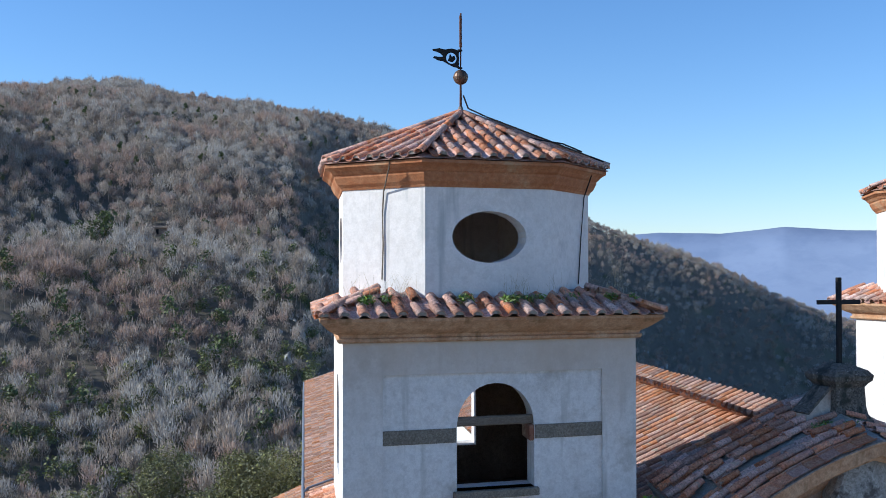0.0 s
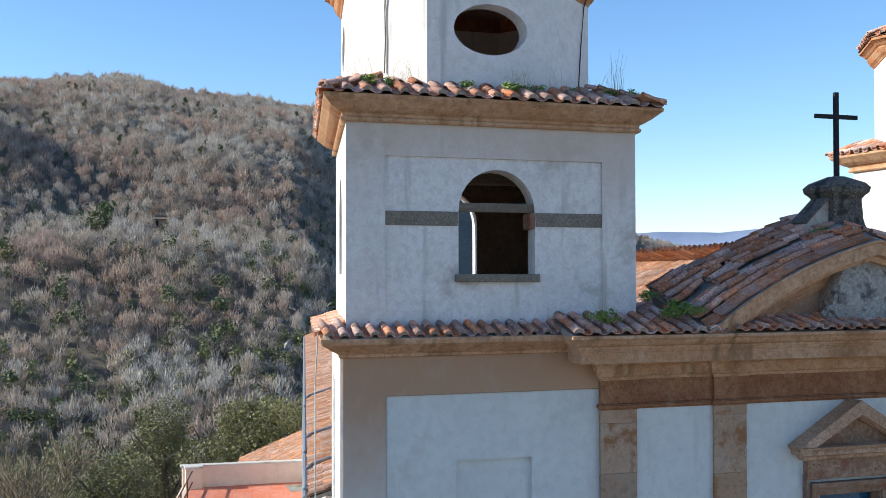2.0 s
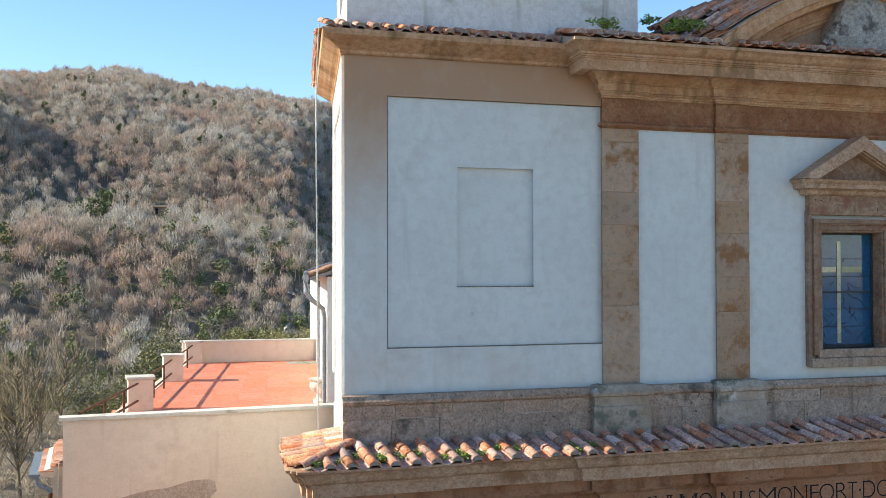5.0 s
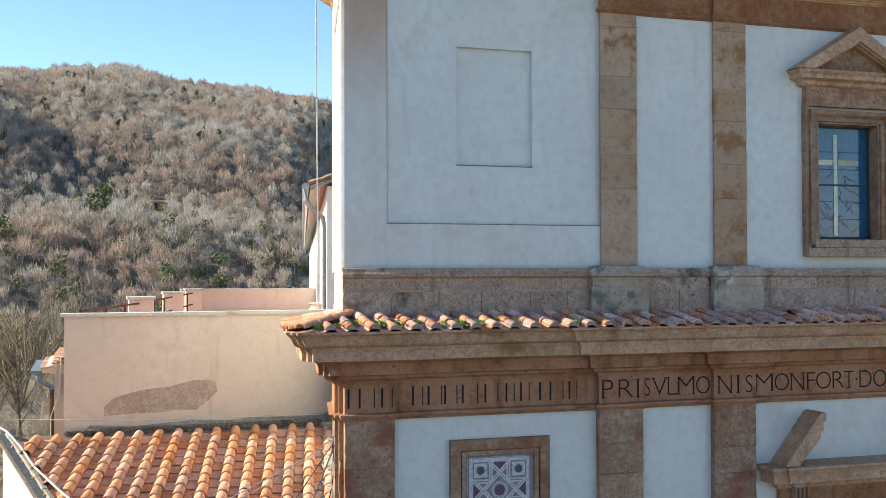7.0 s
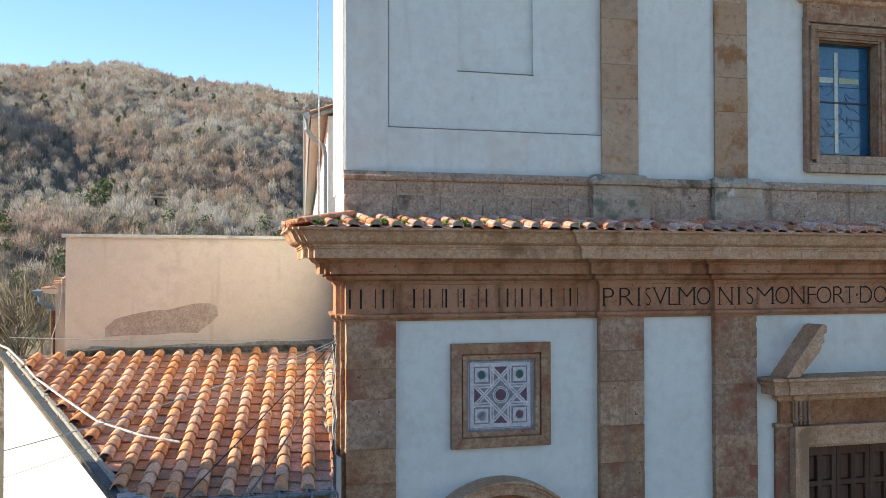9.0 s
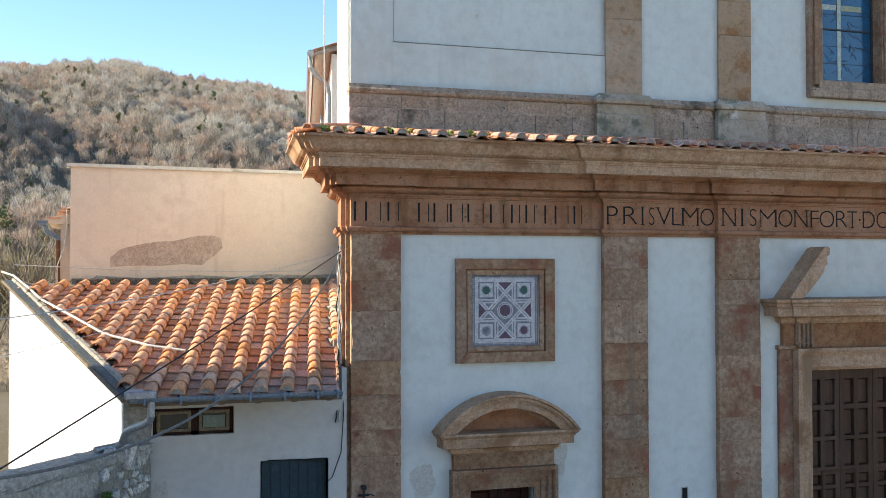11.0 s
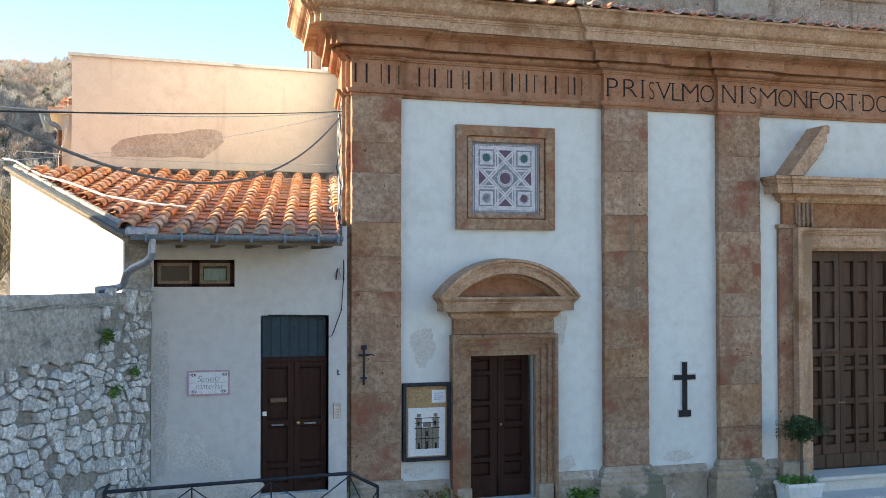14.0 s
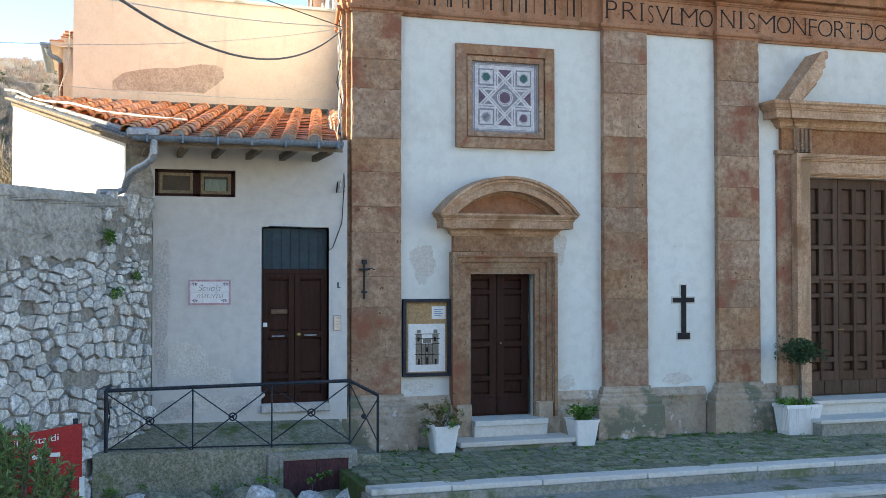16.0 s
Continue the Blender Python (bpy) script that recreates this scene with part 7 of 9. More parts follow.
part("lock_plate", boxes((1.62, 1.69, -0.27, -0.24, 1.9, 1.97), bevel=0.004), M["white_ink"], sd)
part("reveal", boxes((1.585, 1.6, -0.33, -0.1, 0.66, 3.51), (2.68, 2.695, -0.33, -0.1, 0.66, 3.51), (1.6, 2.68, -0.33, -0.1, 3.51, 3.525)), M["school_wall"], sd)

win = thing("window_2", (0.53, -0.25, 3.99), "low double casement window with old wooden frames", "window", kind="structure")
part("sash", boxes((-0.09, -0.03, -0.24, -0.16, 3.99, 4.42), (0.5, 0.62, -0.24, -0.16, 3.99, 4.42), (1.1, 1.165, -0.24, -0.16, 3.99, 4.42), (-0.09, 1.165, -0.24, -0.16, 3.99, 4.04), (-0.09, 1.165, -0.24, -0.16, 4.37, 4.42)), M["wood"], win)
for a, b in ((-0.02, 0.5), (0.62, 1.1)):
    fr = part("casement", boxes((a, a + 0.05, -0.27, -0.2, 4.04, 4.37), (b - 0.05, b, -0.27, -0.2, 4.04, 4.37), (a + 0.05, b - 0.05, -0.27, -0.2, 4.04, 4.09), (a + 0.05, b - 0.05, -0.27, -0.2, 4.32, 4.37), bevel=0.004), M["frame_wood"], win)
    part("pane", boxes((a + 0.05, b - 0.05, -0.23, -0.22, 4.09, 4.32)), M["pane_school"], fr)
part("curtain", boxes((0.69, 1.03, -0.236, -0.231, 4.09, 4.28)), M["curtain"], win, "pale green curtain")

sg = thing("school_sign", (0.76, -0.35, 2.27), "white majolica tile sign lettered Scuola materna", "sign")
part("tile_field", boxes((0.43, 1.09, -0.35, -0.33, 2.27, 2.67)), M["majolica"], sg)
part("border", boxes((0.43, 0.46, -0.354, -0.35, 2.27, 2.67), (1.06, 1.09, -0.354, -0.35, 2.27, 2.67), (0.46, 1.06, -0.354, -0.35, 2.27, 2.3), (0.46, 1.06, -0.354, -0.35, 2.64, 2.67)), M["pink_border"], sg)
part("tile_joint", boxes((0.46, 1.06, -0.3515, -0.35, 2.47, 2.475), (0.65, 0.655, -0.3515, -0.35, 2.3, 2.64), (0.86, 0.865, -0.3515, -0.35, 2.3, 2.64)), M["mortar"], sg)
for cx_, cz_ in ((0.51, 2.6), (1.0, 2.6), (0.52, 2.335), (0.98, 2.335)):
    for k, mk in enumerate(("blue_paint", "leaf_dark", "pink_border")):
        bl = bmesh.new()
        for i in range(4):
            a_ = i * 1.57 + k
            plate(bl, [oval(cx_ + 0.028 * math.cos(a_) + 0.012 * k, cz_ + 0.018 * math.sin(a_), 0.013, 0.008, 8)], front, -0.3522 - 0.0004 * k, -0.35)
        part("painted_corner", bl, M[mk], sg)
for t, a, b, z in (("Scuola", 0.58, 0.93, 2.49), ("materna", 0.56, 0.97, 2.375)):
    o = letters(t, a, b, z, 0.1, -0.352, M["script"], "sign_lettering", sg, 0.001, True, -0.0028)
    for v in o.data.vertices:
        v.co.x += (v.co.z - z) * 0.25
bell = thing("entry_intercom", (2.83, -0.36, 1.83), "grey metal door intercom on the wall", "intercom")
part("housing", boxes((2.77, 2.89, -0.36, -0.33, 1.83, 2.08), bevel=0.008), M["steel"], bell)
part("button", boxes(*[(2.8, 2.86, -0.364, -0.36, 1.88 + 0.04 * i, 1.9 + 0.04 * i) for i in range(3)], (2.8, 2.86, -0.363, -0.36, 2.02, 2.06)), M["zinc"], bell)
tagged(part("number_plate", boxes((2.83, 2.86, -0.336, -0.33, 2.53, 2.62), (2.845, 2.885, -0.336, -0.33, 2.53, 2.545)), M["script"]), "small dark painted wall mark beside the school door", "wall mark")

# places where plaster has come off or been mended
def blob(cx, cz, rx, rz, seed, n=40):
    return [(cx + rx * math.cos(a) * (1 + 0.45 * noise.noise((math.cos(a) * 1.6, math.sin(a) * 1.6, seed)) + 0.16 * noise.noise((math.cos(a) * 5, math.sin(a) * 5, seed))),
             cz + rz * math.sin(a) * (1 + 0.45 * noise.noise((math.cos(a) * 1.6, math.sin(a) * 1.6, seed)) + 0.16 * noise.noise((math.cos(a) * 5, math.sin(a) * 5, seed)))) for a in (2 * math.pi * i / n for i in range(n))]
for k, (cx, cz, rx, rz, mat) in enumerate(((0.03, 2.5, 0.13, 0.8, "grey_patch"), (0.0, 1.45, 0.1, 0.5, "grey_patch"), (0.75, 0.72, 0.35, 0.16, "lime_patch"), (0.25, 0.62, 0.3, 0.17, "grey_patch"), (1.25, 0.66, 0.2, 0.14, "grey_patch"),
                                            (0.45, 1.4, 0.3, 0.3, "lime_patch"), (0.9, 1.1, 0.25, 0.18, "lime_patch"), (1.5, 0.8, 0.12, 0.1, "lime_patch"))):
    part("worn_patch", plate(bmesh.new(), [blob(cx, cz, rx, rz, 3.3 * k + 1)], front, -0.3325 - 0.0004 * k, -0.32), M[mat], school_front, "patch of worn render")
for k, (cx, cz, rx, rz, mat) in enumerate(((4.42, 2.95, 0.22, 0.34, "lime_patch"), (4.35, 0.82, 0.25, 0.1, "lime_patch"), (6.95, 3.2, 0.16, 0.4, "lime_patch"), (7.1, 0.8, 0.2, 0.12, "lime_patch"), (9.35, 0.82, 0.3, 0.11, "lime_patch"))):
    part("worn_patch", plate(bmesh.new(), [blob(cx, cz, rx, rz, 2.7 * k + 50)], front, -0.003 - 0.0004 * k, 0.01), M[mat], wall_lower, "patch of worn lime plaster")

# ---------------------------------------------------------------- rubble wall
WA, WB = Vector((-0.14, -0.5)), Vector((-3.6, -4.85))
WD = (WB - WA).normalized()
WN = Vector((-WD.y, WD.x))
if WN.y > 0:
    WN = -WN
WL = (WB - WA).length
def on_wall(s, z, out):
    p = WA + WD * s + WN * out
    return Vector((p.x, p.y, z))
bm = bmesh.new()
plate(bm, [[(0, -1.2), (WL, -1.2), (WL, 3.88), (0, 3.88)]], lambda u, v, d: on_wall(u, v, d), 0.0, -0.55)
rw = structure("wall_rubble", bm, M["rubble_joint"], "old garden wall of pale limestone rubble and crumbling render", "wall")
bm = bmesh.new()
nseg, nh = 40, 14
def coat_s(i, j):
    s0 = 1.35 + 0.25 * noise.noise((j * 0.7, 2.2, 5)) - (1.3 if j > nh - 3 else 0)
    return s0 + (WL - s0) * i / nseg


grid = [[bm.verts.new(on_wall(coat_s(i, j), 2.95 + 0.97 * j / nh + (0.12 * noise.noise((i * 0.6, 3.3, 1)) if j == 0 else 0), 0.05 + 0.035 * noise.noise((i * 0.5, j * 0.6, 7)) - (0.05 if j == nh else 0))) for j in range(nh + 1)] for i in range(nseg + 1)]
for i in range(nseg):
    for j in range(nh):
        bm.faces.new((grid[i][j], grid[i + 1][j], grid[i + 1][j + 1], grid[i][j + 1]))
for i in range(nseg + 1):
    grid[i].append(bm.verts.new(on_wall(WL * i / nseg, 3.9 + 0.03 * noise.noise((i * 0.7, 0, 3)), -0.5)))
for i in range(nseg):
    bm.faces.new((grid[i][nh], grid[i + 1][nh], grid[i + 1][nh + 1], grid[i][nh + 1]))
part("render_coat", bm, M["rough_render"], rw, "rough grey render left on the wall's top")
def cell_of(k, seeds, squeeze, bound):
    """The cell of one seed among its neighbours, cut by half-planes; widths count less than heights."""
    c = seeds[k]
    poly = [(c[0] + bound * u, c[1] + bound * v) for u, v in ((-1.5, -1), (1.5, -1), (1.5, 1), (-1.5, 1))]
    d2 = ((seeds[:, 0] - c[0]) * squeeze) ** 2 + (seeds[:, 1] - c[1]) ** 2
    for j in np.argsort(d2)[1:15]:
        q = seeds[j]
        nx_, nz_ = (q[0] - c[0]) * squeeze ** 2, q[1] - c[1]
        lim = nx_ * (c[0] + q[0]) / 2 + nz_ * (c[1] + q[1]) / 2
        new_poly = []
        for (ax_, az_), (bx_, bz_) in zip(poly, poly[1:] + poly[:1]):
            da, db = nx_ * ax_ + nz_ * az_ - lim, nx_ * bx_ + nz_ * bz_ - lim
            if da <= 0:
                new_poly.append((ax_, az_))
            if da * db < 0:
                t_ = da / (da - db)
                new_poly.append((ax_ + (bx_ - ax_) * t_, az_ + (bz_ - az_) * t_))
        poly = new_poly
    return poly


rg = random.Random(61)
seeds = []
z = -0.95
while z < 3.75:
    h = rg.uniform(0.09, 0.16) if z > 2.4 else rg.uniform(0.11, 0.23)
    s = -0.2 + rg.uniform(0, 0.2)
    while s < 4.4:
        w = rg.uniform(0.09, 0.2) if s < 0.75 else rg.uniform(0.13, 0.42)
        seeds.append((s + w / 2, z + h / 2 + 0.06 * math.sin(s * 2.1 + z * 3) + rg.uniform(-0.035, 0.035)))
        s += w
    z += h
seeds = np.array(seeds)
rest_bm = bmesh.new()
count = 0
for k in range(len(seeds)):
    cs, cz_ = seeds[k]
    if cs < 0.08 or cs > 4.25 or cz_ < -0.85 or cz_ > (3.72 if cs < 1.25 + 0.2 * math.sin(cz_ * 9) else 3.02 + 0.12 * math.sin(cs * 2.2)) or rg.random() < 0.05:
        continue
    poly = cell_of(k, seeds, 0.72, 0.3)
    if len(poly) < 3:
        continue
    if cz_ > 2.9 and rg.random() < 0.3:
        continue
    # nick the long sides so that the outline is uneven
    pts = []
    for (ax_, az_), (bx_, bz_) in zip(poly, poly[1:] + poly[:1]):
        if math.hypot(bx_ - ax_, bz_ - az_) < 0.025:
            continue
        pts.append((ax_, az_))
        if math.hypot(bx_ - ax_, bz_ - az_) > 0.09:
            pts.append(((ax_ + bx_) / 2 + rg.uniform(-0.016, 0.016), (az_ + bz_) / 2 + rg.uniform(-0.016, 0.016)))
    if len(pts) < 3:
        continue
    mx_, mz_ = sum(p[0] for p in pts) / len(pts), sum(p[1] for p in pts) / len(pts)
    own = count < 290 and cs < 3.1 and cz_ > -0.3
    bm = bmesh.new() if own else rest_bm
    out = rg.uniform(0.025, 0.085)
    tx, tz_ = rg.uniform(-0.2, 0.2), rg.uniform(-0.3, 0.2)
    gap = rg.uniform(0.003, 0.017)
    size_ = max(0.05, min(math.hypot(p[0] - mx_, p[1] - mz_) for p in pts))
    rings = []
    for inset, o in ((gap, -0.06), (gap + 0.001, out * 0.75), (gap + 0.006, out)):
        f_ = max(0.35, 1 - inset / size_)
        rings.append([bm.verts.new(on_wall(mx_ + (p[0] - mx_) * f_, mz_ + (p[1] - mz_) * f_, o + ((p[0] - mx_) * tx + (p[1] - mz_) * tz_ + rg.uniform(-0.008, 0.008) if o > 0 else 0))) for p in pts])
    n = len(pts)
    for p, q in zip(rings, rings[1:]):
        for i in range(n):
            bm.faces.new((p[i], p[(i + 1) % n], q[(i + 1) % n], q[i]))
    c_ = bm.verts.new(on_wall(mx_ + rg.uniform(-0.02, 0.02), mz_ + rg.uniform(-0.015, 0.015), out + rg.uniform(0.0, 0.018)))
    for i in range(n):
        bm.faces.new((rings[-1][i], rings[-1][(i + 1) % n], c_))
    if own:
        part("rubble_stone", bm, M["rubble"], rw)
        count += 1
part("rubble_stones", rest_bm, M["rubble_rest"], rw)["kind"] = "stuff"

# ---------------------------------------------------------------- landing, railing, forecourt
landing = structure("landing", None or bmesh.new(), M["moss"], "mossy concrete landing before the school door", "landing")
bm = bmesh.new()
pts = [(-1.0, -1.72), (2.86, -1.32), (2.86, -0.3), (-0.1, -0.3)]
tz = [0.2, 0.07, 0.38, 0.42]
t = [bm.verts.new((x, y, z)) for (x, y), z in zip(pts, tz)]
b = [bm.verts.new((x, y, -1.3)) for x, y in pts]
bm.faces.new(t)
bm.faces.new(b[::-1])
for i in range(4):
    bm.faces.new((t[i], b[i], b[(i + 1) % 4], t[(i + 1) % 4]))
box(bm, 2.86, 3.32, -1.36, -0.15, -1.2, -0.06, bevel=0.03)
bm.to_mesh(landing.data)
bm.free()
part("edge_slab", boxes((1.5, 2.9, -1.52, -1.3, -0.85, 0.06), bevel=0.03), M["concrete"], landing, "stained concrete edge")
ht = thing("cellar_hatch", (2.24, -1.55, -0.65), "small dark red flaking double hatch in the landing wall", "hatch")
part("surround", boxes((1.68, 1.74, -1.56, -1.5, -0.7, 0.0), (2.74, 2.8, -1.56, -1.5, -0.7, 0.0), (1.74, 2.74, -1.56, -1.5, -0.06, 0.0), bevel=0.005), M["concrete"], ht)
for a, b in ((1.745, 2.235), (2.245, 2.735)):
    part("hatch_leaf", boxes((a, b, -1.545, -1.515, -0.7, -0.065), bevel=0.006), M["hatch"], ht)

rail = thing("landing_railing", (1.0, -1.5, 0.15), "dark blue-grey iron railing with crossed bars and rosettes", "railing")
ra, rb, rc = Vector((-0.82, -1.63, 0)), Vector((2.83, -1.27, 0)), Vector((3.3, -1.2, 0))
zt, zb = 1.09, 0.16
def rail_at(s):
    return ra.lerp(rb, s)
n = 3
posts = [0.0, 0.335, 0.66, 1.0]
part("handrail", tube(bmesh.new(), [ra + Vector((0, 0, zt)), rb + Vector((0, 0, zt)), rc + Vector((0, 0, 0.84))], 0.028, 8), M["iron"], rail)
part("bottom_rail", tube(bmesh.new(), [ra + Vector((0, 0, 0.25)), rb + Vector((0, 0, 0.12))], 0.012, 6), M["iron"], rail)
for k, s in enumerate(posts):
    p = rail_at(s)
    part("post", tube(bmesh.new(), [p + Vector((0, 0, 0.1)), p + Vector((0, 0, zt))], 0.03 if k == 0 else 0.012, 8), M["iron"], rail)
part("post", tube(bmesh.new(), [rc + Vector((0, 0, -0.1)), rc + Vector((0, 0, 0.84))], 0.022, 8), M["iron"], rail)
part("back_post", boxes((-0.75, -0.69, -1.15, -1.09, 0.15, 1.2), bevel=0.006), M["iron"], rail)
part("return_rail", tube(bmesh.new(), [ra + Vector((0, 0, zt)), (-0.72, -1.12, 1.17)], 0.026, 8), M["iron"], rail)
part("back_brace", tube(bmesh.new(), [ra + Vector((0, 0, 0.3)), (-0.72, -1.12, 1.05)], 0.014, 6), M["iron"], rail)
part("back_brace", tube(bmesh.new(), [ra + Vector((0, 0, 1.05)), (-0.72, -1.12, 0.4)], 0.014, 6), M["iron"], rail)
for s0, s1 in zip(posts, posts[1:]):
    p, q = rail_at(s0), rail_at(s1)
    part("cross_bar", tube(bmesh.new(), [p + Vector((0, 0, 0.22)), q + Vector((0, 0, zt - 0.04))], 0.01, 6), M["iron"], rail)
    part("cross_bar", tube(bmesh.new(), [p + Vector((0, 0, zt - 0.04)), q + Vector((0, 0, 0.16))], 0.01, 6), M["iron"], rail)
    c = (p + q) / 2 + Vector((0, 0, (zt + 0.16) / 2))
    bm = bmesh.new()
    tube(bm, [c + Vector((0.055 * math.cos(a * math.pi / 6), 0, 0.055 * math.sin(a * math.pi / 6))) for a in range(13)], 0.012, 6)
    ball(bm, c, 0.025, 8)
    part("rosette", bm, M["iron"], rail)
p, q = rb, rc
part("cross_bar", tube(bmesh.new(), [p + Vector((0, 0, 0.1)), q + Vector((0, 0, 0.78))], 0.01, 6), M["iron"], rail)
part("cross_bar", tube(bmesh.new(), [p + Vector((0, 0, zt - 0.05)), q + Vector((0, 0, 0.1))], 0.01, 6), M["iron"], rail)
part("rosette", ball(bmesh.new(), (p + q) / 2 + Vector((0, 0, 0.52)), 0.045, 8), M["iron"], rail)

court = structure("forecourt", plate(bmesh.new(), [[(2.6, -3.1), (25.5, -3.25), (25.5, 0.0), (2.95, 0.0), (2.95, -1.3), (2.6, -1.35)]], lambda u, v, d: (u, v, d), PZ - 0.4, PZ - 0.02), M["joint"], "small grey cobbles with moss and weeds before the church", "pavement")
cob = bmesh.new()
box(cob, -0.5, 0.5, -0.5, 0.5, -1, 0, bevel=0.08)
cobble = mesh_from(cob, "cobble", M["cobble"])
rg = random.Random(71)
near, rest = [], []
y = -0.04
row = 0
while y > -3.12:
    x = 2.7 + rg.uniform(0, 0.1)
    while x < 24.5:
        w = rg.uniform(0.19, 0.3)
        if not (x < 2.95 and y > -1.4):
            m = Matrix.Translation((x + w / 2, y - 0.085 + rg.uniform(-0.006, 0.006), PZ + 0.005 + rg.uniform(-0.006, 0.008))) @ Matrix.Rotation(rg.uniform(-0.06, 0.06), 4, "Z") @ Matrix.Diagonal((w - 0.022, 0.158, 0.05, 1))
            (near if (x < 5.6 and y < -0.8 or x < 4.2) and len(near) < 300 else rest).append(m)
        x += w
    y -= 0.178
    row += 1
for m in near:
    piece("cobble", cobble, court, m)
joined("cobbles", [(cobble, m) for m in rest], M["cobble_far"], court)["kind"] = "stuff"
kerb = thing("kerb_steps", (13, -3.5, PZ - 0.4), "long low steps edged with pale worn stone before the forecourt", "steps")
rg = random.Random(72)
for (yk, zk, x_start) in ((-3.1, PZ, 2.62), (-4.35, PZ - 0.19, 2.2)):
    x = x_start
    while x < 25.2:
        w = rg.uniform(1.1, 1.9)
        sl = -0.0065 * (x - 2.6)
        bm = bmesh.new()
        box(bm, x + 0.004, min(25.4, x + w) - 0.004, yk - 0.36 + sl + rg.uniform(-0.006, 0.006), yk + sl, zk - 0.07, zk + 0.012 + rg.uniform(-0.004, 0.004), bevel=0.012)
        part("kerb_stone", bm, M["white_stone"], kerb)
        x += w
    part("riser", boxes((x_start - 0.05, 25.4, yk - 0.42, yk, zk - 0.25, zk - 0.068)), M["concrete"], kerb)
part("tread", plate(bmesh.new(), [[(2.3, -4.55), (25.4, -4.65), (25.4, -3.4), (2.5, -3.4)]], lambda u, v, d: (u, v, d), PZ - 0.5, PZ - 0.19), M["concrete"], kerb)
road = structure("road", plate(bmesh.new(), [[(-30, -40), (40, -40), (40, -4.6), (2.2, -4.6), (2.4, -1.4), (-30, -1.0)]], lambda u, v, d: (u, v, d), -1.6, PZ - 0.56), M["asphalt"], "worn grey street surface below the forecourt", "road")

# rocks below the landing
rg = random.Random(73)
for k in range(13):
    r = bmesh.new()
    bmesh.ops.create_icosphere(r, subdivisions=2, radius=1)
    c = Vector((-1.0 + k * 0.3 + rg.uniform(-0.1, 0.1), -1.95 + rg.uniform(-0.2, 0.15), -0.62 + rg.uniform(-0.1, 0.08)))
    sc_ = Vector((rg.uniform(0.2, 0.36), rg.uniform(0.2, 0.3), rg.uniform(0.16, 0.3)))
    for v in r.verts:
        nn = 1 + 0.35 * noise.noise(v.co * 1.6 + Vector((k * 3, 0, 0)))
        v.co = Vector((v.co.x * sc_.x, v.co.y * sc_.y, v.co.z * sc_.z)) * nn + c
    tagged(part("boulder", r, M["rubble"] if k % 2 == 0 else M["moss"]), "mossy grey limestone boulder below the landing", "boulder", "boulders")

# red sign and oleander
rs = thing("red_sign", (-1.6, -4.0, 0.2), "red enamel sign with white lettering behind an oleander", "sign")
part("panel", plate(bmesh.new(), [[(-2.35, 0.06), (-1.13, 0.05), (-1.13, 0.95), (-2.35, 0.76)]], front, -4.0, -3.97), M["red_sign"], rs)
lt = letters("Collegiata di", -2.08, -1.4, 0.66, 0.085, -4.002, M["white_ink"], "sign_lettering", rs, 0.001)
for v in lt.data.vertices:
    v.co.z += (v.co.x + 2.08) * 0.145
for q in ((-2.05, -1.75, 0.5, 0.55), (-1.7, -1.55, 0.54, 0.59), (-1.5, -1.38, 0.56, 0.61)):
    part("text_bar", boxes((q[0], q[1], -4.004, -4.0, q[2], q[3])), M["white_ink"], rs)
for x in (-2.3, -1.24):
    part("post", boxes((x, x + 0.06, -3.96, -3.9, -0.8, 1.0)), M["iron"], rs)
part("foot_plate", boxes((-1.16, -1.1, -4.02, -3.96, 0.0, 0.3)), M["white_ink"], rs)
ol = thing("oleander_bush", (-1.75, -5.3, -0.77), "bushy oleander with narrow grey-green leaves and a few red buds", "shrub")
bm = bmesh.new()
rg = random.Random(74)
tips = []
for k in range(64):
    a = rg.uniform(0, 6.28)
    r_ = rg.uniform(0.1, 0.85)
    tip = Vector((-1.82 + r_ * math.cos(a), -5.3 + 0.55 * r_ * math.sin(a), 1.2 - 0.75 * r_ * r_ - rg.uniform(0, 0.5) - 0.25 * max(0, r_ * math.cos(a))))
    base = Vector((-1.82 + 0.12 * math.cos(a), -5.3 + 0.12 * math.sin(a), -0.78))
    mid = base.lerp(tip, 0.55) + Vector((0, 0, 0.12))
    tube(bm, [base, mid, tip], [0.016, 0.011, 0.004], 5)
    tips.append((mid, tip))
part("stem", bm, M["bark"], ol)
bm = bmesh.new()
buds = bmesh.new()
for mid, tip in tips:
    ax_ = (tip - mid)
    for i in range(58):
        t_ = rg.random() ** 0.6
        p_ = mid + ax_ * t_
        d_ = Vector((rg.gauss(0, 1), rg.gauss(0, 1), rg.gauss(0.5, 0.7))).normalized()
        d_ = (d_ + ax_.normalized() * 0.7).normalized()
        ln = rg.uniform(0.09, 0.15)
        sd_ = d_.cross(Vector((rg.gauss(0, 1), rg.gauss(0, 1), rg.gauss(0, 1)))).normalized() * ln * 0.1
        m_ = p_ + d_ * ln * 0.5
        e_ = p_ + d_ * ln + Vector((0, 0, -0.02))
        v_ = [bm.verts.new(q_) for q_ in (p_, m_ + sd_, e_, m_ - sd_)]
        bm.faces.new(v_)
    if rg.random() < 0.3:
        leaf_cloud(buds, rg, 14, tip, (0.035, 0.035, 0.03), 0.016, 1.0, 0.1)
part("foliage", bm, M["oleander"], ol)
part("bud", buds, M["red_sign"], ol, "small red buds")
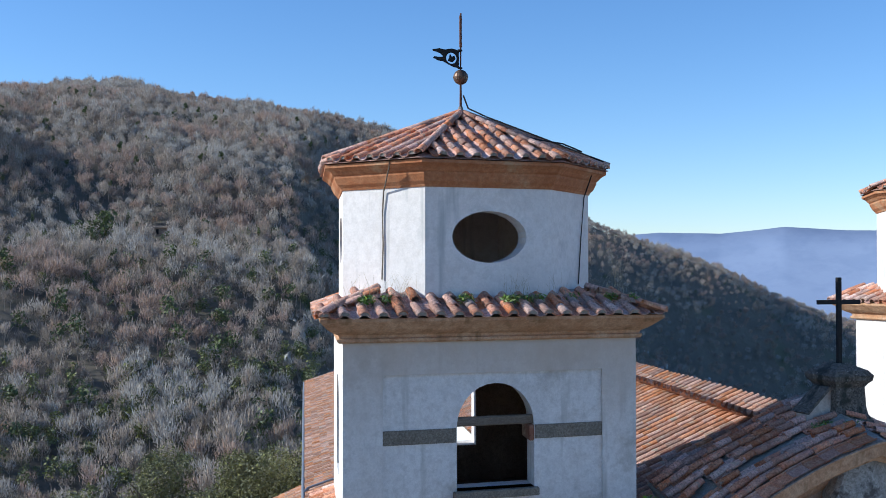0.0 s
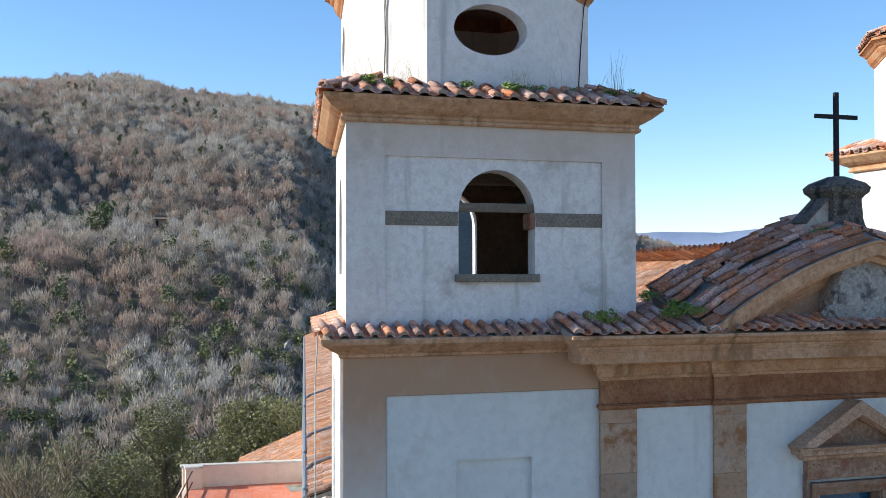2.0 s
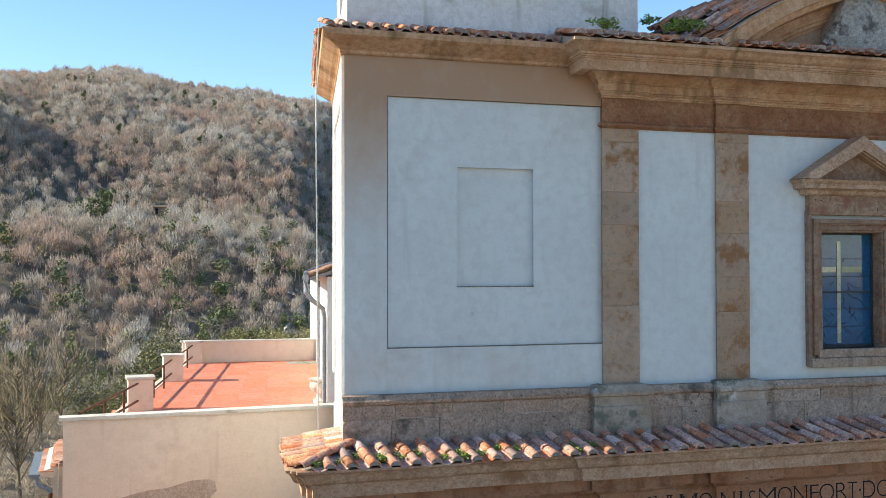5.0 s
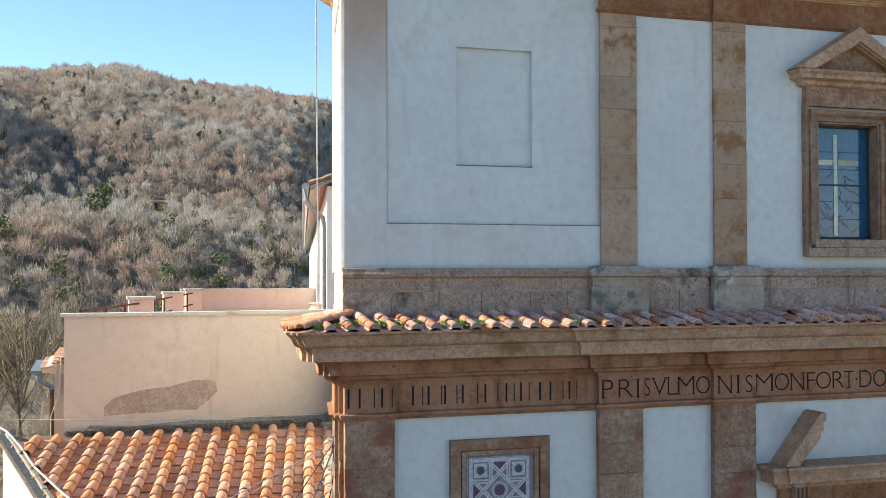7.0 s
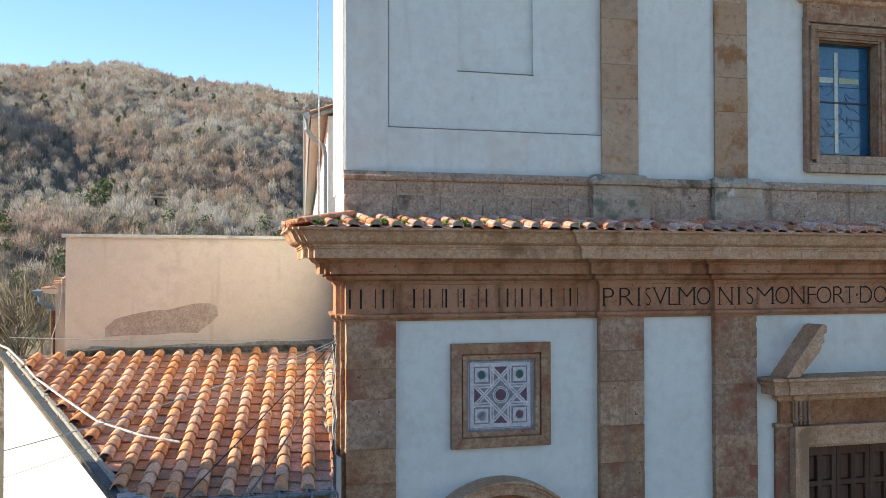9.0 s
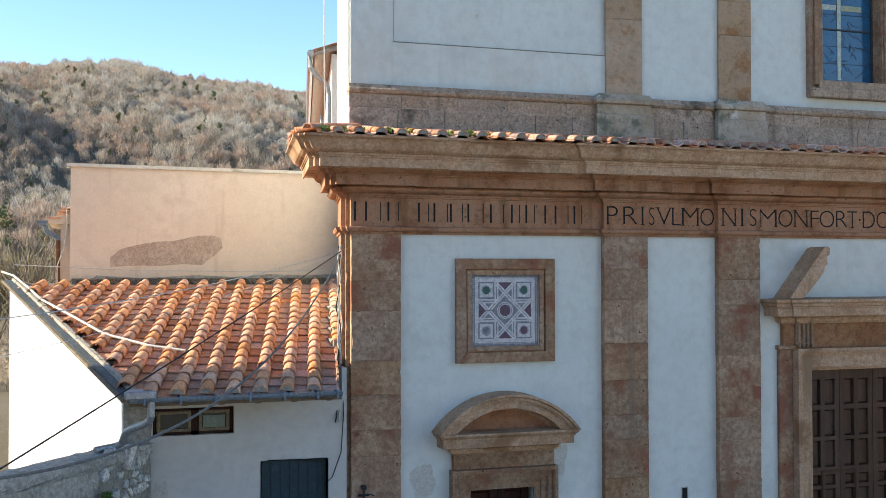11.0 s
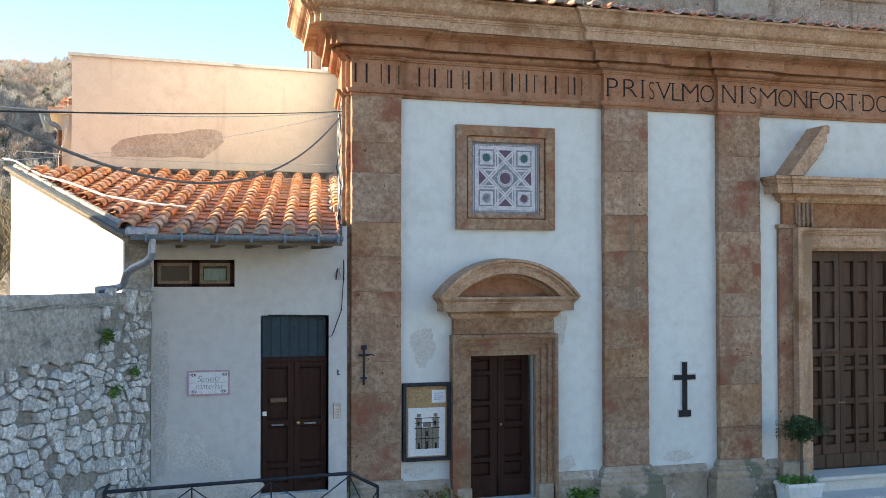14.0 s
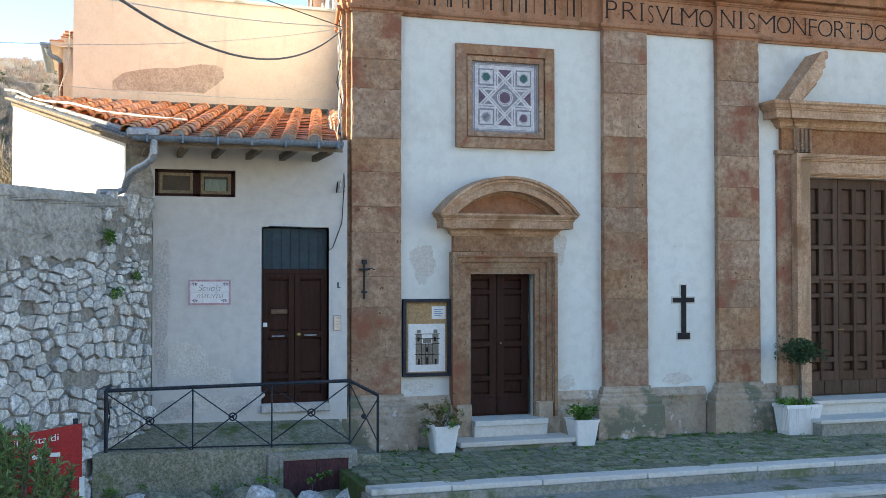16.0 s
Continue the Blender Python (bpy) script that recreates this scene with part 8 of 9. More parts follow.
# ---------------------------------------------------------------- pots and plants at the doors
def tapered_pot(name, at, w0, w1, h, label, group):
    p = thing(name, at, label, "plant pot", group)
    x, y, z = at
    bm = bmesh.new()
    rings = []
    for r, zz in ((w0, 0), (w0 * 1.02, 0.02), (w1, h), (w1 + 0.015, h), (w1 + 0.015, h + 0.03), (w1 - 0.02, h + 0.03), (w1 - 0.03, h - 0.06)):
        ring = []
        for sx, sy in ((-1, -1), (1, -1), (1, 1), (-1, 1)):
            for cx, cy in (((0.86, 1), (1, 0.86)) if sx * sy < 0 else ((1, 0.86), (0.86, 1))):
                ring.append(bm.verts.new((x + sx * cx * r, y + sy * cy * r, z + zz)))
        rings.append(ring)
    for a, b in zip(rings, rings[1:]):
        for i in range(8):
            bm.faces.new((a[i], a[(i + 1) % 8], b[(i + 1) % 8], b[i]))
    bm.faces.new(rings[0])
    bm.faces.new(rings[-1])
    part("pot", bm, M["pot"], p)
    return p
p1 = tapered_pot("flower_pot", (4.56, -0.62, PZ), 0.17, 0.225, 0.42, "white square pot with a straggling reddish geranium", "door pots")
bm = bmesh.new()
rg = random.Random(75)
for k in range(16):
    a, r = rg.uniform(0, 6.28), rg.uniform(0.05, 0.36)
    c = (4.56 + r * math.cos(a), -0.62 + 0.7 * r * math.sin(a), 0.22 + rg.uniform(0.05, 0.5) * (1 - r))
    tube(bm, [(4.56, -0.62, 0.18), c], 0.006, 4)
part("stem", bm, M["bark"], p1)
bm = bmesh.new()
for k in range(26):
    a, r = rg.uniform(0, 6.28), rg.uniform(0.05, 0.4)
    leaf_cloud(bm, rg, 16, (4.56 + r * math.cos(a), -0.62 + 0.6 * r * math.sin(a), 0.28 + rg.uniform(-0.1, 0.45) * (1 - r)), (0.09, 0.09, 0.07), 0.035, 1.0, 0.1)
part("foliage", bm, M["red_leaf"], p1)
bm = bmesh.new()
for k in range(8):
    a, r = rg.uniform(0, 6.28), rg.uniform(0.2, 0.42)
    leaf_cloud(bm, rg, 20, (4.56 + r * math.cos(a), -0.62 + 0.6 * r * math.sin(a), 0.25 + rg.uniform(-0.15, 0.35)), (0.1, 0.1, 0.08), 0.04, 1.0, 0.1)
part("green_foliage", bm, M["leaf"], p1)
p2 = tapered_pot("flower_pot", (7.12, -0.62, PZ), 0.17, 0.23, 0.42, "white square pot with a low green geranium", "door pots")
bm = bmesh.new()
for k in range(34):
    a, r = rg.uniform(0, 6.28), rg.uniform(0.0, 0.24)
    leaf_cloud(bm, rg, 18, (7.12 + r * math.cos(a), -0.62 + r * math.sin(a), 0.28 + rg.uniform(-0.05, 0.17)), (0.09, 0.09, 0.07), 0.038, 1.0, 0.1)
part("foliage", bm, M["leaf"], p2)
p3 = thing("flower_planter", (11.46, -0.72, PZ), "white ribbed rectangular planter with a clipped topiary ball", "planter")
bm = bmesh.new()
def ring_at(k, z):
    return [bm.verts.new((x, y, z)) for x, y in ((11.46 - 0.37 * k, -0.72 - 0.22 * k), (11.46 + 0.37 * k, -0.72 - 0.22 * k), (11.46 + 0.37 * k, -0.72 + 0.22 * k), (11.46 - 0.37 * k, -0.72 + 0.22 * k))]
rings = [ring_at(0.82, PZ), ring_at(0.84, PZ + 0.06), ring_at(1.0, PZ + 0.5), ring_at(1.05, PZ + 0.5), ring_at(1.05, PZ + 0.56), ring_at(0.92, PZ + 0.56), ring_at(0.9, PZ + 0.45)]
for a, b in zip(rings, rings[1:]):
    for i in range(4):
        bm.faces.new((a[i], a[(i + 1) % 4], b[(i + 1) % 4], b[i]))
bm.faces.new(rings[0])
bm.faces.new(rings[-1])
part("box", bm, M["pot"], p3)
bm = bmesh.new()
for i in range(14):
    t = (i + 0.5) / 14
    x0, x1 = 11.46 + 0.31 * (2 * t - 1), 11.46 + 0.36 * (2 * t - 1)
    tube(bm, [(x0, -0.72 - 0.185, PZ + 0.07), (x1, -0.72 - 0.222, PZ + 0.49)], 0.011, 5)
for i in range(8):
    t = (i + 0.5) / 8
    tube(bm, [(11.46 - 0.31, -0.72 + 0.17 * (2 * t - 1), PZ + 0.07), (11.46 - 0.372, -0.72 + 0.2 * (2 * t - 1), PZ + 0.49)], 0.011, 5)
part("rib", bm, M["pot"], p3)
part("trunk", tube(bmesh.new(), [(11.52, -0.72, 0.25), (11.53, -0.71, 0.7), (11.52, -0.72, 1.2)], 0.035, 7), M["bark"], p3)
bm = bmesh.new()
leaf_cloud(bm, rg, 2600, (11.54, -0.72, 1.32), (0.42, 0.4, 0.3), 0.028, 1.0, 0.25)
for k in range(26):
    a = rg.uniform(0, 6.28)
    leaf_cloud(bm, rg, 10, (11.54 + 0.5 * math.cos(a), -0.72 + 0.4 * math.sin(a), 1.32 + rg.uniform(-0.2, 0.25)), (0.08, 0.06, 0.05), 0.022, 1.0, 0.1)
part("crown", bm, M["leaf_dark"], p3, "dark green clipped ball of small leaves")
bm = bmesh.new()
for k in range(130):
    a = rg.uniform(0, 6.28)
    b0 = Vector((11.46 + rg.uniform(-0.3, 0.3), -0.72 + rg.uniform(-0.15, 0.15), 0.3))
    e = b0 + Vector((0.22 * math.cos(a), 0.22 * math.sin(a), rg.uniform(-0.05, 0.12)))
    mid = (b0 + e) / 2 + Vector((0, 0, 0.1))
    w = Vector((-math.sin(a), math.cos(a), 0)) * 0.012
    v = [bm.verts.new(q) for q in (b0 - w, b0 + w, mid + w, mid - w, e)]
    bm.faces.new((v[0], v[1], v[2], v[3]))
    bm.faces.new((v[3], v[2], v[4]))
part("grass", bm, M["leaf"], p3)

# ---------------------------------------------------------------- terrace and convent wing
E1, E2 = Vector((0.983, -0.186)), Vector((0.186, 0.983))
TA, TB = Vector((-1.42, 6.15)), Vector((2.78, 28.6))
bm = bmesh.new()
plate(bm, [[(-1.42, 0.0), (4.6, 0.0), (4.6, 8.78), (-1.42, 8.78)]], lambda u, v, d: (u, 6.12 + 0.07 * (u + 1.42) + d, v), 0.0, 0.3)
tw = structure("wall_terrace_front", bm, M["pink_wall"], "peach rendered end wall of the terrace", "wall")
part("coping", plate(bmesh.new(), [[(-1.5, 8.78), (4.6, 8.78), (4.6, 8.85), (-1.5, 8.85)]], lambda u, v, d: (u, 6.12 + 0.07 * (u + 1.42) + d, v), -0.06, 0.36), M["white_stone"], tw, "thin white coping")
patch = [(-0.62, 6.68), (-0.62, 6.88), (-0.4, 7.06), (-0.1, 7.14), (0.3, 7.22), (0.7, 7.24), (1.2, 7.36), (1.55, 7.37), (1.72, 7.3), (1.75, 7.1), (1.6, 6.95), (1.3, 6.72), (0.9, 6.74), (0.4, 6.7), (0.0, 6.71)]
bm = plate(bmesh.new(), [patch], lambda u, v, d: (u, 6.12 + 0.07 * (u + 1.42) + d, v), -0.006, 0.01)
part("bare_patch", bm, M["bare_patch"], tw, "patch where the peach render has fallen off")
bm = plate(bmesh.new(), [[(-1.42, 6.1), (4.4, 6.1), (4.4, 6.53), (3.6, 6.49), (2.8, 6.52), (2.0, 6.46), (1.2, 6.5), (0.6, 6.47), (0.0, 6.44), (-0.6, 6.48), (-0.9, 6.5), (-1.0, 6.4), (-1.42, 6.39)]], lambda u, v, d: (u, 6.12 + 0.07 * (u + 1.42) + d, v), -0.005, 0.01)
part("damp_foot", bm, M["rough_render"], tw, "dark damp strip above the school roof")

floor_pts = [(-1.42, 6.3), (5.2, 6.6), (8.6, 28.2), (2.78, 28.6)]
tf = structure("floor_terrace", plate(bmesh.new(), [floor_pts], lambda u, v, d: (u, v, d), 7.9, 8.11), M["joint"], "red painted terrace floor with faint joints", "floor")
slab = bmesh.new()
box(slab, -0.5, 0.5, -0.5, 0.5, -0.5, 0.5)
slab_me = mesh_from(slab, "floor_slab", M["terrace_floor"])
for i in range(8):
    for j in range(14):
        t0 = (j + 0.5) / 14
        y = 6.95 + t0 * 21.3
        xa = -1.42 + 4.2 * t0
        xb = 5.2 + 3.4 * t0
        w = (xb - xa) / 8
        ang = math.atan2(-0.186, 0.983)
        piece("floor_slab", slab_me, tf, Matrix.Translation((xa + w * (i + 0.5), y, 8.115)) @ Matrix(((1, 0.19, 0, 0), (0, 1, 0, 0), (0, 0, 1, 0), (0, 0, 0, 1))) @ Matrix.Diagonal((w - 0.006, 21.3 / 14 - 0.006, 0.05, 1)))
bm = bmesh.new()
q = [TA, TB, TB + Vector((0.3, 0)), TA + Vector((0.3, 0))]
t = [bm.verts.new((p.x, p.y, 8.16)) for p in q]
b = [bm.verts.new((p.x, p.y, 0.0)) for p in q]
bm.faces.new(t)
bm.faces.new(b[::-1])
for i in range(4):
    bm.faces.new((t[i], b[i], b[(i + 1) % 4], t[(i + 1) % 4]))
structure("wall_terrace_side", bm, M["pink_wall"], "sunlit peach side wall below the terrace edge", "wall")
bp = structure("parapet_back", plate(bmesh.new(), [[(2.78, 8.1), (8.6, 8.1), (8.6, 8.98), (2.78, 8.98)]], lambda u, v, d: (u, 28.6 - 0.06 * (u - 2.78) + d, v), -0.15, 0.15), M["pink_wall"], "low peach parapet at the terrace's far end", "parapet")
part("coping", plate(bmesh.new(), [[(2.7, 8.98), (8.6, 8.98), (8.6, 9.05), (2.7, 9.05)]], lambda u, v, d: (u, 28.6 - 0.06 * (u - 2.78) + d, v), -0.2, 0.2), M["white_stone"], bp)
tp = []
for k, (x, y) in enumerate(((0.42, 12.9), (1.85, 20.9), (3.2, 28.3))):
    p = thing("terrace_pillar", (x, y, 8.14), "square peach terrace pillar with a white cap", "pillar", "terrace pillars")
    part("shaft", boxes((x - 0.33, x + 0.33, y - 0.33, y + 0.33, 8.12, 8.98), bevel=0.01), M["pink_wall"], p)
    part("cap", boxes((x - 0.38, x + 0.38, y - 0.38, y + 0.38, 8.98, 9.06), bevel=0.01), M["white_stone"], p)
    tp.append((x, y))
for (xa, ya), (xb, yb) in zip([(-1.1, 6.5)] + tp, tp):
    r = thing("terrace_railing", ((xa + xb) / 2, (ya + yb) / 2, 8.14), "rusty iron tube railing between the terrace pillars", "railing", "terrace railings")
    for z in (8.88, 8.42):
        part("rail", tube(bmesh.new(), [(xa, ya, z), (xb, yb, z)], 0.03, 6), M["rust"], r)
    for s in (0.36, 0.68):
        x, y = xa + (xb - xa) * s, ya + (yb - ya) * s
        part("post", tube(bmesh.new(), [(x, y, 8.12), (x, y, 8.9)], 0.03, 6), M["rust"], r)
urn = thing("stone_urn", (5.35, 12.9, 8.14), "small pale stone urn on the terrace floor", "urn")
part("bowl", lathe(bmesh.new(), [(0.17, 0), (0.17, 0.08), (0.09, 0.14), (0.08, 0.24), (0.22, 0.36), (0.28, 0.46), (0.28, 0.56), (0.24, 0.58), (0.26, 0.64), (0.3, 0.66), (0.3, 0.7), (0.2, 0.7)], (5.35, 12.9, 8.14), 16), M["white_stone"], urn)
tagged(part("drain_patch", boxes((6.9, 8.3, 26.2, 27.6, 8.14, 8.15)), M["concrete"]), "grey unpainted patch in the terrace corner", "floor patch")

# wing along the terrace
WS = Vector((4.42, 7.4))
def wing(u, w, z):
    p = WS + E2 * u + E1 * w
    return (p.x, p.y, z)
bm = bmesh.new()
plate(bm, [[(0, 0), (0.45, 0), (0.45, 11.75), (0, 11.75)]], lambda a, v, d: wing(d, a, v), 0.0, 66)
plate(bm, [[(0.45, 0), (8, 0), (8, 12.0), (4.2, 13.3), (0.45, 11.75)]], lambda a, v, d: wing(d, a, v), 0.0, 0.4)
structure("wall_convent", bm, M["bright_white"], "sunlit pale wall of the long convent wing", "wall")
wr = thing("convent_roof", wing(30, 4, 11.8), "long convent roof of weathered terracotta tiles", "tile roof")
bm = bmesh.new()
plate(bm, [[(-0.4, 11.74), (4.2, 13.3), (8.6, 11.8), (8.6, 11.7), (4.2, 13.15), (-0.4, 11.66)]], lambda a, v, d: wing(d, a, v), -0.2, 66)
part("roof_bed", bm, M["mortar"], wr)
o = wing(66, -0.42, 11.76)
lay_tiles(wr, "nave", o, (-E2.x, -E2.y, 0), Vector((E1.x, E1.y, 1.56 / 4.6)), 180, 0.368, 11, 0.42, rng=random.Random(17), as_stuff=True, material=M["tile_far"], plugs=False)
wg = thing("convent_gutter", wing(0, -0.5, 11.6), "grey zinc eaves gutter and downpipes along the convent", "gutter")
part("trough", tube(bmesh.new(), [wing(-0.2, -0.5, 11.72), wing(66, -0.5, 11.72)], 0.085, 8), M["zinc"], wg)
part("downpipe", tube(bmesh.new(), [wing(-0.1, -0.5, 11.66), wing(-0.12, -0.5, 11.4), wing(-0.1, -0.35, 11.2), wing(0.0, -0.1, 11.0), wing(0.05, -0.07, 10.8), wing(0.05, -0.07, 8.15)], 0.06, 8), M["zinc"], wg)
part("downpipe", tube(bmesh.new(), [wing(9, -0.08, 11.6), wing(9, -0.08, 8.15)], 0.05, 8), M["zinc"], wg)
for k, u in enumerate((3.5, 9.0, 20.0)):
    part("overflow_pipe", tube(bmesh.new(), [wing(u, 2.2, 12.75), wing(u - 0.1, 0.2, 12.1), wing(u - 0.2, -0.3, 11.95), wing(u - 0.7, -0.5, 11.85), wing(u - 3.0, -0.5, 11.82)], 0.05, 8), M["zinc"], wg)
# low tiled building beyond the terrace
lb = thing("low_building", (10, 50, 0), "low building with a terracotta roof beyond the terrace", "building")
part("wall", boxes((9.4, 14.6, 46.5, 57, -5, 4.4)), M["pink_wall"], lb)
bm = bmesh.new()
q = [(6.9, 46, 4.2), (12.9, 46, 6.65), (15.0, 58, 6.65), (9.0, 58, 4.2)]
t = [bm.verts.new(p) for p in q]
b = [bm.verts.new((p[0], p[1], p[2] - 0.15)) for p in q]
bm.faces.new(t)
bm.faces.new(b[::-1])
for i in range(4):
    bm.faces.new((t[i], b[i], b[(i + 1) % 4], t[(i + 1) % 4]))
part("roof", bm, M["tile_far"], lb)
lay_tiles(lb, "nave", (9.0, 57.9, 4.25), (-E2.x, -E2.y, 0), Vector((6.0, -0.3, 2.45)), 33, 0.37, 15, 0.42, rng=random.Random(18), as_stuff=True, material=M["tile_far"], plugs=False)
sh_ = thing("garden_shed", (-3.6, 74, -7), "small shed with a weathered brown pitched roof among trees", "shed")
part("wall", boxes((-6.0, -1.2, 72.2, 77, -9, -2.0)), M["pink_wall"], sh_)
bm = bmesh.new()
plate(bm, [[(71.7, -2.2), (74.6, -0.6), (77.5, -2.2), (77.5, -2.32), (74.6, -0.75), (71.7, -2.32)]], lambda u, v, d: (d, u, v), -6.4, -0.9)
part("roof", bm, M["beam"], sh_)
# little eave at the terrace's left corner
le = thing("side_eave", (-1.9, 7.0, 7.5), "short tiled eave with a blue-grey gutter at the terrace corner", "tile roof")
part("wall_return", boxes((-1.62, -1.385, 6.5, 9.5, 5.6, 7.64)), M["pink_wall"], le, "peach plastered return wall")
part("eave_board", plate(bmesh.new(), [[(-1.9, 7.62), (-1.62, 7.58), (-1.385, 7.58), (-1.385, 7.86), (-1.9, 7.69)]], front, 6.42, 9.5), M["pink_wall"], le)
for i in range(8):
    for k, (x, z, w) in enumerate(((-1.9, 7.7, 0.3), (-1.68, 7.79, 0.28), (-1.64, 7.85, 0.24), (-1.6, 7.91, 0.2))):
        part("roof_tile", boxes((x, x + w, 6.38 + i * 0.39, 6.75 + i * 0.39, z, z + 0.026), bevel=0.006), M["pan_tile"], le)
bm = bmesh.new()
half = [(-1.98 + 0.115 * math.cos(math.pi * (1 + i / 10)), 7.655 + 0.1 * math.sin(math.pi * (1 + i / 10))) for i in range(11)]
plate(bm, [half], front, 6.4, 9.5)
part("gutter", bm, M["gutter_blue"], le, "blue-grey half-round gutter")
part("gutter_pipe", tube(bmesh.new(), [(-1.93, 6.5, 7.56), (-1.92, 6.5, 7.46), (-1.86, 6.5, 7.39), (-1.77, 6.5, 7.36), (-1.7, 6.5, 7.31), (-1.67, 6.5, 7.22)], 0.055, 8), M["gutter_blue"], le)
part("downpipe", tube(bmesh.new(), [(-1.67, 6.44, 7.24), (-1.67, 6.44, 5.6)], 0.05, 8), M["rust"], le, "brown iron downpipe")
part("cable_run", tube(bmesh.new(), [(-1.4, 6.36, 7.98), (-1.5, 6.36, 7.9), (-1.51, 6.38, 7.5), (-1.55, 6.38, 7.1), (-1.68, 6.36, 6.7), (-1.68, 6.36, 6.3)], 0.012, 6), M["cable_white"], le)

# ---------------------------------------------------------------- weathervane and small roof things
vane = thing("weathervane", (apex.x, apex.y, apex.z), "rusty iron weathervane rod with a bronze ball and banner", "weathervane")
ax_, ay_ = apex.x, apex.y
part("rod", tube(bmesh.new(), [(ax_, ay_, 24.0), (ax_, ay_, 24.7), (ax_, ay_, 25.4), (ax_ + 0.005, ay_, 26.15)], [0.03, 0.022, 0.02, 0.018], 8), M["rust"], vane)
part("sleeve", tube(bmesh.new(), [(ax_, ay_, 25.45), (ax_, ay_, 26.1)], 0.028, 8), M["rust"], vane)
part("ball", ball(bmesh.new(), (ax_, ay_, 24.83), 0.155, 18), M["bronze"], vane)
bx = ax_ - 0.04
ban = [(bx, 25.02), (bx - 0.1, 25.03), (bx - 0.22, 25.08), (bx - 0.34, 25.14), (bx - 0.44, 25.15), (bx - 0.55, 25.2), (bx - 0.53, 25.23), (bx - 0.4, 25.22), (bx - 0.33, 25.24), (bx - 0.4, 25.3), (bx - 0.54, 25.34), (bx - 0.57, 25.37), (bx - 0.42, 25.4), (bx - 0.3, 25.38), (bx - 0.15, 25.41), (bx, 25.38)]
part("banner", plate(bmesh.new(), [ban, oval(bx - 0.16, 25.21, 0.115, 0.115, 20)], front, ay_ - 0.012, ay_ + 0.012), M["black"], vane)
part("emblem", plate(bmesh.new(), [[(bx - 0.24, 25.15), (bx - 0.13, 25.13), (bx - 0.07, 25.2), (bx - 0.1, 25.27), (bx - 0.15, 25.24), (bx - 0.19, 25.3), (bx - 0.21, 25.22)]], front, ay_ - 0.01, ay_ + 0.01), M["black"], vane)
part("bracket", boxes((ax_ - 0.06, ax_ + 0.03, ay_ - 0.03, ay_ + 0.03, 25.36, 25.4), (ax_ - 0.06, ax_ + 0.03, ay_ - 0.03, ay_ + 0.03, 25.0, 25.04), bevel=0.005), M["black"], vane)

cab = thing("lightning_cable", (6.6, 1.5, 23.6), "dark lightning cable lying over the lantern roof and wall", "cable", "cables")
part("cable_run", tube(bmesh.new(), [(ax_ + 0.04, ay_ - 0.05, 24.45), (ax_ + 0.12, ay_ - 0.12, 24.18), (ax_ + 0.45, ay_ - 0.35, 23.98), (ax_ + 1.0, ay_ - 0.75, 23.7), (ax_ + 1.6, ay_ - 1.15, 23.4), (8.5, 1.6, 23.12), (8.75, 1.45, 23.0)], 0.018, 6), M["cable_black"], cab)
part("cable_run", tube(bmesh.new(), [(6.9, 1.6, 23.5), (7.4, 1.45, 23.38), (7.9, 1.5, 23.33), (8.35, 1.6, 23.2)], 0.016, 6), M["cable_black"], cab)
part("cable_run", tube(bmesh.new(), [(4.3, 0.95, 23.0), (4.22, 0.82, 22.85), (4.22, 0.85, 22.7), (4.24, 1.3, 22.3), (4.23, 1.34, 21.9), (4.24, 1.33, 21.3), (4.22, 1.34, 20.7)], 0.014, 6), M["beam"], cab)
part("cable_run", tube(bmesh.new(), [(8.45, 1.3, 22.8), (8.42, 1.66, 22.3), (8.3, 1.55, 21.5), (8.2, 1.46, 20.6)], 0.012, 6), M["cable_black"], cab)
hang = thing("hanging_cable", (2.75, 0.2, 15.8), "thin pale cable hanging down the tower's side", "cable", "cables")
part("cable_run", tube(bmesh.new(), [(2.72, 0.05, 16.0), (2.72, 0.3, 15.0), (2.8, 0.6, 12.0), (2.85, 0.7, 9.1)], 0.011, 6), M["cable_white"], hang)

# overhead cables that meet at the church corner
J = (2.93, -0.2, 6.9)
for end, drop, r, mat, za, lab in (((-3.752, -14.944, 6.441), 1.573, 0.013, "cable_grey", 6.84, "thick grey overhead cable sagging to the church corner"),
                                  ((-5.628, -19.16, 3.988), 0.095, 0.007, "cable_black", 6.9, "thin dark overhead cable fixed to the church corner"),
                                  ((-3.945, -6.956, 5.92), 0.195, 0.007, "cable_white", 6.9, "thin pale overhead cable fixed to the church corner"),
                                  ((-10.494, -10.253, 5.413), 0.836, 0.0045, "cable_white", 6.87, "slack pale overhead cable above the school roof")):
    c = thing("overhead_cable", end, lab, "cable", "overhead cables")
    part("cable_run", tube(bmesh.new(), sag((J[0], J[1], za), end, drop, 32), r, 6), M[mat], c)
bun = thing("cable_bundle", (2.9, -0.15, 5.0), "loose bundle of pale cables down the church corner", "cable", "cables")
rg = random.Random(81)
for k in range(4):
    pts = [(2.9 + rg.uniform(-0.03, 0.05), -0.18 - rg.uniform(0, 0.05), 7.0)]
    for i in range(9):
        pts.append((2.9 + rg.uniform(-0.05, 0.05), -0.2 + rg.uniform(-0.05, 0.05), 6.8 - i * 0.28))
    pts.append((2.95 - 0.05 * k, -0.4, 4.1))
    part("cable_run", tube(bmesh.new(), pts, 0.011, 5), M["cable_white" if k < 3 else "cable_black"], bun)
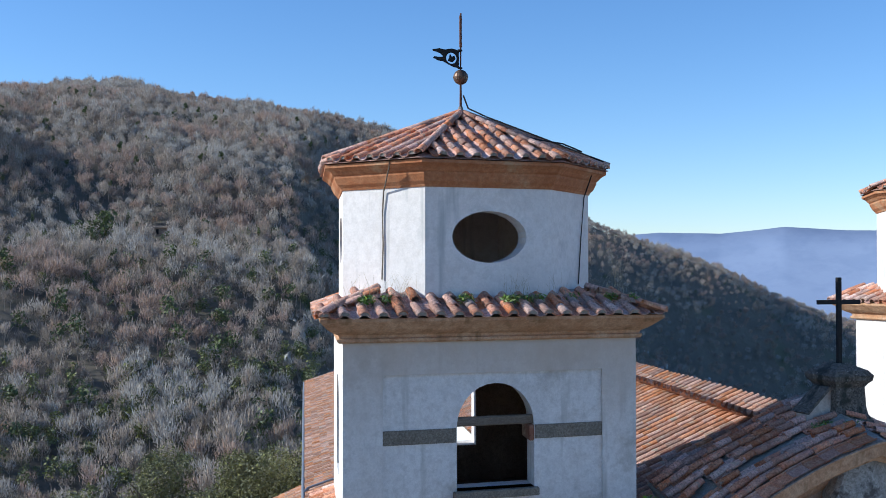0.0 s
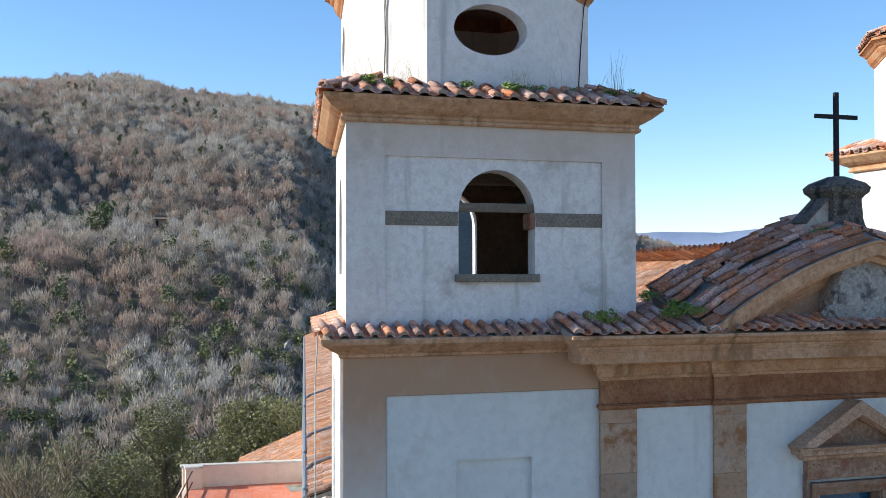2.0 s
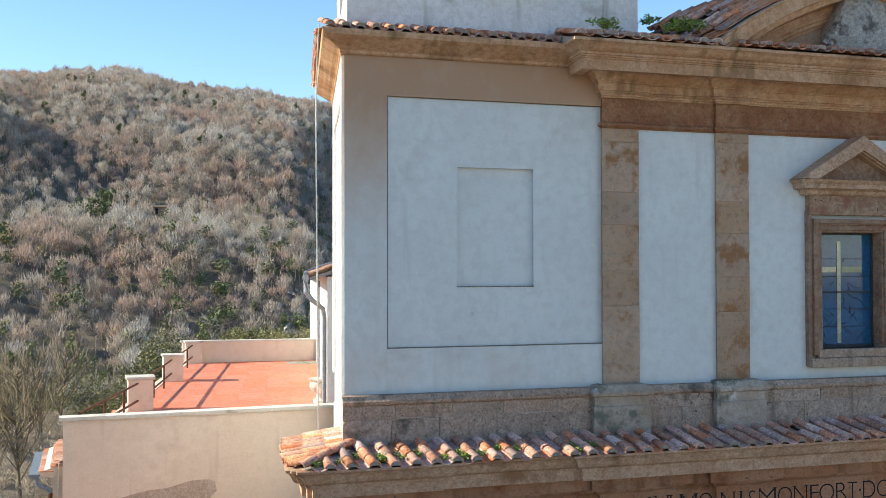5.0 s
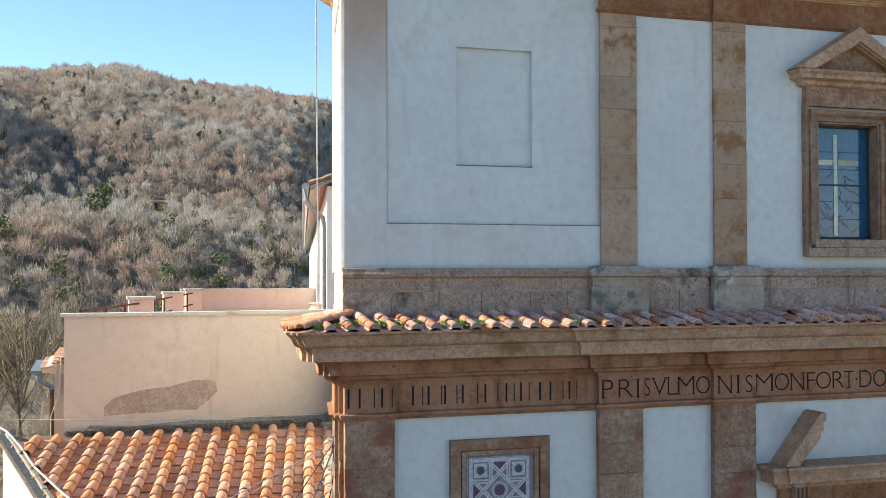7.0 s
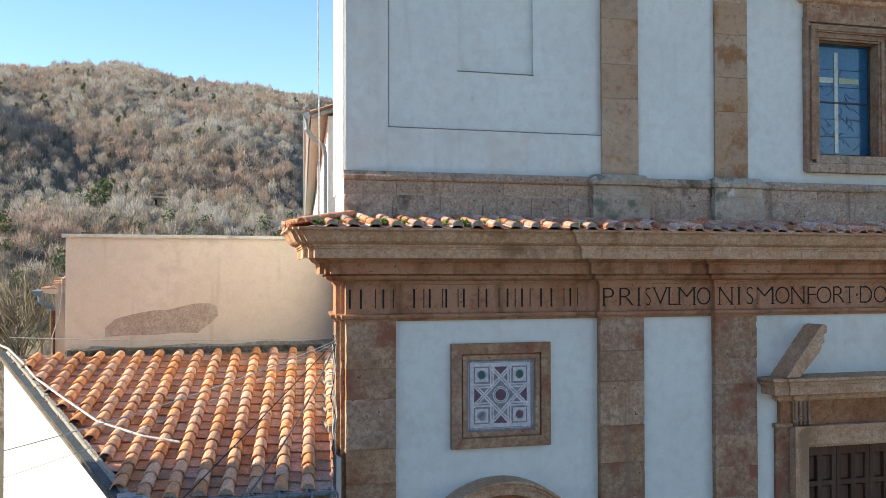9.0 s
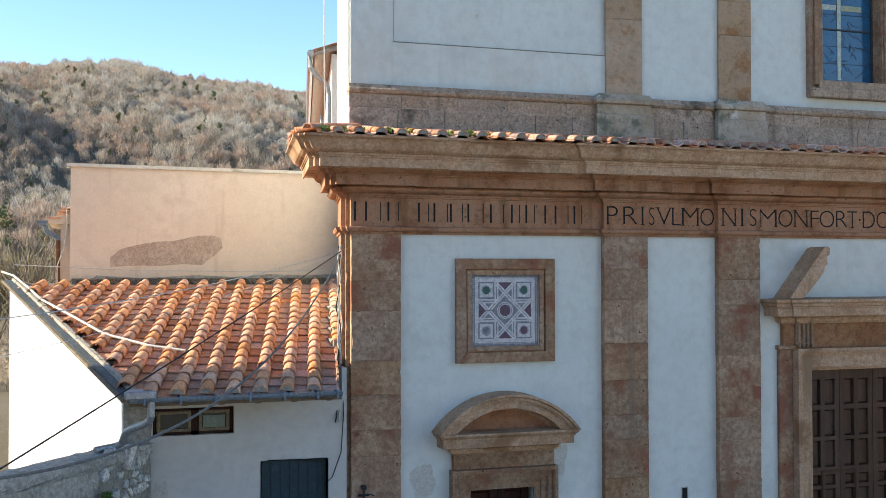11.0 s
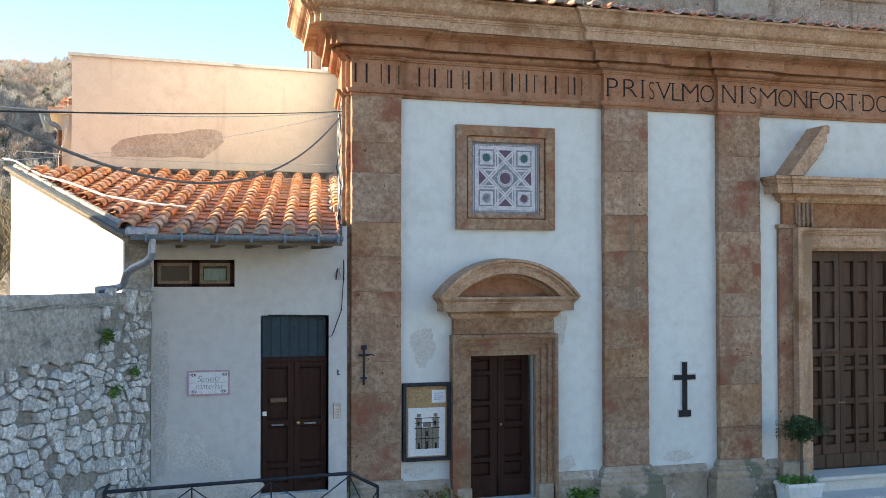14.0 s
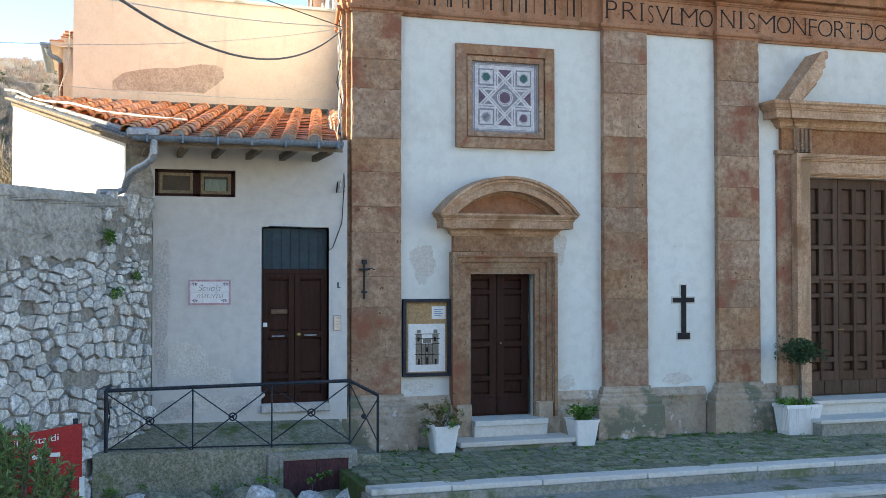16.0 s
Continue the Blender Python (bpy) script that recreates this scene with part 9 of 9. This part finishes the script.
part("cable_run", tube(bmesh.new(), [(2.95, -0.25, 4.9), (2.94, -0.36, 4.2), (2.9, -0.36, 3.6), (2.75, -0.36, 3.2), (2.62, -0.38, 3.1), (2.58, -0.36, 3.3), (2.6, -0.35, 3.45), (2.2, -0.35, 3.52), (1.7, -0.35, 3.53)], 0.009, 5), M["cable_black"], bun)
rc_ = thing("roof_cable", (-1.2, 2.0, 5.6), "thick white cable lying across the school roof", "cable", "cables")
def on_roof(x, y, lift=0.14):
    return (x, y, 4.75 + 0.207 / 0.98 * (y + 1.68) * 0.97 + lift)
part("cable_run", tube(bmesh.new(), [(-2.75, 6.2, 6.58), (-2.5, 5.8, 6.5), on_roof(-2.2, 5.1), on_roof(-1.9, 4.0), on_roof(-1.4, 2.6, 0.2), on_roof(-0.8, 1.4), on_roof(-0.1, 0.6), on_roof(0.45, 0.25)], 0.022, 6), M["cable_white"], rc_)
part("cable_run", tube(bmesh.new(), [(-2.5, 5.95, 6.72), (0, 5.85, 6.6), (2.5, 5.8, 6.58), (4.0, 5.6, 6.6)], 0.009, 5), M["cable_white"], rc_)


# ---------------------------------------------------------------- weeds on the roofs
rg = random.Random(101)
weeds = thing("roof_weeds", (5.5, -0.6, 8.9), "green weeds and dry stalks rooted among the roof tiles", "weeds", kind="stuff")
bm = bmesh.new()
for k in range(40):
    x, y = 2.37 + 0.345 * rg.randrange(0, 15) + rg.uniform(-0.05, 0.05), rg.uniform(-1.02, -0.55)
    leaf_cloud(bm, rg, 34, (x + 0.14, y, 8.83 + 0.1 * (y + 1.1)), (0.09, 0.12, 0.06), 0.022, 1.7, 0.1)
for x in [3.55, 3.75, 4.0, 5.4, 5.55, 6.2, 6.35, 6.45, 6.6, 6.9, 7.6, 8.3, 8.5, 8.7]:
    leaf_cloud(bm, rg, 60, (x + rg.uniform(-0.05, 0.05), rg.uniform(0.1, 0.5), 20.36), (0.16, 0.14, 0.11), 0.035, 1.4, 0.1)
for x, y, z, k in ((7.6, -0.6, 16.15, 2), (7.9, -0.4, 16.2, 1.2), (9.2, -0.5, 16.25, 3), (9.3, -0.35, 16.35, 3), (9.0, 0.3, 16.5, 2), (9.6, -0.6, 16.3, 2), (12.9, 0.2, 17.75, 2), (13.5, 0.0, 17.75, 1.5)):
    for _ in range(int(k * 3)):
        leaf_cloud(bm, rg, 30, (x + rg.uniform(-0.2, 0.2), y + rg.uniform(-0.15, 0.15), z + rg.uniform(-0.03, 0.1)), (0.14, 0.14, 0.1), 0.035, 1.2, 0.1)
part("leaf_tuft", bm, M["weed"], weeds)
bm = bmesh.new()
for x in (3.5, 3.9, 4.3, 4.5, 6.4, 6.55, 6.7, 7.3, 8.2, 8.5):
    stalks(bm, rg, 9, (x, 0.45, 20.4), 0.2, 0.4)
stalks(bm, rg, 10, (8.85, 1.2, 20.55), 0.15, 0.75, 0.004, 0.25)
stalks(bm, rg, 14, (7.9, -0.2, 16.2), 0.3, 0.45)
part("dry_stalk", bm, M["dry"], weeds)
bm = bmesh.new()
for _ in range(260):
    leaf_cloud(bm, rg, 12, (rg.uniform(2.8, 13), rg.choice((-0.3, -0.38, rg.uniform(-2.9, -0.4))), PZ + 0.02), (0.08, 0.05, 0.03), 0.025, 1.0, 0.1)
for _ in range(40):
    leaf_cloud(bm, rg, 24, (rg.uniform(-0.8, 2.6), -1.75 + rg.uniform(-0.25, 0.1), rg.uniform(-0.7, -0.25)), (0.12, 0.06, 0.08), 0.03, 1.1, 0.1)
part("forecourt_weed", bm, M["leaf"], weeds)
bm = bmesh.new()
for s, z, k in ((1.15, 3.3, 5), (1.0, 2.55, 3), (0.55, 2.72, 2), (0.35, -0.1, 3), (1.0, -0.4, 4)):
    for _ in range(k):
        leaf_cloud(bm, rg, 40, on_wall(s + rg.uniform(-0.1, 0.1), z + rg.uniform(-0.1, 0.08), 0.12), (0.1, 0.1, 0.1), 0.03, 1.1, 0.1)
part("wall_weed", bm, M["leaf"], weeds)


# ---------------------------------------------------------------- trees
def bare_tree(seed, height, spread, nb, rw=0.05, slim=False, twigs=3):
    """A leafless tree: trunk, rising limbs and a haze of twigs, all as slim three-sided spikes."""
    rg = random.Random(seed)
    vs, fs = [], []

    def spike(a, b, r):
        d = (b - a).normalized()
        q = d.to_track_quat("Z", "Y")
        k = len(vs)
        if slim:
            w = rg.uniform(0, 3.14)
            o = q @ Vector((r * math.cos(w), r * math.sin(w), 0))
            vs.extend([a - o, a + o, b])
            fs.append((k, k + 1, k + 2))
            return
        for i in range(3):
            vs.append(a + q @ Vector((r * math.cos(i * 2.094), r * math.sin(i * 2.094), 0)))
        vs.append(b)
        fs.extend([(k, k + 1, k + 3), (k + 1, k + 2, k + 3), (k + 2, k, k + 3)])

    top = Vector((rg.uniform(-0.6, 0.6), rg.uniform(-0.6, 0.6), height))
    spike(Vector((0, 0, -0.6)), top, rw * 2.4)
    for i in range(nb):
        t = rg.uniform(0.25, 0.8)
        a = top * t
        ang = rg.uniform(0, 6.283)
        ln = spread * rg.uniform(0.5, 1.0) * (1.15 - 0.6 * t)
        b = a + Vector((math.cos(ang) * ln, math.sin(ang) * ln, ln * rg.uniform(0.9, 1.7)))
        b.z = min(b.z, height * (1.08 - 0.35 * (ln / spread) ** 2))
        spike(a, b, rw)
        for _ in range(twigs):
            s = rg.uniform(0.35, 0.95)
            c = a.lerp(b, s)
            e = c + (Vector((rg.uniform(-0.6, 0.6), rg.uniform(-0.6, 0.6), rg.uniform(0.5, 1.2))) + (b - a).normalized() * 0.5) * spread * 0.32
            spike(c, e, rw * 0.7)
    return np.array([tuple(v) for v in vs]), np.array(fs)


def leafy_tree(seed, height, spread, n, size):
    """An evergreen crown of many small leaf clumps on a short trunk."""
    rg = random.Random(seed)
    vs, fs = [], []
    lobes = [(Vector((rg.uniform(-0.5, 0.5) * spread, rg.uniform(-0.5, 0.5) * spread, height * rg.uniform(0.4, 0.85))), rg.uniform(0.35, 0.6) * spread) for _ in range(7)]
    for i in range(n):
        c, r = lobes[i % 7]
        d = Vector((rg.gauss(0, 1), rg.gauss(0, 1), rg.gauss(0, 1))).normalized() * r * rg.uniform(0.65, 1.05)
        p = c + Vector((d.x, d.y, d.z * 0.9))
        s = size * rg.uniform(0.6, 1.4)
        q = Euler((rg.uniform(-1, 1), rg.uniform(-1, 1), rg.uniform(0, 6.3))).to_matrix()
        k = len(vs)
        vs += [p + q @ Vector((-s, 0, 0)), p + q @ Vector((0, -s * 0.6, s * 0.2)), p + q @ Vector((s, 0, 0)), p + q @ Vector((0, s * 0.6, s * 0.2))]
        fs += [(k, k + 1, k + 2), (k, k + 2, k + 3)]
    return np.array([tuple(v) for v in vs]), np.array(fs)


def scatter(name, protos, places, material, label, category):
    """Joins many turned and scaled copies into one mesh of far woods."""
    V, F, k = [], [], 0
    for i, (x, y, z, s, a, tall) in enumerate(places):
        v, f = protos[i % len(protos)]
        c, sn = math.cos(a) * s, math.sin(a) * s
        V.append(np.stack([v[:, 0] * c - v[:, 1] * sn + x, v[:, 0] * sn + v[:, 1] * c + y, v[:, 2] * s * tall + z], 1))
        F.append(f + k)
        k += len(v)
    V, F = np.concatenate(V), np.concatenate(F)
    m = bpy.data.meshes.new(name)
    m.vertices.add(len(V))
    m.vertices.foreach_set("co", V.astype(np.float32).ravel())
    m.loops.add(F.size)
    m.loops.foreach_set("vertex_index", F.astype(np.int32).ravel())
    m.polygons.add(len(F))
    m.polygons.foreach_set("loop_start", np.arange(0, F.size, 3, dtype=np.int32))
    m.update(calc_edges=True)
    m.materials.append(material)
    return tagged(new(name, m), label, category, kind="stuff")


nr = np.random.RandomState(7)


def hill_places(n, az0, az1, y0, y1, s0, s1, lift=0.0, power=0.5, keep=None):
    out = []
    while len(out) < n:
        a = radians(nr.uniform(az0, az1))
        d = y0 + (y1 - y0) * nr.rand() ** power
        x, y = math.tan(a) * (d + 18) - 1, d
        if keep and not keep(x, y):
            continue
        out.append([x, y, 0, nr.uniform(s0, s1), nr.uniform(0, 6.28), nr.uniform(0.85, 1.25)])
    arr = np.array(out)
    arr[:, 2] = land(arr[:, 0], arr[:, 1]) + lift
    return arr


def off_hut(x, y):
    if 424 < y < 446 and abs(x - 4.5 * (y + 18) / 466) < 5:
        return False
    return not (438 < y < 478 and abs(x - (28.6 * (y + 18) / 491 - 0.5)) < 4.2)


def crown_tree(seed, height, spread, n, base=0.3):
    """A leafless tree seen from far: trunk, forked limbs and a domed crown of many short outward twigs."""
    rg = random.Random(seed)
    vs, fs = [], []

    def sliver(a, b, side):
        k = len(vs)
        vs.extend([a - side, a + side, b])
        fs.append((k, k + 1, k + 2))

    lobes = []
    for i in range(6):
        a = i * 1.047 + rg.uniform(-0.4, 0.4)
        r = spread * rg.uniform(0.25, 0.55)
        lobes.append((Vector((r * math.cos(a), r * math.sin(a), height * rg.uniform(0.48, 0.68))), spread * rg.uniform(0.42, 0.62)))
    lobes.append((Vector((rg.uniform(-0.5, 0.5), rg.uniform(-0.5, 0.5), height * 0.72)), spread * 0.62))
    top = lobes[-1][0]
    sliver(Vector((0, 0, -0.8)), top, Vector((0.14, 0.05, 0)))
    sliver(Vector((0, 0, -0.8)), top, Vector((0.03, 0.14, 0)))
    for c, r in lobes[:-1]:
        w = Vector((rg.uniform(-1, 1), rg.uniform(-1, 1), 0)).normalized() * 0.09
        sliver(Vector((0, 0, height * base)), c + (c - top) * 0.3, w)
    for i in range(n):
        c, r = lobes[i % 7]
        d = Vector((rg.gauss(0, 1), rg.gauss(0, 1), rg.gauss(0.35, 0.9))).normalized()
        p = c + Vector((d.x * r, d.y * r, d.z * r * 1.1)) * rg.uniform(0.6, 1.0)
        go = (d * rg.uniform(0.2, 0.9) + Vector((rg.uniform(-0.5, 0.5), rg.uniform(-0.5, 0.5), rg.uniform(0.5, 1.5)))).normalized()
        side = go.cross(d)
        if side.length < 0.1:
            side = go.cross(Vector((1, 0, 0.3)))
        side = (side.normalized() + Vector((rg.uniform(-0.5, 0.5), rg.uniform(-0.5, 0.5), rg.uniform(-0.5, 0.5)))).normalized()
        sliver(p, p + go * rg.uniform(1.0, 2.3), side * rg.uniform(0.09, 0.19))
    return np.array([tuple(v) for v in vs]), np.array(fs)


def grid_places(step, az0, az1, y0, y1, s0, s1, keep=None):
    """One place to a cell of a jittered grid, so that crowns stand shoulder to shoulder."""
    out = []
    for y in np.arange(y0, y1, step):
        xa, xb = math.tan(radians(az0)) * (y + 18), math.tan(radians(az1)) * (y + 18)
        for x in np.arange(xa, xb, step):
            px, py = x + nr.uniform(-0.48, 0.48) * step, y + nr.uniform(-0.48, 0.48) * step
            if keep and not keep(px, py):
                continue
            patch = 0.9 + 0.12 * math.sin(px * 0.06 + 1.7 * math.sin(py * 0.021)) + 0.1 * math.sin(py * 0.05 + px * 0.023)
            out.append([px, py, 0, nr.uniform(s0, s1) * patch, nr.uniform(0, 6.28), nr.uniform(0.85, 1.2)])
    arr = np.array(out)
    arr[:, 2] = land(arr[:, 0], arr[:, 1])
    return arr


protos = [crown_tree(k, 10.0, 4.3, 230) for k in range(10)]
slim_protos = [crown_tree(40 + k, 8.5, 2.3, 130) for k in range(8)]
wood = np.concatenate([grid_places(6.1, -6.5, 15.5, 110, 930, 0.6, 1.15, keep=off_hut), grid_places(8.0, 25, 41, 300, 930, 0.5, 0.85)])
slim = np.concatenate([grid_places(9.0, -5.5, 15.5, 225, 930, 0.6, 1.3, keep=off_hut), grid_places(14.0, 25, 41, 300, 960, 0.4, 0.8), hill_places(240, -5.5, 15, 900, 955, 0.35, 0.8), hill_places(150, 25, 41, 900, 1000, 0.25, 0.4)])


def wood_kind(p):
    return np.sin(p[:, 0] * 0.05 + 2 * np.sin(p[:, 1] * 0.031)) + np.sin(p[:, 1] * 0.043 + p[:, 0] * 0.02 + 1.0) + nr.normal(0, 1.1, len(p))


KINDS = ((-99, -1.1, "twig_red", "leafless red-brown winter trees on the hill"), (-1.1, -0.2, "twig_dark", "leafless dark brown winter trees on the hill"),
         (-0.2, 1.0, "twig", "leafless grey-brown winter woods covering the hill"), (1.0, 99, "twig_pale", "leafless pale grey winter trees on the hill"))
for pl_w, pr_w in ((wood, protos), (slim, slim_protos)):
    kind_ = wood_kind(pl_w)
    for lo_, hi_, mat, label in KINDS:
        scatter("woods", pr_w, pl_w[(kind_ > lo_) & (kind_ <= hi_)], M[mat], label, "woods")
ev = [leafy_tree(50 + k, 10.0, 3.7, 180, 0.48) for k in range(5)]
tall_ev = [leafy_tree(70 + k, 12.0, 1.6, 170, 0.36) for k in range(3)]
green = np.concatenate([hill_places(70, -5, 14, 225, 400, 0.6, 1.2, keep=off_hut), hill_places(34, -5, 15, 400, 900, 0.5, 0.9, keep=off_hut), hill_places(80, 9, 15, 280, 520, 0.4, 1.0), hill_places(60, 25, 40, 350, 900, 0.25, 0.5)])
scatter("evergreens", ev, green, M["ivy"], "scattered dark evergreen and ivy-clad trees among bare woods", "woods")
scatter("ivy_trees", tall_ev, np.concatenate([hill_places(90, -5, 15, 225, 800, 0.7, 1.2, keep=off_hut)]), M["ivy"], "slim ivy-clad tree trunks in the winter woods", "woods")
olive = np.concatenate([hill_places(330, -5, 13, 225, 330, 0.35, 0.9, power=0.9), hill_places(60, -5, 13, 330, 450, 0.4, 0.8, keep=off_hut), hill_places(80, 24, 41, 780, 900, 0.2, 0.4)])
scatter("olive_scrub", ev, olive, M["scrub"], "olive-green scrub along the foot of the hill", "scrub")
scatter("tan_oaks", ev, np.concatenate([hill_places(14, -5, 14, 260, 600, 0.5, 0.9, keep=off_hut)]), M["twig_tan"], "oaks still holding dry tan leaves", "woods")
# the round evergreen beside the hut
scatter("hut_evergreen", ev, np.array([[4.5 + dx_, 448.0 + dy_, float(land(np.array([4.5 + dx_]), np.array([448.0 + dy_]))[0]) - 0.5, sc_2, 1.1 * dx_, 1.15] for dx_, dy_, sc_2 in ((0, -4, 1.7), (1.5, -2, 1.4), (-6, 0, 1.1), (-11, -2, 1.2), (-4, -8, 0.9), (9, -3, 0.8), (13, -6, 0.7))]), M["ivy"], "dense dark evergreens beside the stone hut", "trees")
# crags in the shaded gully
def crag(seed):
    r = np.random.RandomState(seed)
    v = r.normal(size=(10, 3))
    v /= np.linalg.norm(v, axis=1)[:, None]
    bmc = bmesh.new()
    vv = [bmc.verts.new(p) for p in v * [1, 0.7, 1.3]]
    bmesh.ops.convex_hull(bmc, input=vv)
    bmesh.ops.triangulate(bmc, faces=bmc.faces[:])
    bmc.verts.ensure_lookup_table()
    bmc.verts.index_update()
    res = np.array([tuple(q.co) for q in bmc.verts]), np.array([[q.index for q in fc.verts] for fc in bmc.faces])
    bmc.free()
    return res
crags = [crag(k) for k in range(6)]
rk = np.concatenate([hill_places(420, 9.5, 15, 280, 480, 0.7, 2.4), hill_places(420, 26, 38, 330, 640, 0.8, 2.6)])
scatter("crags", crags, rk, M["rock"], "grey limestone crags on the shaded gully side", "rocks")

# stone hut on the hillside
hut = thing("stone_hut", (28.6, 473, float(land(np.array([28.6]), np.array([473.0]))[0])), "small grey stone hut among trees on the hillside", "hut")
hz = float(land(np.array([28.6]), np.array([473.0]))[0]) + 0.5
part("wall", boxes((25.5, 32.0, 472, 476, hz - 2, hz + 2.4)), M["grey_stone"], hut)
part("roof", plate(bmesh.new(), [[(471.0, hz + 2.3), (476.5, hz + 3.3), (476.5, hz + 3.5), (471.0, hz + 2.5)]], lambda u, v, d: (d, u, v), 24.8, 33.2), M["beam"], hut)
part("door", boxes((26.5, 27.6, 471.9, 472, hz - 0.5, hz + 1.8)), M["black"], hut)

# large evergreen oaks below the terrace
def oak(x, y, z, h, s, seed, label):
    t = thing("holm_oak", (x, y, z), label, "tree", "holm oaks")
    rgo = random.Random(seed)
    bm = bmesh.new()
    tube(bm, [(x, y, z - 1), (x + 0.2, y, z + h * 0.3), (x, y + 0.2, z + h * 0.6)], [0.35, 0.28, 0.15], 8)
    part("trunk", bm, M["bark"], t)
    for _ in range(7):
        a = rgo.uniform(0, 6.28)
        bm = tube(bmesh.new(), [(x, y, z + h * rgo.uniform(0.25, 0.5)), (x + s * 0.5 * math.cos(a), y + s * 0.5 * math.sin(a), z + h * rgo.uniform(0.55, 0.8))], [0.13, 0.04], 5)
        part("limb", bm, M["bark"], t)
    v, f = leafy_tree(seed, h, s, 10500, 0.105)
    m = bpy.data.meshes.new("crown")
    m.from_pydata((v + [x, y, z]).tolist(), [], f.tolist())
    m.materials.append(M["holm"])
    under(new("crown", m), t)
for k, (x, y, zt_, h, s) in enumerate(((0.3, 62, 6.6, 11, 5.0), (4.5, 66, 8.3, 12, 5.0), (8.3, 64, 8.2, 11, 4.2), (11.3, 62, 8.1, 11, 3.8), (-3.0, 56, 3.6, 9, 4.2), (14.5, 66, 8.2, 12, 4.2), (-7.5, 74, 2.4, 9, 4.4))):
    oak(x, y, zt_ - h, h, s, 300 + k, "broad grey-green evergreen oak below the terrace")

# bare trees and brush beside the terrace
near_protos = [bare_tree(200 + k, 5.0, 2.4, 30, 0.04) for k in range(4)]
pl_ = []
for k in range(16):
    x, y = nr.uniform(-9, -2.2), nr.uniform(26, 50)
    pl_.append([x, y, 0, nr.uniform(0.6, 1.05), nr.uniform(0, 6.28), 1.0])
pl_ = np.array(pl_)
pl_[:, 2] = land(pl_[:, 0], pl_[:, 1]) - 0.3
scatter("bare_thicket", near_protos, pl_, M["brush"], "thicket of leafless trees beside the terrace", "trees")
pb = []
for k in range(420):
    x, y = nr.uniform(-10, -1.5), nr.uniform(20, 48)
    pb.append([x, y, 0, nr.uniform(0.2, 0.42), nr.uniform(0, 6.28), nr.uniform(0.25, 0.6)])
pb = np.array(pb)
pb[:, 2] = land(pb[:, 0], pb[:, 1])
scatter("brushwood", near_protos, pb, M["brush_heap"], "heaps of dry cut brushwood on the slope", "brushwood")

# ---------------------------------------------------------------- the town across the street, behind the viewer
# added reflector: pale unseen ground that warms the shaded church front
structure("square", plate(bmesh.new(), [[(-60, -120), (70, -120), (70, -12), (-60, -12)]], lambda u, v, d: (u, v, d), -1.6, PZ - 0.54), M["square"], "added unseen pale ground that bounces warm light onto the church front", "pavement")
# added out of view: its bulk blocks sun that would reach the kerb
nh_ = thing("sun_blocker_house", (-14, -4, -1), "added unseen house that keeps the sun off the forecourt", "house")
part("wall", boxes((-17, -11, -9, 2.7, -1.5, 12.0)), M["house"], nh_)
part("roof", plate(bmesh.new(), [[(-17.3, 12.0), (-10.7, 12.0), (-14, 13.7)]], front, -9.2, 2.72), M["tile_far"], nh_)
rgt = random.Random(140)
win_me = mesh_from(boxes((-0.5, 0.5, -0.06, 0.0, 0, 1.4)), "window", M["black"])
for row, (yy, zz, n) in enumerate(((-62, -2.0, 7), (-82, 3.0, 8), (-104, 9.0, 9), (-128, 16.0, 10))):
    for k in range(n):
        w, dd, h = rgt.uniform(8, 13), rgt.uniform(7, 10), rgt.uniform(6, 10)
        x = -62 + k * 124 / n + rgt.uniform(-2, 2)
        hs = thing("town_house", (x, yy, zz), "cream rendered town house with a tiled gable roof", "house", "town houses")
        part("wall", boxes((x - w / 2, x + w / 2, yy - dd, yy, -2, zz + h)), M["house"], hs)
        part("roof", plate(bmesh.new(), [[(-dd - 0.5, zz + h), (0.5, zz + h), (-dd / 2, zz + h + 1.9)]], lambda u, v, d, x=x, yy=yy: (d, yy + u, v), x - w / 2 - 0.4, x + w / 2 + 0.4), M["tile_far"], hs)
        for i in range(3):
            for j in range(2):
                piece("window", win_me, hs, Matrix.Translation((x - w / 3 + i * w / 3, yy + 0.06, zz + 1.5 + j * 3)))
